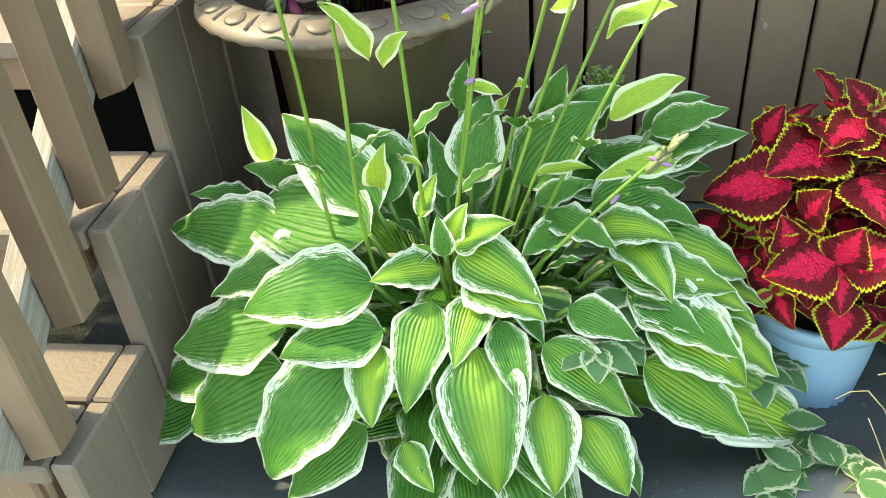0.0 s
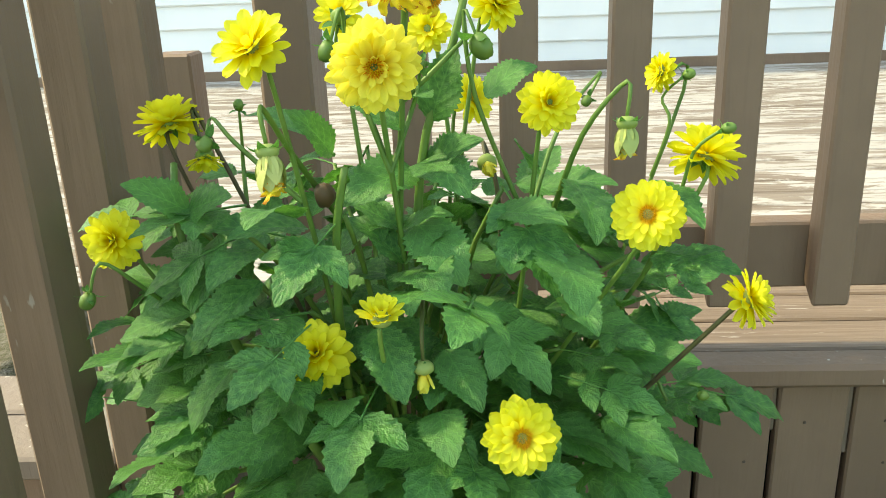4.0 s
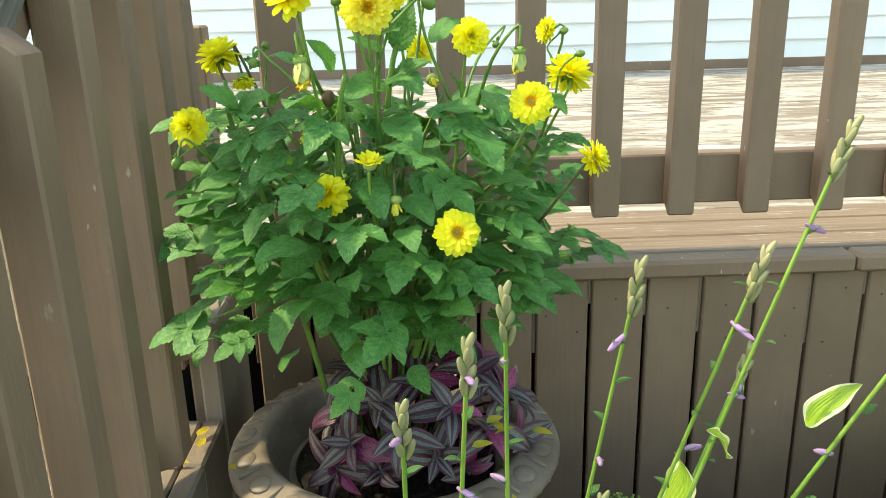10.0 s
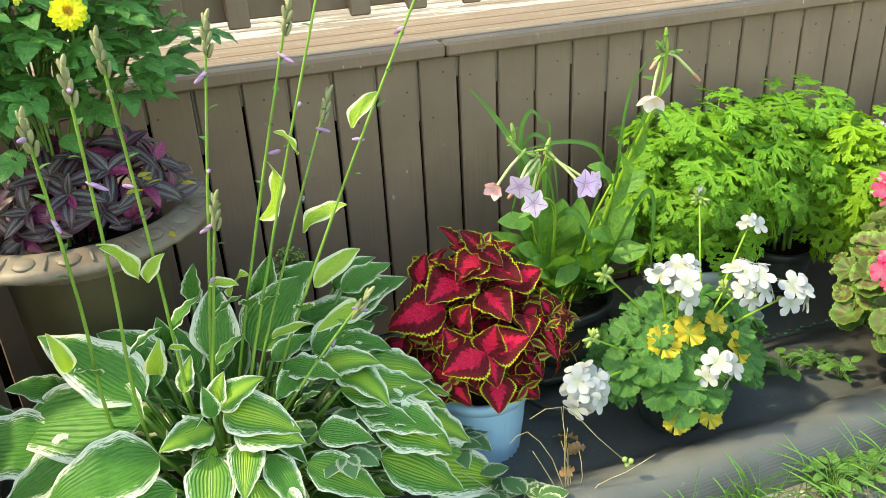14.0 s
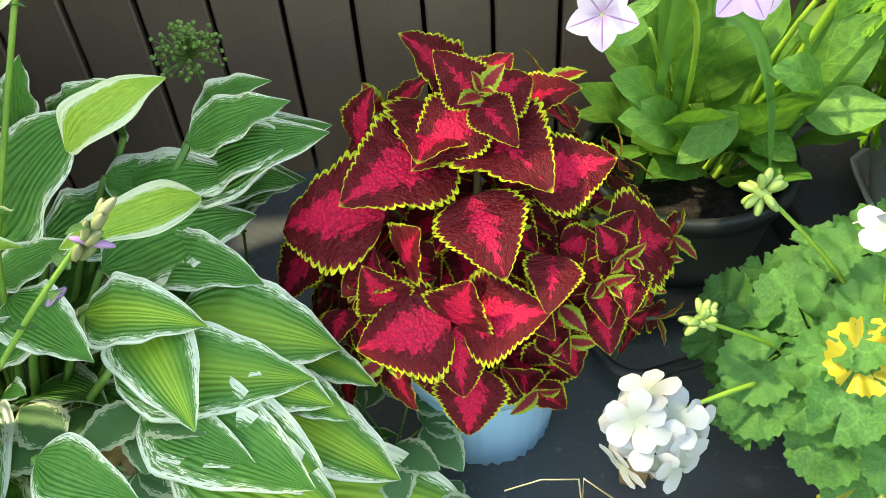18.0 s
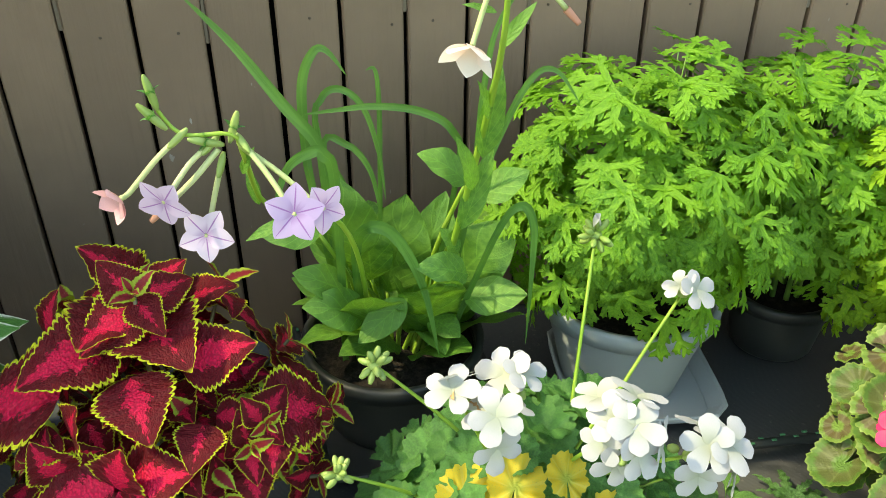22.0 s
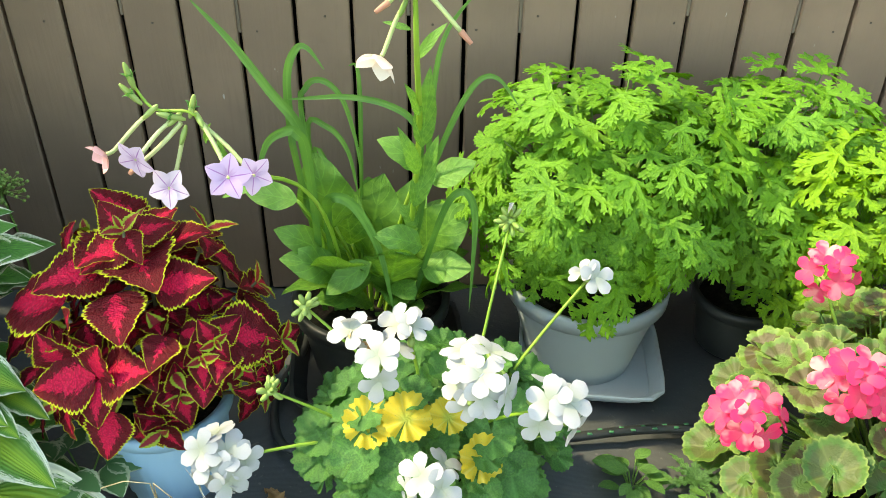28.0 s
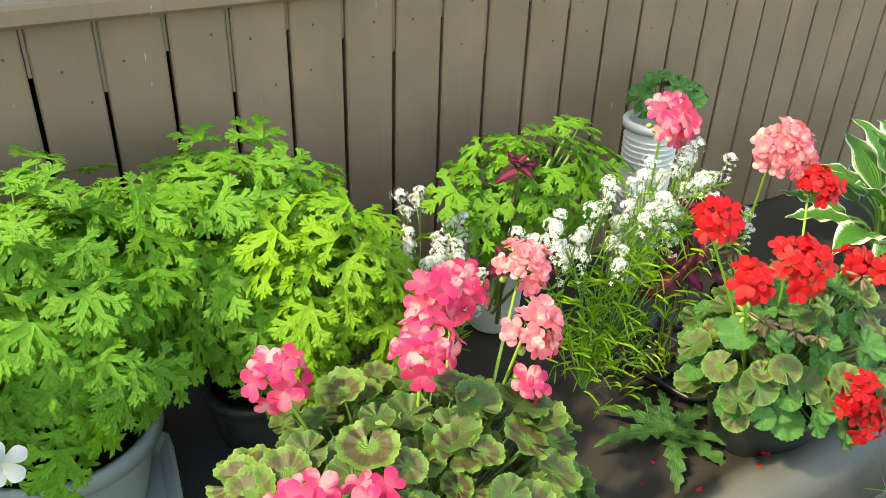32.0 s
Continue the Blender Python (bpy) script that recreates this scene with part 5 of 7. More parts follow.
for n, (x0, y0, z0, x1, y1, z1) in enumerate(CREST + FLANK + FOOT + EAST):
    pool = HY if n % 4 and -0.80 < x1 and y1 < -0.56 else HL
    leaf_to(hosta, pool[(n * 5) % 6], (x0, y0, z0), (x1, y1, z1), HB + Vector((0, 0, 0.05)), rnd.uniform(0.95, 1.15), lean=Vector((0, -0.42, 0.62)))
    root = Vector((0.12 * (x0 - HB.x), 0.12 * (y0 - HB.y), 0.02))
    end = Vector((x0, y0, z0)) - HB
    part("leaf_stalk", tube("leaf_stalk", [root, root.lerp(end, 0.6) + Vector((0, 0, 0.02)), end], 0.005, 0.0035, m_stem, 5, 3), hosta)
# leaves at the back, towards the skirting
for n, (x0, y0, z0, x1, y1, z1) in enumerate((
    (-0.410, -0.46, 0.387, -0.315, -0.46, 0.420), (-0.420, -0.46, 0.355, -0.314, -0.46, 0.378), (-0.430, -0.46, 0.340, -0.288, -0.46, 0.385),
    (-0.507, -0.46, 0.285, -0.384, -0.46, 0.280), (-0.503, -0.46, 0.250, -0.388, -0.46, 0.230), (-0.530, -0.46, 0.383, -0.435, -0.46, 0.447),
    (-0.480, -0.50, 0.210, -0.331, -0.50, 0.155), (-0.472, -0.50, 0.161, -0.347, -0.50, 0.069), (-0.420, -0.45, 0.330, -0.325, -0.45, 0.325),
    (-0.390, -0.50, 0.119, -0.298, -0.50, 0.110), (-0.550, -0.45, 0.390, -0.520, -0.45, 0.480), (-0.492, -0.46, 0.360, -0.430, -0.46, 0.310),
)):
    leaf_to(hosta, HL[(n * 5 + 2) % 6], (x0, y0, z0), (x1, y1, z1), HB + Vector((0, 0, 0.05)), rnd.uniform(1.0, 1.2), lean=Vector((0.1, -0.5, 0.75)))
    end = Vector((x0, y0, z0)) - HB
    part("leaf_stalk", tube("leaf_stalk", [(end.x * 0.15, end.y * 0.15, 0.01), end * 0.6 + Vector((0, 0, 0.02)), end], 0.005, 0.0035, m_stem, 5, 3), hosta)
for n in range(8):
    base = Vector((-0.50 + rnd.uniform(-0.05, 0.06), -0.60 + rnd.uniform(-0.08, 0.08), rnd.uniform(0.16, 0.33)))
    tip = base + Vector((rnd.uniform(0.09, 0.15), rnd.uniform(-0.09, 0.07), rnd.uniform(-0.08, 0.03)))
    leaf_to(hosta, HL[rnd.randrange(6)], base, tip, HB + Vector((0, 0, 0.05)), rnd.uniform(1.0, 1.2), lean=Vector((0.1, -0.4, 0.75)))
    end = base - HB
    part("leaf_stalk", tube("leaf_stalk", [(end.x * 0.15, end.y * 0.15, 0.01), end * 0.55 + Vector((0, 0, 0.02)), end], 0.005, 0.0035, m_stem, 5, 3), hosta)
# overlapping leaves over the whole mound
for n in range(34):
    az = n * 137.5 + rnd.uniform(-10, 10)
    el = rnd.choice((8, 20, 32, 44, 56)) + rnd.uniform(-5, 5)
    o, i = polar(az + rnd.uniform(-14, 14), el - 13), polar(az, el)
    back = max(0.0, o.y)
    tip = HB + Vector((0.37 * o.x, 0.23 * o.y, 0.05 + 0.29 * max(o.z, -0.05))) * rnd.uniform(0.80, 0.93) + Vector((0, 0, 0.10 * back))
    base = HB + Vector((0.39 * i.x, 0.25 * i.y, 0.06 + 0.34 * i.z + 0.05 * back)) * rnd.uniform(0.42, 0.58)
    if (tip - base).length < 0.10:
        base = tip + (base - tip).normalized() * rnd.uniform(0.11, 0.15)
    leaf_to(hosta, (HY if n % 2 == 0 and tip.x > -0.80 and tip.y < -0.56 else HL)[rnd.randrange(6)], base, tip, HB + Vector((0, 0, 0.05)), rnd.uniform(0.95, 1.15), lean=Vector((0, -0.35, 0.7)))
    end = base - HB
    part("leaf_stalk", tube("leaf_stalk", [(end.x * 0.15, end.y * 0.15, 0.01), end * 0.55 + Vector((0, 0, 0.02)), end], 0.005, 0.0035, m_stem, 5, 3), hosta)
POD = blade("bract", m_weed, 0.5, lance, 6, 3, 0.5, 0.6)
FBUD = BUD.copy()
FBUD.name = "flower_bud"
FBUD.materials[0] = m_lilac
TIP = BUD.copy()
TIP.name = "bud_tip"
TIP.materials[0] = m_bud_olive
for foot, top, heavy in (((-0.80, -0.62, 0.29), (-0.790, -0.748, 0.838), 1), ((-0.76, -0.63, 0.30), (-0.738, -0.735, 0.885), 1), ((-0.69, -0.60, 0.30), (-0.702, -0.665, 0.90), 1), ((-0.66, -0.58, 0.28), (-0.570, -0.603, 0.897), 1), ((-0.62, -0.56, 0.28), (-0.464, -0.627, 0.915), 1), ((-0.62, -0.60, 0.25), (-0.386, -0.60, 1.02), 1), ((-0.60, -0.56, 0.25), (-0.39, -0.45, 0.74), 0), ((-0.58, -0.58, 0.25), (-0.286, -0.67, 0.945), 1), ((-0.66, -0.60, 0.28), (-0.60, -0.62, 0.66), 1), ((-0.60, -0.66, 0.24), (-0.405, -0.654, 0.481), 1)):
    a, b = Vector(foot) - HB, Vector(top) - HB
    start = Vector((a.x * 0.4, a.y * 0.4, 0.02))
    pts = [start, a, a.lerp(b, 0.5) + Vector((-0.012 * b.x, 0, 0.012)), b]
    part("flower_stalk", tube("flower_stalk", pts, 0.0032, 0.0019, m_stalk, 6, 5), hosta, label="tall lime green flower stalk")
    way = (b - a).normalized()
    for j in range(9):
        q = b - way * (0.0055 * j)
        part("bud_tip", TIP, hosta, facing(q + polar(137.5 * j, 0, 0.0012 + 0.0006 * j), way + polar(137.5 * j, 0, 0.3), 0, 1) @ Matrix.Diagonal((0.0042, 0.0042, 0.0105, 1)))
    for j in range(6):
        q = a.lerp(b, 0.94 - 0.07 * j)
        az = 137.5 * j + b.x * 900
        part("bract", POD, hosta, aim(q, az, 35, 0, 0.019))
        if j % 3 != (1 if b.x > -0.05 else 0):
            continue
        part("flower_bud", FBUD, hosta, facing(q + polar(az, 30, 0.010), polar(az, 5 - 30 * (j % 2)), 0, 1) @ Matrix.Diagonal((0.0038, 0.0038, 0.014 if j % 2 else 0.009, 1)))
    if heavy:
        q = a.lerp(b, 0.28)
        part("stalk_leaf", HL[2], hosta, aim(q, rnd.uniform(-120, 20), 45, 0, 0.065))
STALK_LEAF = [blade("stalk_leaf", m_hosta_young, w, lambda t: ovate(t, 0.42, 1.0), 18, 6, f, b, 0.05, 1.6, twist=tw, seed=i) for i, (w, f, b, tw) in enumerate(((0.52, 0.45, 0.9, 0.5), (0.46, 0.6, 0.6, -0.4), (0.56, 0.35, 1.2, 0.8)))]
for n, (x0, y0, z0, x1, y1, z1) in enumerate((
        (-0.470, -0.545, 0.450, -0.385, -0.530, 0.494), (-0.389, -0.532, 0.385, -0.484, -0.590, 0.395), (-0.540, -0.560, 0.590, -0.522, -0.590, 0.690), (-0.480, -0.570, 0.560, -0.410, -0.590, 0.600),
        (-0.554, -0.600, 0.407, -0.489, -0.620, 0.426), (-0.600, -0.500, 0.440, -0.565, -0.540, 0.490), (-0.817, -0.740, 0.507, -0.830, -0.750, 0.573),
        (-0.717, -0.680, 0.586, -0.754, -0.700, 0.654), (-0.709, -0.660, 0.570, -0.679, -0.660, 0.608), (-0.631, -0.600, 0.517, -0.589, -0.620, 0.518),
        (-0.701, -0.660, 0.463, -0.672, -0.690, 0.469), (-0.722, -0.680, 0.437, -0.708, -0.700, 0.505), (-0.395, -0.600, 0.720, -0.350, -0.610, 0.770),
        (-0.480, -0.620, 0.700, -0.510, -0.640, 0.745))):
    leaf_to(hosta, STALK_LEAF[n % 3], (x0, y0, z0), (x1, y1, z1), HB + Vector((0, 0.1, 0.3)), 0.8, "stalk_leaf", lean=Vector((0.2, -0.25, 0.75)))["label"] = "curled yellow-green stalk leaf"
_dead = blade("withered_leaf", m_dry, 0.55, lambda t: heart(t) * (0.8 + 0.2 * math.sin(23 * t)), 14, 6, 0.5, 0.9, 0.09, 5, twist=0.9)
part("withered_leaf", _dead, hosta, aim(Vector((-0.50, -0.66, 0.25)) - HB, -20, -5, 0, 0.075), "brown withered leaf")

# umbel behind the hosta
umbel = thing("seeding_umbel", (-0.47, -0.22, 0), "fine green seed umbel of a wild plant", "wild plant")
part("stem", tube("stem", [(0, -0.01, 0), (0.02, 0.0, 0.2), (0.006, 0.01, 0.33)], 0.0022, 0.0015, m_stem, 5, 4), umbel)
_dot = bmesh.new()
bmesh.ops.create_icosphere(_dot, subdivisions=1, radius=0.0032)
_dot = from_bm("seed", _dot, m_bud, True)
_bits = []
for i in range(120):
    d = polar(i * 137.5, rnd.uniform(-20, 85), 0.045 * rnd.uniform(0.5, 1.0))
    _bits.append((tube("ray", [(0, 0, 0), d * 0.6, d], 0.0006, 0.0004, m_bud, 3, 1), Matrix.Translation((0.006, 0.01, 0.33))))
    _bits.append((_dot, Matrix.Translation(Vector((0.006, 0.01, 0.33)) + d)))
tagged(part("seed_head", joined("seed_head", _bits, m_bud), umbel), kind="stuff")

# goutweed runners at the hosta's edge
GL = blade("leaflet", m_goutweed, 0.82, lambda t: ovate(t, 0.40), 14, 4, 0.1, 0.4, 0.01, 3, 1, 0.05)
for base, n in (((-0.255, -0.68, 0.0), 4), ((-0.49, -0.69, 0.21), 3), ((-0.45, -0.615, 0.235), 3), ((-0.27, -0.57, 0.05), 5), ((-0.20, -0.745, 0.0), 5)):
    g = thing("goutweed", base, "variegated cream and green goutweed shoots", "ground cover", "goutweed shoots")
    for i in range(n):
        az = i * 137.5
        h = rnd.uniform(0.03, 0.07)
        tip = polar(az, 0, 0.035) + Vector((0, 0, h))
        part("leaf_stalk", tube("leaf_stalk", [(0, 0, 0), tip * 0.6, tip], 0.0016, 0.0012, m_stem, 4, 2), g)
        for k2 in (-55, 0, 55):
            part("leaflet", GL, g, aim(tip, az + k2, rnd.uniform(-15, 10), 0, rnd.uniform(0.048, 0.066)))


# ---------- pots ----------
def pot(name, at, top_r, foot_r, height, mat, label, ribs=0, lip=0.012, soil=0.85, tray=None):
    p = thing(name, at, label, "plant pot", "plant pots")
    t = 0.006
    rib = (lambda r, a, j: 0.0022 * math.cos(ribs * a) if 1 <= j <= 3 else 0) if ribs else None
    part("wall", lathe("wall", [(0.01, 0.0), (foot_r - 0.004, 0.0), (foot_r, 0.006), (foot_r + (top_r - foot_r) * 0.5, height * 0.5), (top_r - 0.003, height - lip * 1.8), (top_r - 0.003, height - lip * 1.7), (top_r - t, height - lip), (top_r - t - 0.002, height * soil)], mat, 72 if ribs else 48, rib), p)
    part("rim", lathe("rim", [(top_r - 0.006, height - lip * 1.8), (top_r + 0.006, height - lip * 1.7), (top_r + 0.007, height - 0.004), (top_r + 0.004, height), (top_r - 0.004, height), (top_r - 0.006, height - 0.006), (top_r - 0.007, height * soil - 0.004)], mat, 48), p)
    part("soil", lathe("soil", [(0.0, height * soil + 0.006), (top_r * 0.5, height * soil + 0.004), (top_r - 0.005, height * soil)], m_soil, 24), p, label="dark potting soil")
    return p


def ring_mesh(name, mat, side, pairs, closed=""):
    """Rounded square rings, each a share of the side at a height, joined from one to the next."""
    bm = bmesh.new()
    loops = []
    for share, z in pairs:
        ring = []
        for i in range(32):
            a = 2 * math.pi * (i + 0.5) / 32
            c, d = math.cos(a), math.sin(a)
            n = (abs(c) ** 7 + abs(d) ** 7) ** (1 / 7)
            ring.append(bm.verts.new((side * share / 2 * c / n, side * share / 2 * d / n, z)))
        loops.append(ring)
    for a, b in zip(loops, loops[1:]):
        for i in range(32):
            bm.faces.new((a[i], a[(i + 1) % 32], b[(i + 1) % 32], b[i]))
    if closed:
        bm.faces.new(loops[0][::-1])
        bm.faces.new(loops[-1])
    return from_bm(name, bm, mat)


def square_tray(name, at, side, height, mat, label, turn=0.0, cells=0):
    """A shallow square tray: floor, wall, rim, and bars between cells if it has them."""
    ob = thing(name, at, label, "plant tray")
    ob.rotation_euler = (0, 0, radians(turn))
    part("floor", ring_mesh("floor", mat, side, ((0.86, 0.0), (0.87, 0.004), (0.84, 0.006)), "both"), ob)
    part("wall", ring_mesh("wall", mat, side, ((0.87, 0.003), (1.0, height - 0.002), (0.98, height - 0.003), (0.85, 0.006))), ob)
    part("rim", ring_mesh("rim", mat, side, ((0.985, height - 0.005), (1.03, height - 0.006), (1.035, height - 0.001), (1.02, height + 0.001), (0.985, height))), ob)
    for i in range(1, cells):
        f = side * (i / cells - 0.5)
        part("cell_bar", box("cell_bar", side * 0.96, 0.004, height * 0.8, mat, 0.001), ob, pose(0, f, height * 0.48))
        part("cell_bar", box("cell_bar", 0.004, side * 0.96, height * 0.8, mat, 0.001), ob, pose(f, 0, height * 0.49))
    return ob


# ---------- coleus in the blue pot ----------
CB = Vector((-0.167, -0.490, 0.0))
pot("blue_pot", CB + Vector((0, 0, -0.012)), 0.092, 0.074, 0.162, m_bluepot, "pale blue ribbed plastic pot on the fabric", ribs=30)
coleus = thing("coleus", CB + Vector((0, 0, 0.126)), "crimson coleus with magenta hearts and lime toothed edges", "coleus")
CO = [blade("leaf", m_coleus, w, broad, 64, 8, f, b, 0.022, 4, 16, 0.055, seed=i) for i, (w, f, b) in enumerate(((0.84, 0.14, 0.5), (0.78, 0.2, 0.8), (0.88, 0.10, 0.35)))]
CY = [blade("young_leaf", m_coleus_young, 0.62, lambda t: ovate(t, 0.36), 14, 4, 0.3, 0.4, 0.02, 3, 1, 0.08, seed=i) for i in range(2)]
rnd = random.Random(21)


def rosette(plant, at, normal, size, pairs=3, spin=0.0, young=True):
    """Opposite pairs of leaves, each pair crossing the last, shrinking towards the growing tip."""
    n = Vector(normal).normalized()
    m = facing(Vector(at) - plant.location, n, radians(spin))
    for k in range(pairs):
        s = size * (1.0, 0.72, 0.46, 0.28)[k]
        for h in (0, 180):
            az = h + 90 * k + rnd.uniform(-14, 14)
            el = (-6, 16, 38, 60)[k] + rnd.uniform(-10, 10)
            small = k >= 2 and young
            pool = CY if small else CO
            part("young_leaf" if small else "leaf", pool[rnd.randrange(len(pool))], plant, m @ aim((0, 0, 0.010 * k), az, el, rnd.uniform(-12, 12), s * rnd.uniform(0.9, 1.1)))
    foot = Vector((0, 0, 0)) + Vector((rnd.uniform(-0.02, 0.02), rnd.uniform(-0.02, 0.02), 0))
    tip = Vector(at) - plant.location
    part("stem", tube("stem", [foot, foot.lerp(tip, 0.6) - n * 0.012, tip + n * 0.02], 0.004, 0.0022, m_stem_red, 5, 3), plant)


for at, nrm, size, pairs, spin in (
    ((-0.165, -0.445, 0.400), (-0.1, -0.5, 0.85), 0.055, 4, 62),
    ((-0.040, -0.545, 0.255), (0.55, -0.75, 0.4), 0.055, 4, 30),
    ((0.000, -0.490, 0.250), (0.9, -0.4, 0.3), 0.070, 3, 80),
    ((-0.105, -0.585, 0.240), (0.25, -0.9, 0.35), 0.060, 3, 10),
    ((-0.250, -0.575, 0.225), (-0.55, -0.8, 0.25), 0.078, 3, 55),
    ((-0.300, -0.490, 0.230), (-0.9, -0.35, 0.3), 0.075, 3, 0),
    ((-0.230, -0.430, 0.365), (-0.6, 0.1, 0.8), 0.085, 3, 30),
    ((-0.100, -0.410, 0.360), (0.5, 0.35, 0.8), 0.090, 3, 60),
    ((-0.180, -0.370, 0.310), (-0.1, 0.9, 0.5), 0.085, 3, 15),
    ((-0.215, -0.555, 0.270), (-0.3, -0.85, 0.5), 0.055, 4, 70),
    ((-0.075, -0.570, 0.285), (0.3, -0.8, 0.55), 0.055, 4, 5),
    ((-0.130, -0.600, 0.200), (0.05, -0.95, 0.1), 0.065, 3, 35),
    ((-0.020, -0.540, 0.205), (0.7, -0.7, 0.1), 0.060, 3, 50),
    ((-0.290, -0.560, 0.190), (-0.75, -0.6, 0.1), 0.060, 3, 25),
    ((-0.245, -0.470, 0.320), (-0.75, -0.2, 0.6), 0.070, 3, 85),
    ((-0.040, -0.440, 0.300), (0.85, 0.1, 0.5), 0.080, 3, 45),
):
    rosette(coleus, at, nrm, size, pairs, spin)
for at, nrm, size, spin in (((-0.162, -0.500, 0.425), (0.05, -0.55, 0.85), 0.070, 40), ((-0.060, -0.560, 0.305), (0.4, -0.8, 0.5), 0.050, 20), ((-0.020, -0.520, 0.260), (0.7, -0.6, 0.3), 0.050, 70), ((-0.255, -0.560, 0.300), (-0.6, -0.7, 0.4), 0.050, 10)):
    rosette(coleus, at, nrm, size, 4, spin)

# the large outer leaves: base and tip
CROWN = (
    (-0.167, -0.443, 0.385, -0.220, -0.443, 0.464),
    (-0.168, -0.481, 0.392, -0.112, -0.571, 0.388),
    (-0.191, -0.499, 0.389, -0.281, -0.540, 0.368),
    (-0.174, -0.546, 0.371, -0.154, -0.613, 0.339),
    (-0.132, -0.445, 0.377, -0.067, -0.452, 0.401),
    (-0.126, -0.536, 0.372, -0.051, -0.525, 0.379),
    (-0.174, -0.443, 0.386, -0.214, -0.547, 0.409),
    (-0.245, -0.534, 0.350, -0.343, -0.491, 0.306),
    (-0.200, -0.600, 0.285, -0.281, -0.605, 0.264),
    (-0.189, -0.602, 0.285, -0.118, -0.621, 0.308),
    (-0.196, -0.603, 0.280, -0.194, -0.642, 0.233),
    (-0.196, -0.602, 0.283, -0.181, -0.611, 0.342),
)
FRINGE = (
    (-0.184, -0.615, 0.236, -0.193, -0.644, 0.179),
    (-0.314, -0.487, 0.278, -0.355, -0.518, 0.234),
    (-0.248, -0.559, 0.324, -0.287, -0.584, 0.308),
    (-0.053, -0.545, 0.304, 0.019, -0.507, 0.257),
    (-0.049, -0.553, 0.287, -0.051, -0.605, 0.270),
    (-0.073, -0.582, 0.272, -0.067, -0.620, 0.243),
    (-0.266, -0.456, 0.366, -0.245, -0.447, 0.419),
    (-0.111, -0.576, 0.325, -0.123, -0.623, 0.306),
    (-0.234, -0.568, 0.325, -0.216, -0.583, 0.375),
    (-0.291, -0.555, 0.261, -0.303, -0.591, 0.252),
    (-0.247, -0.581, 0.289, -0.266, -0.582, 0.340),
)
for n, (x0, y0, z0, x1, y1, z1) in enumerate(CROWN + FRINGE):
    leaf_to(coleus, CO[n % 3], (x0, y0, z0), (x1, y1, z1), CB + Vector((0, 0.05, 0.16)), 1.2)
# inner leaves that fill the bush
for i in range(70):
    d = polar(i * 137.5, rnd.uniform(-25, 55))
    p = Vector((-0.165, -0.490, 0.225)) - coleus.location + Vector((d.x * 0.155, d.y * 0.125, d.z * 0.12)) * rnd.uniform(0.75, 1.0)
    tip = p + (Vector((d.x, d.y, rnd.uniform(-0.9, 0.5))) + polar(rnd.uniform(0, 360), 0, 0.7)).normalized() * rnd.uniform(0.028, 0.048)
    if tip.z + coleus.location.z < 0.165:
        continue
    leaf_to(coleus, (CY + CO)[i % 5], p + coleus.location, tip + coleus.location, CB + Vector((0, 0.05, 0.16)), 1.05, "young_leaf", lean=Vector((0, -0.3, 0.4)))
for i in range(60):
    d = polar(i * 137.5, rnd.uniform(-10, 80))
    p = Vector((-0.160, -0.485, 0.225)) - coleus.location + Vector((d.x * 0.12, d.y * 0.095, d.z * 0.14)) * rnd.uniform(0.55, 0.85)
    part("leaf", CO[i % 3], coleus, aim(p, i * 137.5 + rnd.uniform(-40, 40), rnd.uniform(-35, 20), rnd.uniform(-25, 25), rnd.uniform(0.05, 0.08)))

# ---------- flowering tobacco in the black pot ----------
NB = Vector((0.125, -0.235, 0.0))
pot("black_pot", NB, 0.130, 0.105, 0.145, m_blackpot, "black plastic nursery pot in a black tray", lip=0.014)
square_tray("black_tray", (0.135, -0.245, -0.004), 0.30, 0.035, m_blackpot, "black square plastic tray under the pot", 3)
nico = thing("flowering_tobacco", NB + Vector((0, 0, 0.125)), "flowering tobacco with lilac stars and broad light green leaves", "flowering plant")
NL = [blade("leaf", m_nico_leaf, w, lambda t: ovate(t, 0.46, 0.9), 16, 6, f, b, 0.030, 2.3, seed=i) for i, (w, f, b) in enumerate(((0.58, 0.18, 0.55), (0.52, 0.26, 0.9), (0.64, 0.12, 0.35)))]
rnd = random.Random(33)
for i in range(24):
    az = i * 137.5
    f = i / 24
    part("leaf", NL[i % 3], nico, aim(polar(az, 0, rnd.uniform(0.02, 0.08)) + Vector((0.02, 0, 0.01 + 0.05 * f)), az + rnd.uniform(-30, 30), 34 + 36 * f + rnd.uniform(-10, 12), rnd.uniform(-25, 25), rnd.uniform(0.10, 0.13) + 0.05 * f))
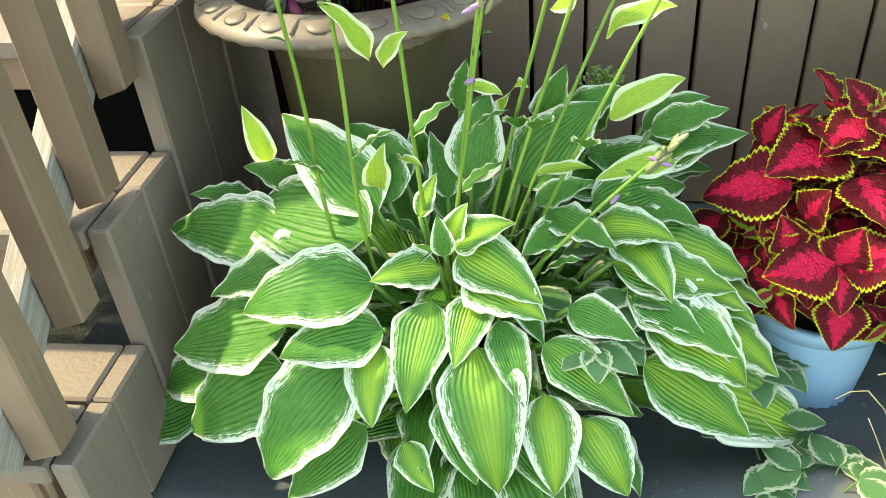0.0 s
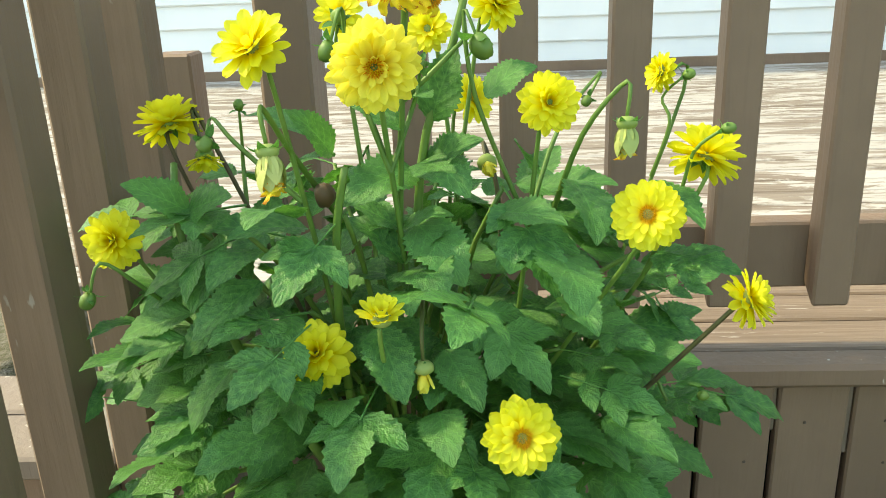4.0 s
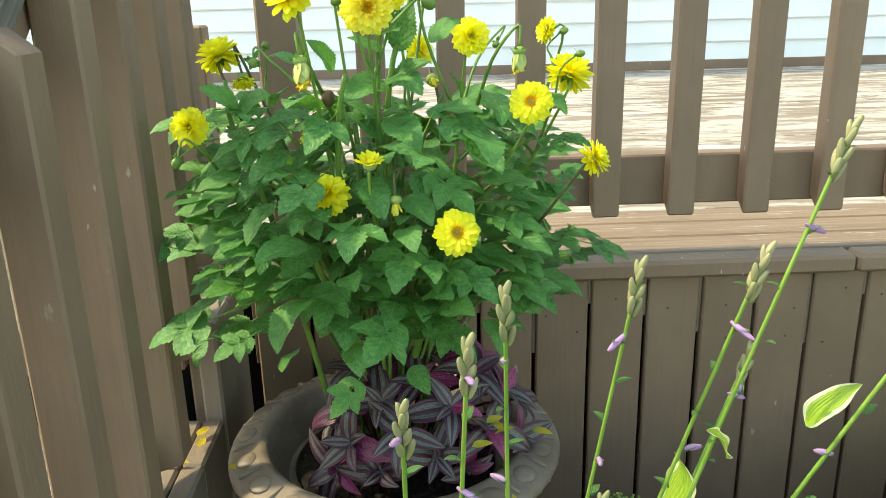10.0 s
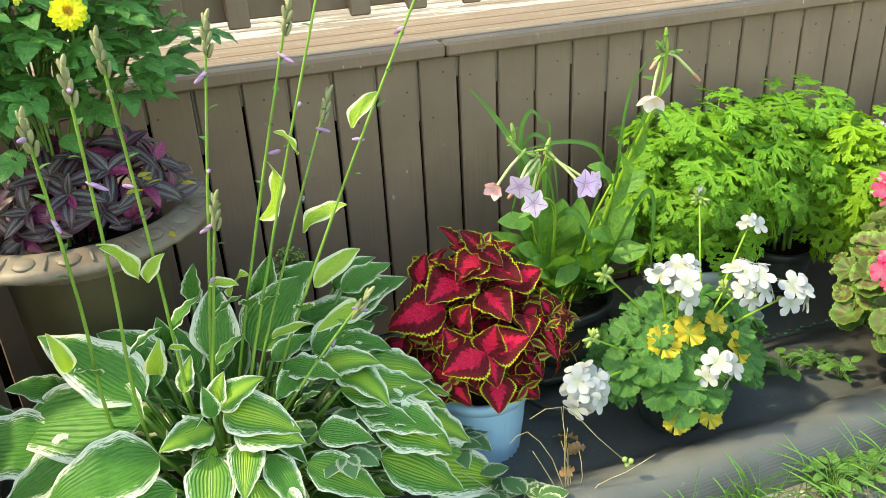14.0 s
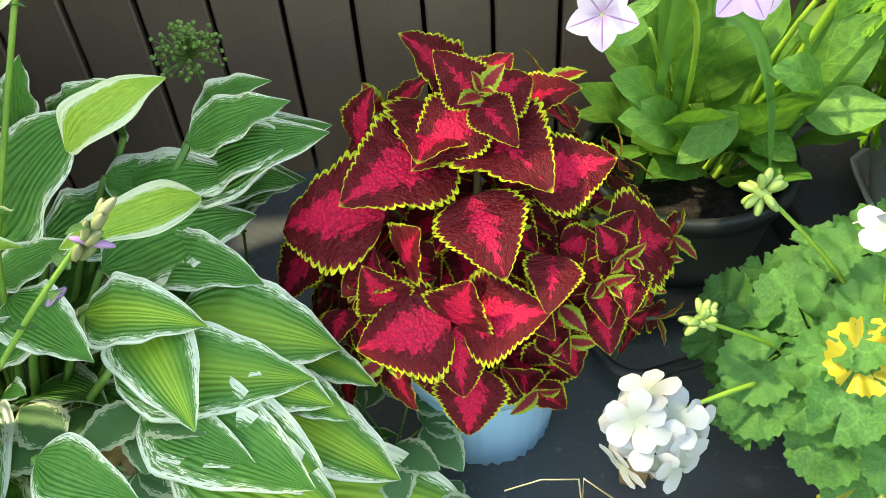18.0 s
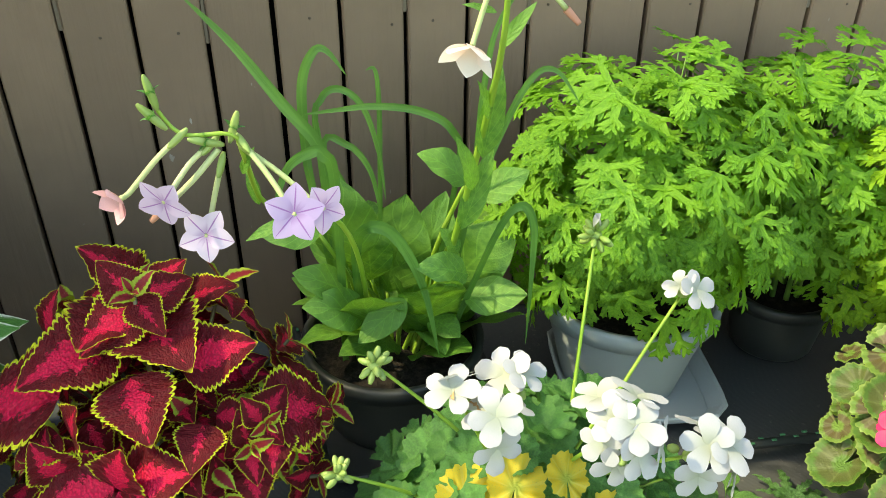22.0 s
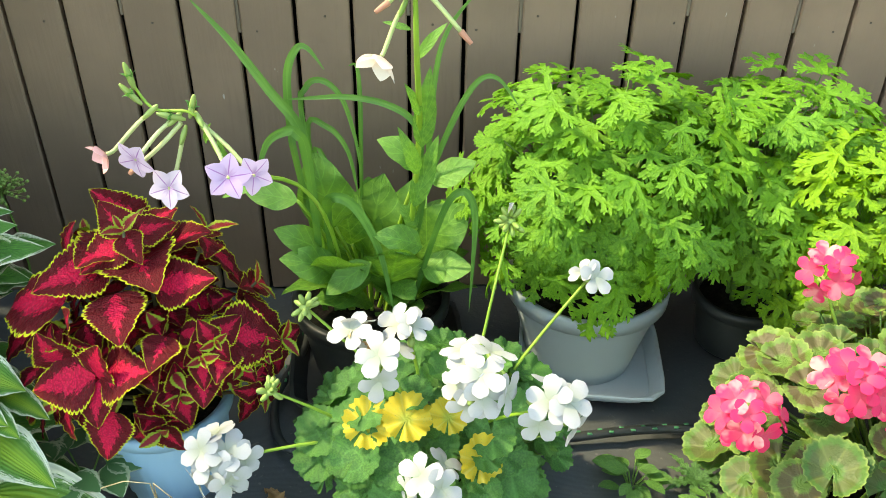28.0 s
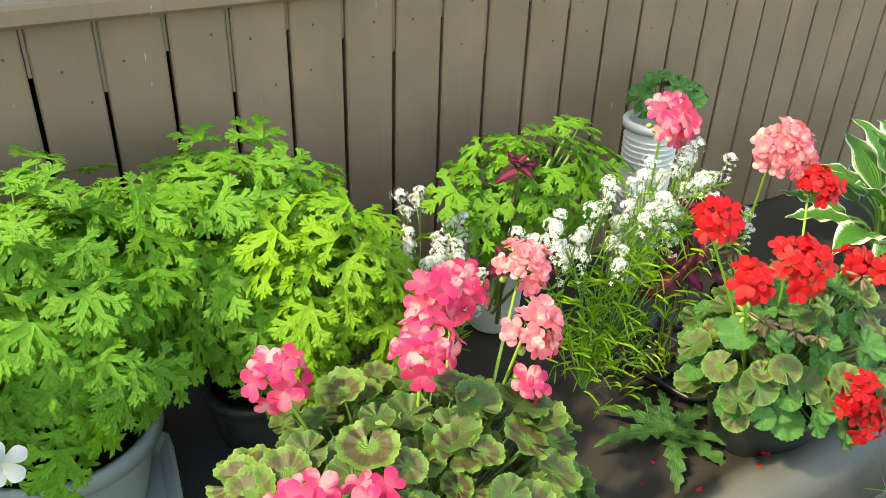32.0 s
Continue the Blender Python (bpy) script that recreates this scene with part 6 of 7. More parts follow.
for n, (x0, y0, z0, x1, y1, z1) in enumerate((
    (0.060, -0.300, 0.270, -0.011, -0.330, 0.331), (0.077, -0.310, 0.240, -0.004, -0.350, 0.291), (0.121, -0.220, 0.209, 0.153, -0.220, 0.367),
    (0.226, -0.330, 0.409, 0.291, -0.330, 0.443), (0.211, -0.330, 0.435, 0.149, -0.330, 0.479), (0.200, -0.280, 0.250, 0.286, -0.300, 0.354),
    (0.132, -0.330, 0.270, 0.063, -0.360, 0.231), (0.212, -0.340, 0.306, 0.140, -0.360, 0.337), (0.212, -0.320, 0.254, 0.289, -0.360, 0.276),
    (0.074, -0.260, 0.292, 0.047, -0.260, 0.428), (0.097, -0.240, 0.247, 0.091, -0.240, 0.366), (0.027, -0.320, 0.375, -0.049, -0.320, 0.390),
    (0.204, -0.320, 0.325, 0.179, -0.320, 0.368), (0.150, -0.230, 0.190, 0.215, -0.190, 0.350), (0.170, -0.300, 0.215, 0.200, -0.355, 0.215),
)):
    leaf_to(nico, NL[n % 3], (x0, y0, z0), (x1, y1, z1), NB + Vector((0, 0.05, 0.1)), rnd.uniform(0.95, 1.2), lean=Vector((0, -0.5, 0.5)))
    end = Vector((x0, y0, z0)) - nico.location
    part("leaf_stalk", tube("leaf_stalk", [(end.x * 0.3, end.y * 0.3, 0.0), end * 0.6, end], 0.004, 0.003, m_stem_lime, 5, 3), nico)
STEML = [blade("stem_leaf", m_nico_leaf, 0.24, lance, 10, 4, 0.3, b, 0.02, 2, seed=i) for i, b in enumerate((0.3, 0.6))]
for n, (x0, y0, z0, x1, y1, z1) in enumerate((
    (0.211, -0.400, 0.500, 0.222, -0.420, 0.620), (0.205, -0.470, 0.647, 0.240, -0.470, 0.690), (0.199, -0.480, 0.685, 0.166, -0.480, 0.694),
    (-0.035, -0.450, 0.495, -0.042, -0.450, 0.545), (-0.001, -0.430, 0.465, -0.055, -0.430, 0.442), (0.208, -0.430, 0.560, 0.190, -0.450, 0.610),
    (0.200, -0.350, 0.380, 0.235, -0.360, 0.500), (0.206, -0.380, 0.450, 0.180, -0.400, 0.530), (-0.045, -0.500, 0.555, -0.030, -0.520, 0.590),
)):
    leaf_to(nico, STEML[n % 2], (x0, y0, z0), (x1, y1, z1), NB + Vector((0.05, 0.1, 0.1)), 1.0, "stem_leaf", lean=Vector((0, -0.6, 0.4)))


def star(name, mat, rise):
    """A five-pointed tobacco flower facing +z."""
    lobe = blade("lobe", mat, 0.92, lambda t: ovate(t, 0.46), 10, 4, 0.12, 0.25 if rise < 20 else -0.5)
    return joined(name, [(lobe, aim(polar(72 * i, 0, 0.05), 72 * i, rise + 5 * (i % 2), 0, 0.94)) for i in range(5)], mat)


PINKSTAR = star("flower", m_pinkstar, 26)
STAR, CUP = star("flower", m_star, 6), star("flower", m_blush, 26)


def tobacco_flower(at, normal, size, mesh, root):
    f = part("flower", mesh, nico, Matrix.Translation(-nico.location) @ facing(at, normal, rnd.uniform(0, 6), size))
    n = Vector(normal).normalized()
    a = Vector(root) - nico.location
    c = Vector(at) - nico.location
    part("floral_tube", tube("floral_tube", [a, a.lerp(c - n * 0.02, 0.55) + Vector((0, 0, 0.004)), c - n * 0.010, c - n * 0.0005], 0.0026, 0.0026, m_bud_pale, 7, 4), nico, label="long pale flower tube")
    part("calyx", POD2, nico, facing(a, c - a, 0, 1) @ Matrix.Diagonal((0.0042, 0.0042, 0.012, 1)))


POD2 = BUD.copy()
POD2.name = "seed_pod"
nl = nico.location
part("stem", tube("stem", [Vector(p) - nl for p in ((0.09, -0.26, 0.125), (0.075, -0.33, 0.33), (0.04, -0.39, 0.44), (-0.026, -0.455, 0.495), (-0.040, -0.51, 0.575), (-0.047, -0.533, 0.609), (-0.089, -0.526, 0.610), (-0.109, -0.522, 0.640))], 0.0036, 0.0016, m_stem_lime, 6, 4), nico)
part("stem", tube("stem", [Vector(p) - nl for p in ((0.165, -0.26, 0.125), (0.195, -0.31, 0.32), (0.208, -0.40, 0.52), (0.205, -0.48, 0.65), (0.203, -0.50, 0.738), (0.199, -0.50, 0.762))], 0.0055, 0.0022, m_stem_lime, 6, 5), nico)
for at, nrm, s2, mesh, root in (
    ((-0.080, -0.552, 0.524), (-0.1, -0.85, 0.25), 0.026, STAR, (-0.060, -0.53, 0.580)),
    ((-0.002, -0.589, 0.557), (0.1, -0.85, 0.35), 0.027, STAR, (-0.039, -0.532, 0.600)),
    ((0.023, -0.575, 0.552), (0.4, -0.8, 0.15), 0.024, STAR, (-0.036, -0.53, 0.592)),
    ((-0.109, -0.558, 0.563), (-0.35, -0.8, -0.2), 0.026, STAR, (-0.066, -0.53, 0.600)),
    ((-0.146, -0.542, 0.562), (-0.7, -0.6, -0.2), 0.024, PINKSTAR, (-0.092, -0.53, 0.608)),
    ((0.166, -0.520, 0.668), (-0.4, -0.55, -0.7), 0.034, CUP, (0.190, -0.50, 0.716)),
):
    tobacco_flower(at, nrm, s2, mesh, root)
for p, d in (((-0.103, -0.53, 0.621), (-0.5, 0, 0.6)), ((-0.105, -0.53, 0.640), (-0.2, 0, 1)), ((-0.048, -0.53, 0.605), (0.3, -0.1, 0.9)), ((-0.060, -0.53, 0.600), (-0.8, -0.2, 0.3)), ((0.199, -0.50, 0.755), (0, 0, 1)), ((0.196, -0.50, 0.742), (-0.6, -0.1, 0.6)), ((0.198, -0.50, 0.735), (-0.9, -0.2, -0.25)), ((0.207, -0.50, 0.735), (0.7, -0.2, 0.1))):
    part("seed_pod", POD2, nico, Matrix.Translation(-nl) @ facing(Vector(p) + Vector(d).normalized() * 0.010, d, 0, 1) @ Matrix.Diagonal((0.0046, 0.0046, 0.016, 1)))
    for j in range(4):
        part("sepal", SEPAL, nico, Matrix.Translation(-nl) @ facing(Vector(p) + Vector(d).normalized() * 0.004, d, j * 1.57, 0.015) @ aim((0, 0, 0), 0, 70, 0, 1.0))
for pts in (((0.206, -0.50, 0.735), (0.222, -0.505, 0.727), (0.253, -0.515, 0.694)), ((-0.06, -0.53, 0.595), (-0.085, -0.535, 0.570), (-0.112, -0.54, 0.548)), ((0.198, -0.50, 0.733), (0.185, -0.505, 0.731), (0.174, -0.51, 0.724))):
    part("spent_flower", tube("spent_flower", [Vector(p) - nl for p in pts], 0.0030, 0.0026, m_bud_pale, 7, 4), nico, label="spent flower tube with a brown tip")
    e, w = Vector(pts[2]) - nl, (Vector(pts[2]) - Vector(pts[1])).normalized()
    part("spent_tip", tube("spent_tip", [e - w * 0.001, e + w * 0.008, e + w * 0.017], 0.0040, 0.0026, m_spentpink, 7, 3), nico)

weeds = thing("grass_tuft", NB + Vector((0, -0.02, 0.12)), "long arching grass blades growing in the pot", "grass")


def grass_blade(points, width):
    """A bent strap of grass through the points."""
    pts = [Vector(p) for p in points]
    fine = []
    for i in range(len(pts) - 1):
        a, b, c, d = pts[max(i - 1, 0)], pts[i], pts[i + 1], pts[min(i + 2, len(pts) - 1)]
        for s in range(5):
            t = s / 5
            fine.append(0.5 * (2 * b + (c - a) * t + (2 * a - 5 * b + 4 * c - d) * t * t + (3 * b - a - 3 * c + d) * t ** 3))
    fine.append(pts[-1])
    verts, uvs, faces = [], [], []
    n = len(fine)
    for i, p in enumerate(fine):
        way = (fine[min(i + 1, n - 1)] - fine[max(i - 1, 0)]).normalized()
        side = way.cross(Vector((0.1, -1, 0.15))).normalized()
        up = side.cross(way)
        t = i / (n - 1)
        h = width * 0.5 * min(1, 0.6 + t) * (1 - t ** 4) + 0.0002
        for s in (-1, 0, 1):
            verts.append(p + side * h * s + up * (0.25 * h * abs(s)))
            uvs.append(((s + 1) / 2, t))
    for i in range(n - 1):
        for s in range(2):
            a = i * 3 + s
            faces.append((a, a + 3, a + 4, a + 1))
    return mesh_of("blade", verts, faces, m_grass, uvs)


TUFT = weeds.location
for pts, w in (
    (((0.07, -0.28, 0.14), (0.043, -0.300, 0.427), (0.035, -0.300, 0.487), (-0.000, -0.300, 0.540), (-0.047, -0.300, 0.613), (-0.094, -0.300, 0.670)), 0.015),
    (((0.06, -0.26, 0.14), (0.026, -0.280, 0.411), (0.021, -0.280, 0.473), (0.023, -0.280, 0.556), (0.039, -0.280, 0.594), (0.055, -0.280, 0.594), (0.076, -0.280, 0.563)), 0.012),
    (((0.08, -0.28, 0.14), (0.07, -0.32, 0.34), (0.082, -0.360, 0.402), (0.115, -0.360, 0.387), (0.149, -0.360, 0.309), (0.168, -0.37, 0.20)), 0.016),
    (((0.16, -0.26, 0.14), (0.21, -0.28, 0.42), (0.201, -0.290, 0.487), (0.161, -0.290, 0.516), (0.107, -0.290, 0.527), (0.063, -0.290, 0.526), (0.018, -0.290, 0.523)), 0.010),
    (((0.07, -0.25, 0.14), (0.037, -0.260, 0.469), (0.045, -0.260, 0.529), (0.069, -0.260, 0.540), (0.096, -0.260, 0.513), (0.113, -0.260, 0.448), (0.119, -0.260, 0.383)), 0.009),
    (((0.18, -0.27, 0.14), (0.215, -0.32, 0.38), (0.229, -0.330, 0.560), (0.247, -0.330, 0.637), (0.292, -0.330, 0.696)), 0.008),
    (((0.17, -0.27, 0.14), (0.215, -0.32, 0.38), (0.254, -0.330, 0.503), (0.288, -0.330, 0.565), (0.317, -0.330, 0.569), (0.348, -0.330, 0.528)), 0.009),
    (((0.19, -0.29, 0.14), (0.24, -0.36, 0.37), (0.268, -0.370, 0.417), (0.286, -0.370, 0.392), (0.289, -0.370, 0.334), (0.284, -0.38, 0.21)), 0.012),
    (((0.05, -0.28, 0.14), (0.05, -0.33, 0.44), (0.039, -0.340, 0.492), (0.023, -0.340, 0.497), (-0.006, -0.340, 0.476), (-0.029, -0.340, 0.407)), 0.015),
    (((0.08, -0.25, 0.14), (0.042, -0.260, 0.449), (0.072, -0.260, 0.467), (0.101, -0.260, 0.426), (0.114, -0.260, 0.344)), 0.009),
    (((0.11, -0.22, 0.14), (0.117, -0.220, 0.378), (0.120, -0.220, 0.494), (0.117, -0.220, 0.546), (0.105, -0.220, 0.547)), 0.007),
    (((0.07, -0.25, 0.14), (0.05, -0.26, 0.42), (0.076, -0.260, 0.387), (0.088, -0.260, 0.342)), 0.007),
    (((0.06, -0.26, 0.14), (0.05, -0.27, 0.3), (0.04, -0.27, 0.44), (0.035, -0.27, 0.53)), 0.013),
):
    part("blade", grass_blade([Vector(p) - TUFT for p in pts], w), weeds)

# ---------- cut-leaved pelargoniums ----------
PB = Vector((0.50, -0.235, 0.0))
pot("grey_pot", PB, 0.134, 0.094, 0.178, m_greypot, "grey plastic pot standing in a square tray", lip=0.016)
square_tray("grey_tray", (0.515, -0.255, 0.0), 0.245, 0.030, m_traygrey, "grey square plastic drip tray", -8)
CUT = [cut_leaf(m_cut_leaf, i) for i in range(5)]
CUT_LIME = [cut_leaf(m_lime_leaf, i + 7) for i in range(5)]
rnd = random.Random(8)


def cut_pelargonium(base, centre, radii, count, label, pool=CUT):
    plant = thing("cut_leaf_pelargonium", base, label, "pelargonium", "cut-leaved pelargoniums")
    c = Vector(centre) - Vector(base)
    for i in range(count):
        f = (i + 0.5) / count
        el = math.degrees(math.asin(1 - 1.72 * f))
        d = polar(i * 137.5 + rnd.uniform(-10, 10), el)
        shell = rnd.uniform(0.62, 1.02) * min(1.2, 1 + 0.42 * noise.noise(d * 3.1 + Vector(base) * 3))
        p = c + Vector((d.x * radii[0], d.y * radii[1], d.z * radii[2])) * shell
        up = (d * 0.80 + Vector((0, -0.22, 0.62)) + Vector((rnd.uniform(-0.4, 0.4), rnd.uniform(-0.4, 0.4), rnd.uniform(-0.2, 0.2)))).normalized()
        m = facing(p, up, 0, rnd.uniform(0.044, 0.066))
        # turn the leaf so that it points outwards
        out = (m.to_3x3().inverted() @ (d + Vector((0, 0, -0.25))))
        part("leaf", pool[i % 5], plant, m @ Euler((0, 0, math.atan2(out.y, out.x) + rnd.uniform(-0.5, 0.5))).to_matrix().to_4x4())
        if i % 4 == 0:
            part("leaf_stalk", tube("leaf_stalk", [c * 0.55 + p * 0.2, c.lerp(p, 0.7) - Vector((0, 0, 0.02)), p - up * 0.003], 0.002, 0.0013, m_stem, 4, 2), plant)
    for i in range(7):
        d = polar(i * 51, 50)
        part("stem", tube("stem", [(d.x * 0.04, d.y * 0.04, 0.0), c * 0.6 + d * 0.05, c + d * 0.10], 0.005, 0.003, m_stem, 5, 3), plant)
    return plant


cut_pelargonium(PB + Vector((0, 0, 0.12)), (0.500, -0.260, 0.362), (0.212, 0.180, 0.185), 320, "bright green cut-leaved pelargonium bush in the grey pot")
pot("black_pot", (0.80, -0.20, 0.0), 0.085, 0.070, 0.115, m_blackpot, "black plastic nursery pot hidden under foliage")
cut_pelargonium(Vector((0.80, -0.20, 0.095)), (0.780, -0.215, 0.335), (0.190, 0.160, 0.200), 230, "green cut-leaved pelargonium in a hidden black pot")
cut_pelargonium(Vector((0.84, -0.31, 0.11)), (0.875, -0.365, 0.315), (0.120, 0.120, 0.195), 120, "lime yellow cut-leaved pelargonium with drooping leaves", CUT_LIME)

# ---------- geraniums ----------
ROUND = [round_leaf("leaf", m_geranium_leaf, 7, 0.45, 0.05, 0.09, 0.15 + 0.1 * i, 4, 66, i) for i in range(3)]
ZONAL = [round_leaf("leaf", m_zonal, 8, 0.40, 0.035, 0.07, c, 4, 72, i) for i, c in enumerate((0.25, 0.15, 0.4))]
YELLOW = round_leaf("yellowed_leaf", m_yellow_leaf, 7, 0.22, 0.055, 0.12, 0.12, 4, 66, 4)
rnd = random.Random(17)


def floret(name, mat, double=False, rise=14):
    """Five rounded petals, radius 1, facing +z."""
    p = blade("petal", mat, 0.80, petal_round, 7, 4, 0.06, 0.25, 0.03, 1.3, cup=0.06)
    pieces = [(p, aim((0, 0, 0), 72 * i + 9 * (i % 2), rise + 6 * (i % 3), 0, 1.0 - 0.08 * (i % 2))) for i in range(5)]
    if double:
        pieces += [(p, aim((0, 0, 0.05), 72 * i + 36, 42, 0, 0.72)) for i in range(5)]
    return joined(name, pieces, mat)


FLORETS = {"white": floret("floret", m_white, False, 6), "pink": floret("floret", m_pink), "softpink": floret("floret", m_softpink, True), "red": floret("floret", m_red)}
PEDICEL = tube("pedicel", [(0, 0, 0), (0, 0, 0.5), (0, 0, 1)], 0.03, 0.022, m_stem_lime, 4, 1)


def geranium_head(plant, at, normal, radius, colour, count, foot, size=0.021, buds=2, spent=0):
    """A ball of florets on a long stalk from the plant's crown."""
    n = Vector(normal).normalized()
    c = Vector(at) - plant.location
    head = part("flower_head", CALYX, plant, Matrix.Translation(c - n * radius * 0.6))
    frame_m = n.to_track_quat("Z", "Y").to_matrix().to_4x4()
    for i in range(count):
        f = (i + 0.5) / count
        d = (frame_m @ polar(i * 137.5, 88 if i == 0 else math.degrees(math.asin(1 - 1.12 * f)))).normalized()
        p = n * radius * 0.6 + d * radius * rnd.uniform(0.62, 1.0)
        part("floret", FLORETS[colour], head, facing(p, d + n * 0.5 + Vector((rnd.uniform(-0.3, 0.3), rnd.uniform(-0.3, 0.3), rnd.uniform(-0.3, 0.3))), rnd.uniform(0, 6), size * rnd.uniform(0.8, 1.02)))
        if i % 2 == 0:
            part("pedicel", PEDICEL, head, facing((0, 0, 0), p, 0, 1) @ Matrix.Diagonal((0.035, 0.035, p.length, 1)))
    for i in range(buds):
        d = polar(rnd.uniform(0, 360), rnd.uniform(-50, 0))
        part("bud", BUD, head, facing(n * radius * 0.4 + d * radius * 0.8, d, 0, 0.006))
    for i in range(spent):
        d = polar(rnd.uniform(120, 260), rnd.uniform(-10, 60))
        part("spent_floret", _dead, head, aim(n * radius * 0.5 + d * radius * 0.5, rnd.uniform(0, 360), 40, 0, 0.024), "brown spent floret")
    f0 = Vector(foot) - plant.location
    end = c - n * radius * 0.6
    part("flower_stalk", tube("flower_stalk", [f0, f0.lerp(end, 0.5) + Vector((0, 0, 0.012)), end], 0.0028, 0.002, m_stem_lime, 5, 4), plant)


def bud_cluster(plant, at, foot, size=0.017, opening=0):
    c = Vector(at) - plant.location
    head = part("bud_head", CALYX, plant, Matrix.Translation(c))
    for i in range(13):
        d = polar(i * 137.5, rnd.uniform(-50, 80))
        b = part("bud", BUD, head, facing(d * size * 0.7, d, 0, 0.0062) @ Matrix.Diagonal((0.75, 0.75, 1.35, 1)))
    for i in range(opening):
        part("petal", PETAL_W, head, aim((0.004 * (i * 2 - 1), 0, 0.012), 180 * i, 70, 0, 0.017))
    f0 = Vector(foot) - plant.location
    part("flower_stalk", tube("flower_stalk", [f0, f0.lerp(c, 0.5) + Vector((0, 0, 0.006)), c], 0.0026, 0.0018, m_stem_lime, 5, 4), plant)


PETAL_W = blade("petal", m_white, 0.8, spoon, 5, 4, 0.3, 0.2)


def geranium_bush(plant, centre, radii, count, pool, size, low=-0.25, droop=0.0):
    c = Vector(centre) - plant.location
    for i in range(count):
        f = (i + 0.5) / count
        el = math.degrees(math.asin(1 - (1 - low) * f))
        d = polar(i * 137.5 + rnd.uniform(-12, 12), el)
        p = c + Vector((d.x * radii[0], d.y * radii[1], d.z * radii[2])) * rnd.uniform(0.74, 1.05)
        up = (d * 0.7 + Vector((0, -0.25, 0.75)) + Vector((rnd.uniform(-0.3, 0.3), rnd.uniform(-0.3, 0.3), 0))).normalized()
        part("leaf", pool[rnd.randrange(len(pool))], plant, facing(p, up, rnd.uniform(0, 6), size * rnd.uniform(0.6, 1.15)))
        part("leaf_stalk", tube("leaf_stalk", [c * 0.5 + Vector((d.x, d.y, 0)) * 0.02, c.lerp(p, 0.6) - Vector((0, 0, 0.02)), p], 0.002, 0.0014, m_stem, 4, 2), plant)


WB = Vector((0.225, -0.575, 0.0))
pot("black_pot", WB, 0.085, 0.065, 0.10, m_blackpot, "small black plastic pot hidden under leaves")
white_ger = thing("white_geranium", WB + Vector((0, 0, 0.085)), "white geranium with lush green leaves, a few yellowed", "geranium")
geranium_bush(white_ger, (0.225, -0.575, 0.142), (0.172, 0.130, 0.128), 120, ROUND, 0.037)
for p, nrm, s in (((0.138, -0.645, 0.235), (-0.1, -0.6, 0.8), 0.038), ((0.188, -0.652, 0.250), (0.1, -0.6, 0.8), 0.036), ((0.240, -0.660, 0.260), (0.3, -0.5, 0.8), 0.028), ((0.280, -0.680, 0.205), (0.4, -0.7, 0.5), 0.036), ((0.150, -0.685, 0.085), (0, -0.8, 0.5), 0.036), ((0.215, -0.700, 0.085), (0.1, -0.8, 0.5), 0.032)):
    part("yellowed_leaf", YELLOW, white_ger, facing(Vector(p) - white_ger.location, nrm, 1.0, s), "yellowed round leaf")
for at, nrm, r, n, sz, spent in (((0.160, -0.655, 0.350), (-0.1, -0.6, 0.8), 0.030, 6, 0.026, 2), ((0.195, -0.620, 0.368), (0.2, -0.4, 0.9), 0.018, 3, 0.026, 0), ((0.130, -0.630, 0.366), (-0.4, -0.3, 0.9), 0.018, 2, 0.026, 3), ((0.268, -0.700, 0.358), (0.1, -0.6, 0.8), 0.038, 13, 0.024, 2), ((0.358, -0.705, 0.320), (0.5, -0.5, 0.7), 0.032, 8, 0.026, 0), ((0.436, -0.500, 0.355), (0.2, -0.7, 0.6), 0.018, 4, 0.022, 0), ((-0.040, -0.671, 0.205), (-0.3, -0.7, 0.6), 0.042, 18, 0.024, 6), ((0.222, -0.700, 0.195), (0.2, -0.8, 0.5), 0.036, 9, 0.025, 0)):
    geranium_head(white_ger, at, nrm, r, "white", max(2, round(n * 0.6)), (0.225 + (at[0] - 0.225) * 0.2, -0.58, 0.14), sz * 1.22, 2, spent)
bud_cluster(white_ger, (0.062, -0.556, 0.355), (0.19, -0.57, 0.20))
bud_cluster(white_ger, (0.015, -0.601, 0.255), (0.15, -0.59, 0.15))
bud_cluster(white_ger, (0.327, -0.467, 0.425), (0.27, -0.58, 0.20), 0.021, 2)
bud_cluster(white_ger, (0.300, -0.60, 0.29), (0.25, -0.61, 0.2))
bud_cluster(white_ger, (0.175, -0.705, 0.125), (0.21, -0.61, 0.1), 0.014)

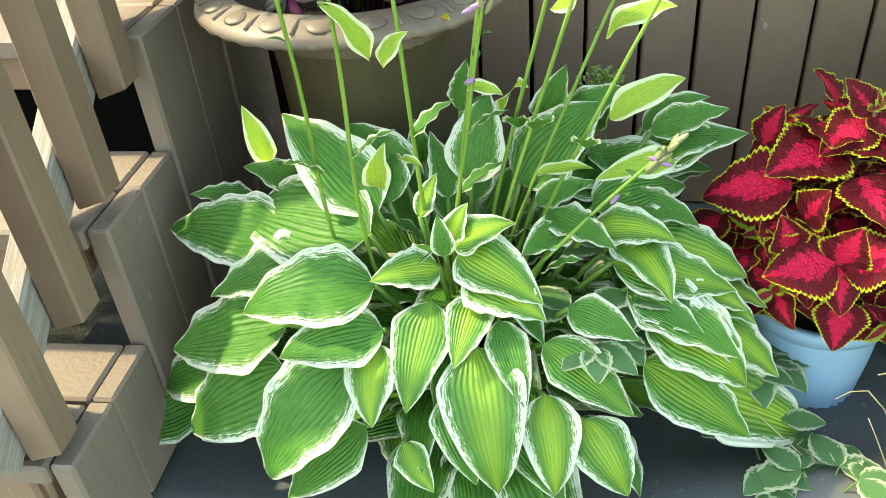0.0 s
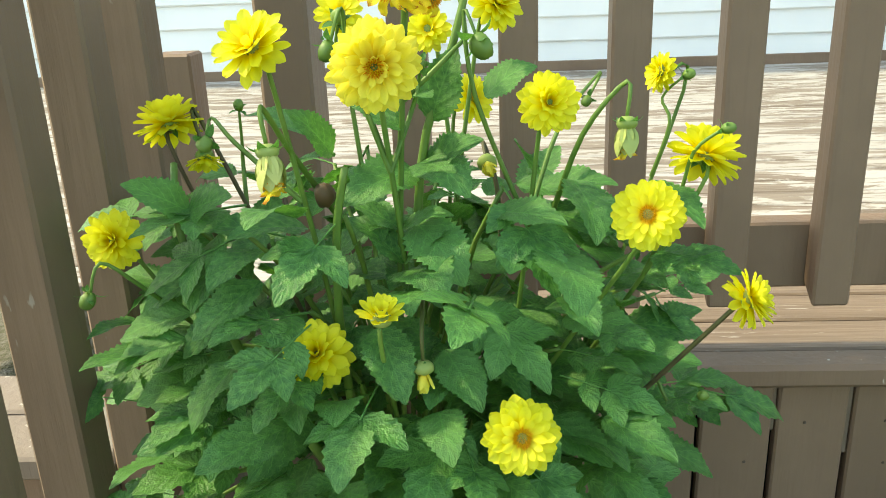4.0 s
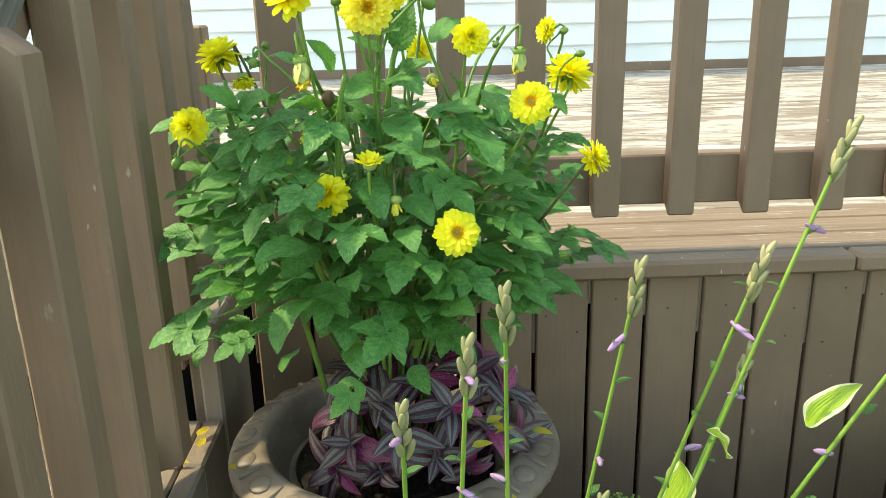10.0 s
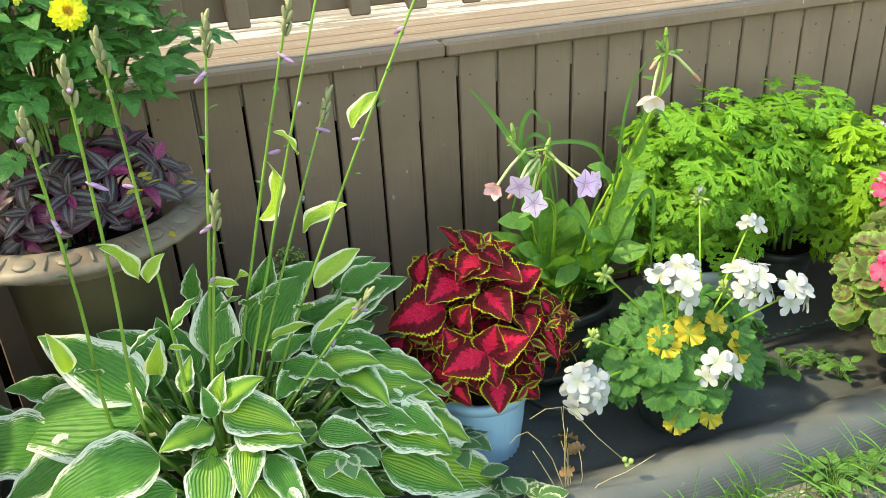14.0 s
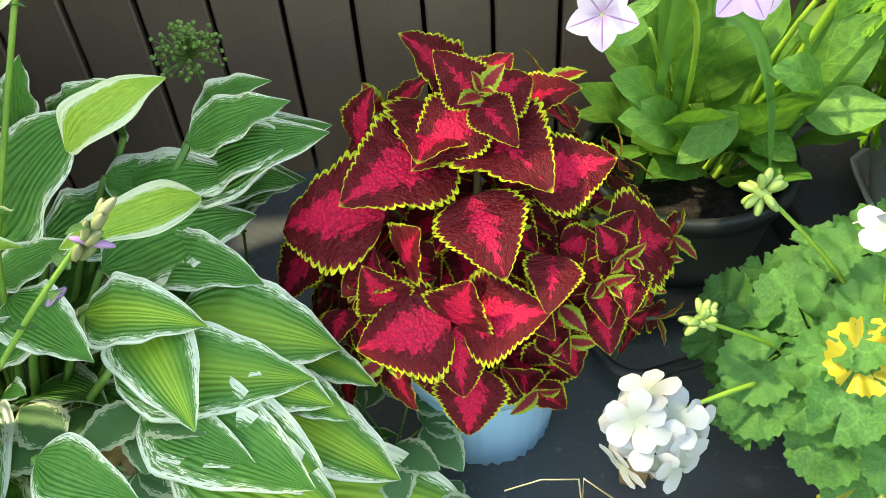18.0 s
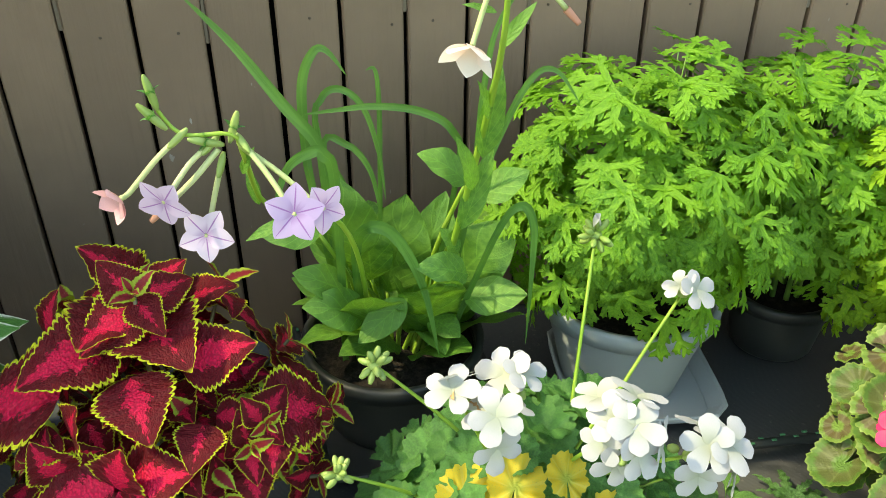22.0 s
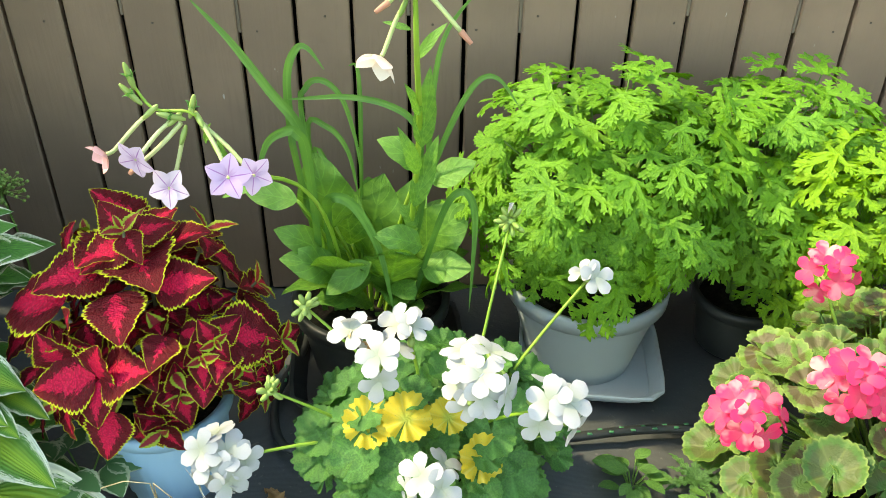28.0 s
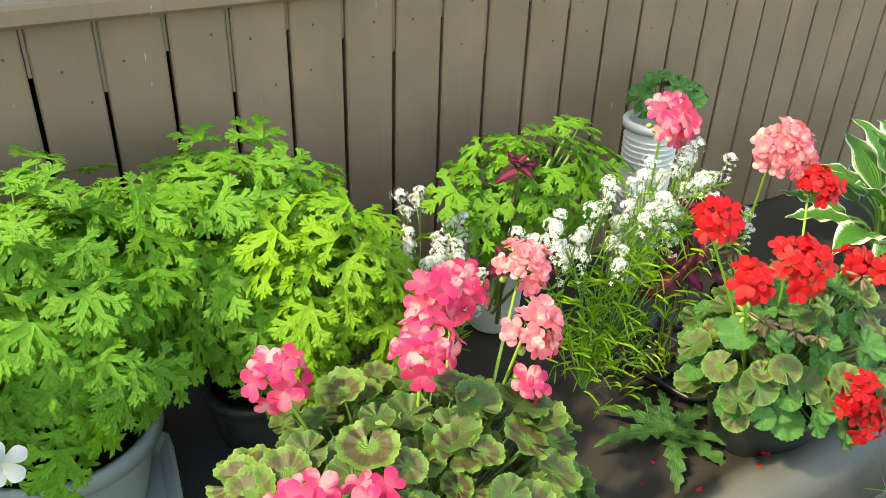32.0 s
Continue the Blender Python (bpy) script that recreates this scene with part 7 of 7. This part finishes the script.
KB = Vector((0.825, -0.650, 0.0))
pot("black_pot", KB, 0.10, 0.08, 0.12, m_blackpot, "black plastic pot hidden under leaves")
pink_ger = thing("pink_geranium", KB + Vector((0, 0, 0.10)), "salmon pink geranium with brown-zoned round leaves", "geranium")
geranium_bush(pink_ger, (0.825, -0.655, 0.180), (0.245, 0.185, 0.200), 210, ZONAL, 0.036)
for at, nrm, r, n, sz in (((0.567, -0.735, 0.330), (-0.3, -0.6, 0.7), 0.036, 14, 0.021), ((0.682, -0.722, 0.366), (-0.1, -0.6, 0.8), 0.036, 15, 0.021), ((0.749, -0.738, 0.349), (0.1, -0.7, 0.7), 0.032, 10, 0.021), ((0.717, -0.565, 0.405), (-0.1, -0.5, 0.8), 0.034, 12, 0.020), ((0.869, -0.625, 0.432), (-0.1, -0.5, 0.8), 0.036, 13, 0.021), ((0.985, -0.505, 0.404), (0, -0.5, 0.8), 0.034, 11, 0.021), ((0.915, -0.56, 0.445), (0, -0.5, 0.8), 0.030, 8, 0.022), ((0.800, -0.83, 0.285), (0.1, -0.8, 0.6), 0.034, 11, 0.021), ((0.66, -0.83, 0.24), (0.0, -0.8, 0.5), 0.030, 8, 0.021), ((0.995, -0.650, 0.350), (0.4, -0.7, 0.4), 0.022, 5, 0.021)):
    geranium_head(pink_ger, at, nrm, r, "pink", round(n * 0.75), (0.825 + (at[0] - 0.825) * 0.35, -0.64, 0.18), sz * 1.14)
for at, nrm, r, n in (((1.077, -0.525, 0.422), (0, -0.5, 0.85), 0.036, 12), ((1.007, -0.640, 0.420), (0.2, -0.6, 0.7), 0.034, 11)):
    geranium_head(pink_ger, at, nrm, r, "softpink", n, (0.95, -0.62, 0.2), 0.021)
bud_cluster(pink_ger, (0.90, -0.72, 0.27), (0.86, -0.66, 0.18), 0.015)

RB = Vector((1.545, -0.625, 0.0))
pot("black_pot", RB, 0.10, 0.08, 0.11, m_blackpot, "black plastic pot hidden under leaves")
red_ger = thing("red_geranium", RB + Vector((0, 0, 0.09)), "scarlet geranium with green zoned leaves", "geranium")
geranium_bush(red_ger, (1.535, -0.650, 0.185), (0.185, 0.150, 0.150), 140, ROUND + ZONAL[:2], 0.030)
for at, nrm, r, n in (((1.342, -0.60, 0.463), (-0.1, -0.5, 0.8), 0.032, 15), ((1.310, -0.70, 0.429), (-0.2, -0.7, 0.7), 0.026, 9), ((1.438, -0.68, 0.406), (0, -0.6, 0.8), 0.044, 22), ((1.641, -0.55, 0.425), (0.2, -0.5, 0.8), 0.034, 15), ((1.500, -0.78, 0.225), (-0.1, -0.8, 0.5), 0.036, 15), ((1.530, -0.79, 0.175), (0.2, -0.8, 0.4), 0.034, 13), ((1.612, -0.66, 0.350), (0.1, -0.6, 0.8), 0.024, 8), ((1.640, -0.70, 0.345), (0.2, -0.6, 0.7), 0.030, 10)):
    geranium_head(red_ger, at, nrm, r, "red", n, (1.53 + (at[0] - 1.53) * 0.3, -0.63, 0.15), 0.0205)
for p in ((1.38, -0.66, 0.33), (1.40, -0.58, 0.40), (1.50, -0.70, 0.33)):
    bud_cluster(red_ger, p, (1.52, -0.63, 0.15), 0.014)

SPENT = BUD.copy()
SPENT.name = "spent_bud"
SPENT.materials[0] = m_spent
for p in ((1.36, -0.70, 0.35), (1.41, -0.72, 0.33), (1.57, -0.70, 0.36), (1.60, -0.73, 0.28), (1.40, -0.60, 0.40), (1.47, -0.72, 0.30)):
    c = Vector(p) - red_ger.location
    part("flower_stalk", tube("flower_stalk", [(c.x * 0.4, c.y * 0.4, 0.05), c * 0.7 + Vector((0, 0, 0.03)), c], 0.0022, 0.0016, m_stem_red, 5, 3), red_ger)
    for i in range(9):
        d = polar(i * 137.5, rnd.uniform(-70, 20))
        part("spent_bud", SPENT, red_ger, facing(c + d * 0.014, d, 0, 1) @ Matrix.Diagonal((0.0035, 0.0035, 0.009, 1)))

# ---------- back corner: alyssum, small coleus, pots ----------
tall_pot = pot("white_pot", (1.690, -0.13, 0.0), 0.055, 0.047, 0.385, m_whitepot, "tall ribbed white plastic pot near the skirting", lip=0.010, soil=0.9)
for i in range(22):
    z = 0.10 + 0.0118 * i
    r = 0.047 + 0.008 * z / 0.385
    part("ridge", lathe("ridge", [(r - 0.003, z - 0.003), (r + 0.0016, z - 0.0008), (r + 0.0016, z + 0.0008), (r - 0.003, z + 0.003)], m_whitepot, 32), tall_pot)
soft_ger = thing("soft_pink_geranium", (1.690, -0.135, 0.35), "soft pink geranium in the white pot", "geranium")
geranium_bush(soft_ger, (1.735, -0.12, 0.415), (0.085, 0.06, 0.055), 18, ROUND, 0.027)
for at, nrm, r, n, c in (((1.465, -0.380, 0.510), (0, -0.7, 0.6), 0.040, 17, "pink"), ((1.633, -0.475, 0.463), (-0.1, -0.6, 0.7), 0.050, 26, "softpink")):
    geranium_head(soft_ger, at, nrm, r, c, n, (at[0] + 0.04, at[1] + 0.06, 0.22), 0.023)
back_pel = cut_pelargonium(Vector((1.26, -0.18, 0.10)), (1.315, -0.225, 0.360), (0.165, 0.10, 0.115), 62, "small cut-leaved pelargonium near the skirting")
pot("white_pot", (1.325, -0.125, 0.0), 0.062, 0.052, 0.200, m_whitepot, "low white plastic pot under foliage")
small_coleus = thing("small_coleus", (1.235, -0.26, 0.12), "young dark coleus with magenta hearts", "coleus")
for at, nrm, s in (((1.235, -0.285, 0.430), (-0.2, -0.3, 0.9), 0.050), ((1.19, -0.33, 0.29), (-0.3, -0.7, 0.6), 0.05), ((1.27, -0.33, 0.26), (0.3, -0.7, 0.6), 0.05)):
    rosette(small_coleus, at, nrm, s, 3, 30, False)
DARK = [blade("leaf", m_coleus_dark, 0.72, broad, 22, 6, 0.15, b, 0.02, 3, 1, 0.05, seed=i) for i, b in enumerate((0.4, 0.8))]
dark_coleus = thing("dark_coleus", (1.50, -0.43, 0.0), "dark maroon coleus behind the scarlet flowers", "coleus")
for at, nrm, s in (((1.50, -0.46, 0.36), (0, -0.6, 0.8), 0.09), ((1.56, -0.44, 0.30), (0.4, -0.6, 0.7), 0.085), ((1.45, -0.47, 0.28), (-0.4, -0.7, 0.6), 0.08), ((1.53, -0.50, 0.25), (0, -0.8, 0.5), 0.08)):
    rosette(dark_coleus, at, nrm, s, 3, 50, False)

for ob in list(small_coleus.children) + list(dark_coleus.children):
    if ob.name.startswith("leaf"):
        ob.data = DARK[len(ob.name) % 2]
_fl = bmesh.new()
for i in range(4):
    a = math.pi / 2 * i
    vs = [_fl.verts.new(v) for v in ((0, 0, 0), (0.7 * math.cos(a - 0.5), 0.7 * math.sin(a - 0.5), 0.15), (math.cos(a), math.sin(a), 0.1), (0.7 * math.cos(a + 0.5), 0.7 * math.sin(a + 0.5), 0.15))]
    _fl.faces.new(vs)
TINY = from_bm("tiny_flower", _fl, m_alyssum)


def alyssum(base, tips, label):
    """Thin branching stems tipped with domes of tiny white flowers."""
    plant = thing("sweet_alyssum", base, label, "flowering plant", "sweet alyssum")
    b = Vector(base)
    green = []
    for t in tips:
        top = Vector(t) - b
        mid = top * 0.5 + Vector((rnd.uniform(-0.03, 0.03), rnd.uniform(-0.03, 0.03), 0.01))
        part("stem", tube("stem", [(0, 0, 0), mid, top], 0.0016, 0.001, m_stem, 4, 4), plant)
        for sub_top in (top, top + Vector((rnd.uniform(-0.028, 0.028), rnd.uniform(-0.02, 0.02), rnd.uniform(-0.035, -0.008)))):
            dots = []
            r = rnd.uniform(0.009, 0.016)
            for i in range(44):
                d = polar(i * 137.5, rnd.uniform(-25, 90))
                low = rnd.uniform(0.0, 0.035) if i % 4 == 0 else 0.0
                e = r * rnd.uniform(0.55, 1.15)
                dots.append((TINY, facing(sub_top + Vector((d.x * e, d.y * e, d.z * e * 0.8 - low)), d, rnd.uniform(0, 2), 0.0040)))
            part("flower_dome", joined("flower_dome", dots, m_alyssum), plant, label="dome of tiny white flowers")
            if sub_top is not top:
                part("stem", tube("stem", [mid.lerp(top, 0.5), sub_top], 0.0012, 0.0008, m_stem, 4, 2), plant)
        for i in range(16):
            q = mid.lerp(top, rnd.uniform(-0.7, 0.85))
            d = polar(rnd.uniform(0, 360), rnd.uniform(0, 60), rnd.uniform(0.015, 0.04))
            green.append((grass_blade((q, q + d * 0.6, q + d), 0.004), Matrix()))
    tagged(part("fine_leaves", joined("fine_leaves", green, m_lime_leaf), plant), kind="stuff")


alyssum((1.09, -0.30, 0.08), [(1.053, -0.218, 0.395), (1.095, -0.212, 0.390)] + [(1.06 + 0.09 * math.sin(i * 2.4), -0.29 + 0.05 * math.cos(i * 1.7), 0.30 + 0.075 * math.sin(i * 3.1)) for i in range(26)], "white sweet alyssum spilling beside the pelargonium")
alyssum((1.30, -0.44, 0.06), [(1.22 + 0.018 * i + 0.02 * math.sin(i * 5), -0.43 + 0.04 * math.sin(i * 2.9), 0.37 + 0.0045 * i + 0.045 * math.sin(i * 1.9)) for i in range(16)] + [(1.14 + 0.02 * i, -0.42 + 0.03 * math.sin(i * 3.3), 0.39 + 0.015 * math.cos(i * 2)) for i in range(5)] + [(1.55, -0.42, 0.366), (1.66, -0.42, 0.31)] + [(1.36 + 0.022 * i + 0.015 * math.sin(i * 4), -0.40 + 0.05 * math.sin(i * 2.2), 0.36 + 0.010 * i + 0.03 * math.sin(i * 2.7)) for i in range(10)], "leggy white sweet alyssum with thin green stems")
trailing = thing("alyssum_foliage", (1.33, -0.44, 0.05), "fine trailing green stems under the alyssum", "foliage")
_bits = []
for i in range(520):
    u = rnd.random()
    p = Vector((rnd.uniform(-0.07, 0.08) + 0.12 * u, rnd.uniform(-0.08, 0.06), 0.02 + 0.33 * u + rnd.uniform(-0.03, 0.02)))
    d = polar(rnd.uniform(0, 360), rnd.uniform(-50, 60), rnd.uniform(0.02, 0.055))
    _bits.append((grass_blade((p, p + d * 0.6 + Vector((0, 0, 0.006)), p + d), 0.0035), Matrix()))
tagged(part("fine_leaves", joined("fine_leaves", _bits, m_lime_leaf), trailing), kind="stuff")

H2 = Vector((2.30, -0.38, -0.005))
hosta_two = thing("variegated_hosta", H2, "smaller green and cream hosta beside the skirting", "hosta")
rnd = random.Random(3)
for count, reach, height, size, el, turn in ((12, 0.12, 0.11, 0.16, 14, 0), (11, 0.09, 0.17, 0.17, 34, 14), (7, 0.05, 0.22, 0.18, 54, 4)):
    for i in range(count):
        az = 360 * i / count + turn
        hosta_leaf(hosta_two, az, reach, height * rnd.uniform(0.9, 1.1), size * rnd.uniform(0.9, 1.1), el + rnd.uniform(-8, 8), rnd.randrange(6))

# ---------- small things on the fabric ----------
square_tray("nursery_tray", (1.575, -0.415, 0.002), 0.22, 0.025, m_blackpot, "black plastic nursery tray with square cells", 10, 5)
WL = [blade("leaf", m_weed, 0.34, lambda t: strap(t) * (0.45 + 0.55 * ((t * 6) % 1.0)), 30, 4, 0.15, 0.7, 0.02, 4, seed=i) for i in range(2)]
for base, n, s, lab in (((1.413, -0.555, 0.0), 8, 0.145, "dandelion with jagged green leaves"), ((0.63, -0.54, 0.0), 12, 0.060, "young weeds in the fabric")):
    w = thing("weed", base, lab, "weed")
    for i in range(n):
        part("leaf", WL[i % 2], w, aim((0, 0, 0.004), 360 * i / n + rnd.uniform(-15, 15), rnd.uniform(4, 24), 0, s * rnd.uniform(0.7, 1.1)))
FALL = blade("fallen_petal", m_red, 0.8, spoon, 4, 3, 0.2, 0.3)
for i in range(16):
    p = Vector((rnd.uniform(1.15, 1.5), rnd.uniform(-0.74, -0.45), 0.0))
    p.z = 0.055 if p.y < -0.68 else 0.004
    tagged(new("fallen_petal", FALL), "small fallen scarlet petal on the fabric", "fallen petal", "fallen petals").matrix_world = aim(p, rnd.uniform(0, 360), 3, 0, rnd.uniform(0.008, 0.013))
hose = thing("soaker_hose", (0, 0, 0), "black and green ribbed soaker hose on the fabric", "hose")
part("hose", tube("hose", [(-0.02, -0.02, 0.010), (0.0, -0.20, 0.012), (-0.035, -0.36, 0.012), (0.0, -0.47, 0.012), (0.12, -0.46, 0.012), (0.40, -0.46, 0.012), (0.62, -0.44, 0.012), (0.95, -0.47, 0.010)], 0.008, 0.008, m_blackpot, 8, 8), hose)
_tuft = []
TUFTS = ((0.205, -0.822), (0.385, -0.826), (0.62, -0.85), (0.05, -0.84), (0.95, -0.83), (1.30, -0.84))
for i in range(560):
    if i % 2:
        x, y = TUFTS[rnd.randrange(6)]
        p = Vector((x + rnd.gauss(0, 0.022), min(-0.812, y + rnd.gauss(0, 0.014)), -0.04))
    else:
        p = Vector((rnd.uniform(-0.2, 2.6), -0.82 - abs(rnd.gauss(0, 0.10)), -0.04))
    d = Vector((rnd.uniform(-0.05, 0.05), rnd.uniform(-0.05, 0.05), rnd.uniform(0.03, 0.11)))
    _tuft.append((grass_blade((p, p + d * 0.6, p + d + Vector((d.x, d.y, -0.005))), 0.003), Matrix()))
tagged(new("verge_grass", joined("verge_grass", _tuft, m_grass)), "thin grass along the bed edge", "grass", kind="stuff")

straw = thing("dry_grass", (-0.10, -0.725, 0.0), "thin bent dry straw stalks at the bed edge", "dry grass")
for pts in (((0.0, 0.0, 0.0), (-0.006, 0.0, 0.10), (-0.012, 0.005, 0.222), (-0.070, 0.005, 0.215)), ((0.002, 0.0, 0.0), (0.0, 0.0, 0.12), (-0.008, 0.005, 0.222), (0.05, -0.01, 0.15), (0.105, -0.025, 0.085)),
            ((0.005, 0.0, 0.0), (-0.03, 0.0, 0.12), (-0.075, 0.005, 0.19), (-0.11, 0.0, 0.18)), ((-0.005, 0.0, 0.0), (-0.03, 0.0, 0.07), (-0.065, 0.005, 0.145)), ((0.01, 0.0, 0.0), (0.004, 0.0, 0.08), (-0.014, 0.0, 0.155)),
            ((0.03, -0.01, 0.0), (0.05, -0.02, 0.05), (0.10, -0.03, 0.07), (0.155, -0.035, 0.095)), ((-0.08, 0.03, 0.0), (-0.12, 0.03, 0.05), (-0.19, 0.04, 0.12)), ((-0.07, 0.025, 0.0), (-0.11, 0.03, 0.03), (-0.17, 0.03, 0.025)),
            ((0.015, 0.0, 0.0), (0.03, 0.0, 0.06), (0.022, 0.0, 0.12)), ((0.012, 0.005, 0.0), (0.0, 0.01, 0.09), (0.004, 0.01, 0.17))):
    part("stalk", tube("stalk", pts, 0.0012, 0.0007, m_straw, 4, 2), straw)
for q in ((0.105, -0.025, 0.082), (0.100, -0.024, 0.094), (0.110, -0.028, 0.090)):
    part("seed_head", BUD, straw, facing(q, (0.2, -0.2, 0.8), 0, 0.006), "dry seed head")
# low weeds on the gravel and at the fabric's edge
CLOVER = blade("leaf", m_weed_light, 0.72, lambda t: ovate(t, 0.48), 10, 4, 0.15, 0.4)
for base, n, spread, s in (((0.395, -0.845, -0.04), 26, 0.040, 0.030), ((0.480, -0.840, -0.04), 22, 0.040, 0.028), ((0.530, -0.545, 0.0), 16, 0.030, 0.038), ((0.630, -0.610, 0.0), 10, 0.022, 0.032), ((0.84, -0.86, -0.04), 18, 0.04, 0.026)):
    w = thing("weed", base, "low light green weed with small oval leaves", "weed", "low weeds")
    for i in range(n):
        d = polar(i * 137.5, 0, spread * math.sqrt((i + 0.5) / n))
        q = d + Vector((0, 0, rnd.uniform(0.012, 0.045)))
        part("leaf", CLOVER, w, aim(q, i * 137.5 + rnd.uniform(-40, 40), rnd.uniform(-10, 30), rnd.uniform(-15, 15), s * rnd.uniform(0.7, 1.15)))
        part("stem", tube("stem", [d * 0.3, d * 0.7 + Vector((0, 0, q.z * 0.6)), q], 0.0012, 0.0009, m_stem, 4, 2), w)
# green flecks on the hose
_dash = []
for i in range(46):
    _dash.append((box("fleck", 0.008, 0.004, 0.003, m_stitch, 0.0006), pose(0.12 + 0.018 * i, -0.46 + 0.0035 * (1 if i % 2 else -1) + 0.02 * math.sin(max(0, i - 16) / 30 * 3.14), 0.0185)))
for i in range(18):
    _dash.append((box("fleck", 0.004, 0.008, 0.003, m_stitch, 0.0006), pose(-0.012 + 0.012 * math.sin(i * 0.35) + 0.0035 * (1 if i % 2 else -1), -0.03 - 0.018 * i, 0.0185)))
tagged(part("green_fleck", joined("green_fleck", _dash, m_stitch), hose, label="rows of small green flecks"), kind="stuff")

for p, a in (((-0.035, -0.605, 0.004), 20), ((0.005, -0.575, 0.004), 130), ((-0.055, -0.635, 0.006), 250)):
    tagged(new("withered_leaf", _dead), "crumpled brown withered leaf on the fabric", "fallen leaf", "withered leaves").matrix_world = aim(p, a, 6, 0, 0.06)
_st = bmesh.new()
bmesh.ops.create_icosphere(_st, subdivisions=1, radius=1)
for v in _st.verts:
    v.co *= 1 + 0.25 * noise.noise(v.co * 1.7)
_st = from_bm("stone", _st, m_gravel, True)
_bits = []
for i in range(1500):
    r = rnd.uniform(0.003, 0.0085)
    _bits.append((_st, pose(rnd.uniform(-0.7, 2.4), -0.825 - 0.5 * rnd.random() ** 1.6, -0.040 + r * 0.2, 0, 0, rnd.uniform(0, 360)) @ Matrix.Diagonal((r, r * 0.8, r * 0.6, 1))))
tagged(new("gravel", joined("gravel", _bits, m_gravel)), "pale mixed gravel beyond the bed edge", "gravel", kind="stuff")

# ---------- boards of walls and floors ----------
_skirt_boards = [box("skirt_board", PITCH - 0.007 + d, 0.02, SKIRT_TOP + 0.012, m_brown, 0.003) for d in (0, 0.0012, -0.001)]
for i, x in BOARDS:
    lean = 0.0012 * math.sin(i * 12.9)
    part("skirt_board", _skirt_boards[i % 3], skirt, pose(x + PITCH / 2, 0.010 + lean, SKIRT_TOP / 2 - 0.006, 0, 0, 0))
_nail = from_bm("nail", box_bm(0.0042, 0.0022, 0.0040, bevel=0.001), m_nailhead)
_fill = [box("paint_filler", 0.0062, 0.006, h, m_filler, 0.001) for h in (0.05, 0.075, 0.11, 0.06, 0.14)]
rnd = random.Random(90)
for ob in [o for o in skirt.children if o.name.startswith("skirt_board")]:
    for z in (0.612, 0.545):
        if rnd.random() < 0.2:
            continue
        part("nail", _nail, ob, pose(rnd.uniform(-0.028, 0.028), -0.0101, z + rnd.uniform(-0.02, 0.02) - SKIRT_TOP / 2 + 0.006))
for i, x in BOARDS:
    f = _fill[i % 5]
    h = (0.05, 0.075, 0.11, 0.06, 0.14)[i % 5]
    part("paint_filler", f, skirt, pose(x, 0.0085, SKIRT_TOP - h / 2))
for x in (1.69, 1.79):
    for j in range(9):
        me = box("paint_scuff", 0.004 + 0.003 * (j % 3), 0.0012, 0.003 + 0.002 * (j % 2), m_whitepot, 0.0005)
        part("paint_scuff", me, skirt, pose(x + rnd.uniform(-0.014, 0.014), -0.0006, 0.637 + rnd.uniform(-0.009, 0.009), 0, rnd.uniform(-40, 40), 0))
_ledge = box("ledge_board", RIGHT - LEFT, 0.086, 0.03, m_ledge, 0.003)
for y in ledge_boards:
    part("ledge_board", _ledge, deck, pose((LEFT + RIGHT) / 2, y + 0.043, DECK - 0.015))
_plank = box("deck_board", 7.4, 0.092, 0.03, m_deck, 0.003)
for i, y in enumerate(deck_boards):
    part("deck_board", _plank, deck, pose(0.7, y + 0.046, DECK - 0.016 + 0.001 * math.sin(i * 7.1)))
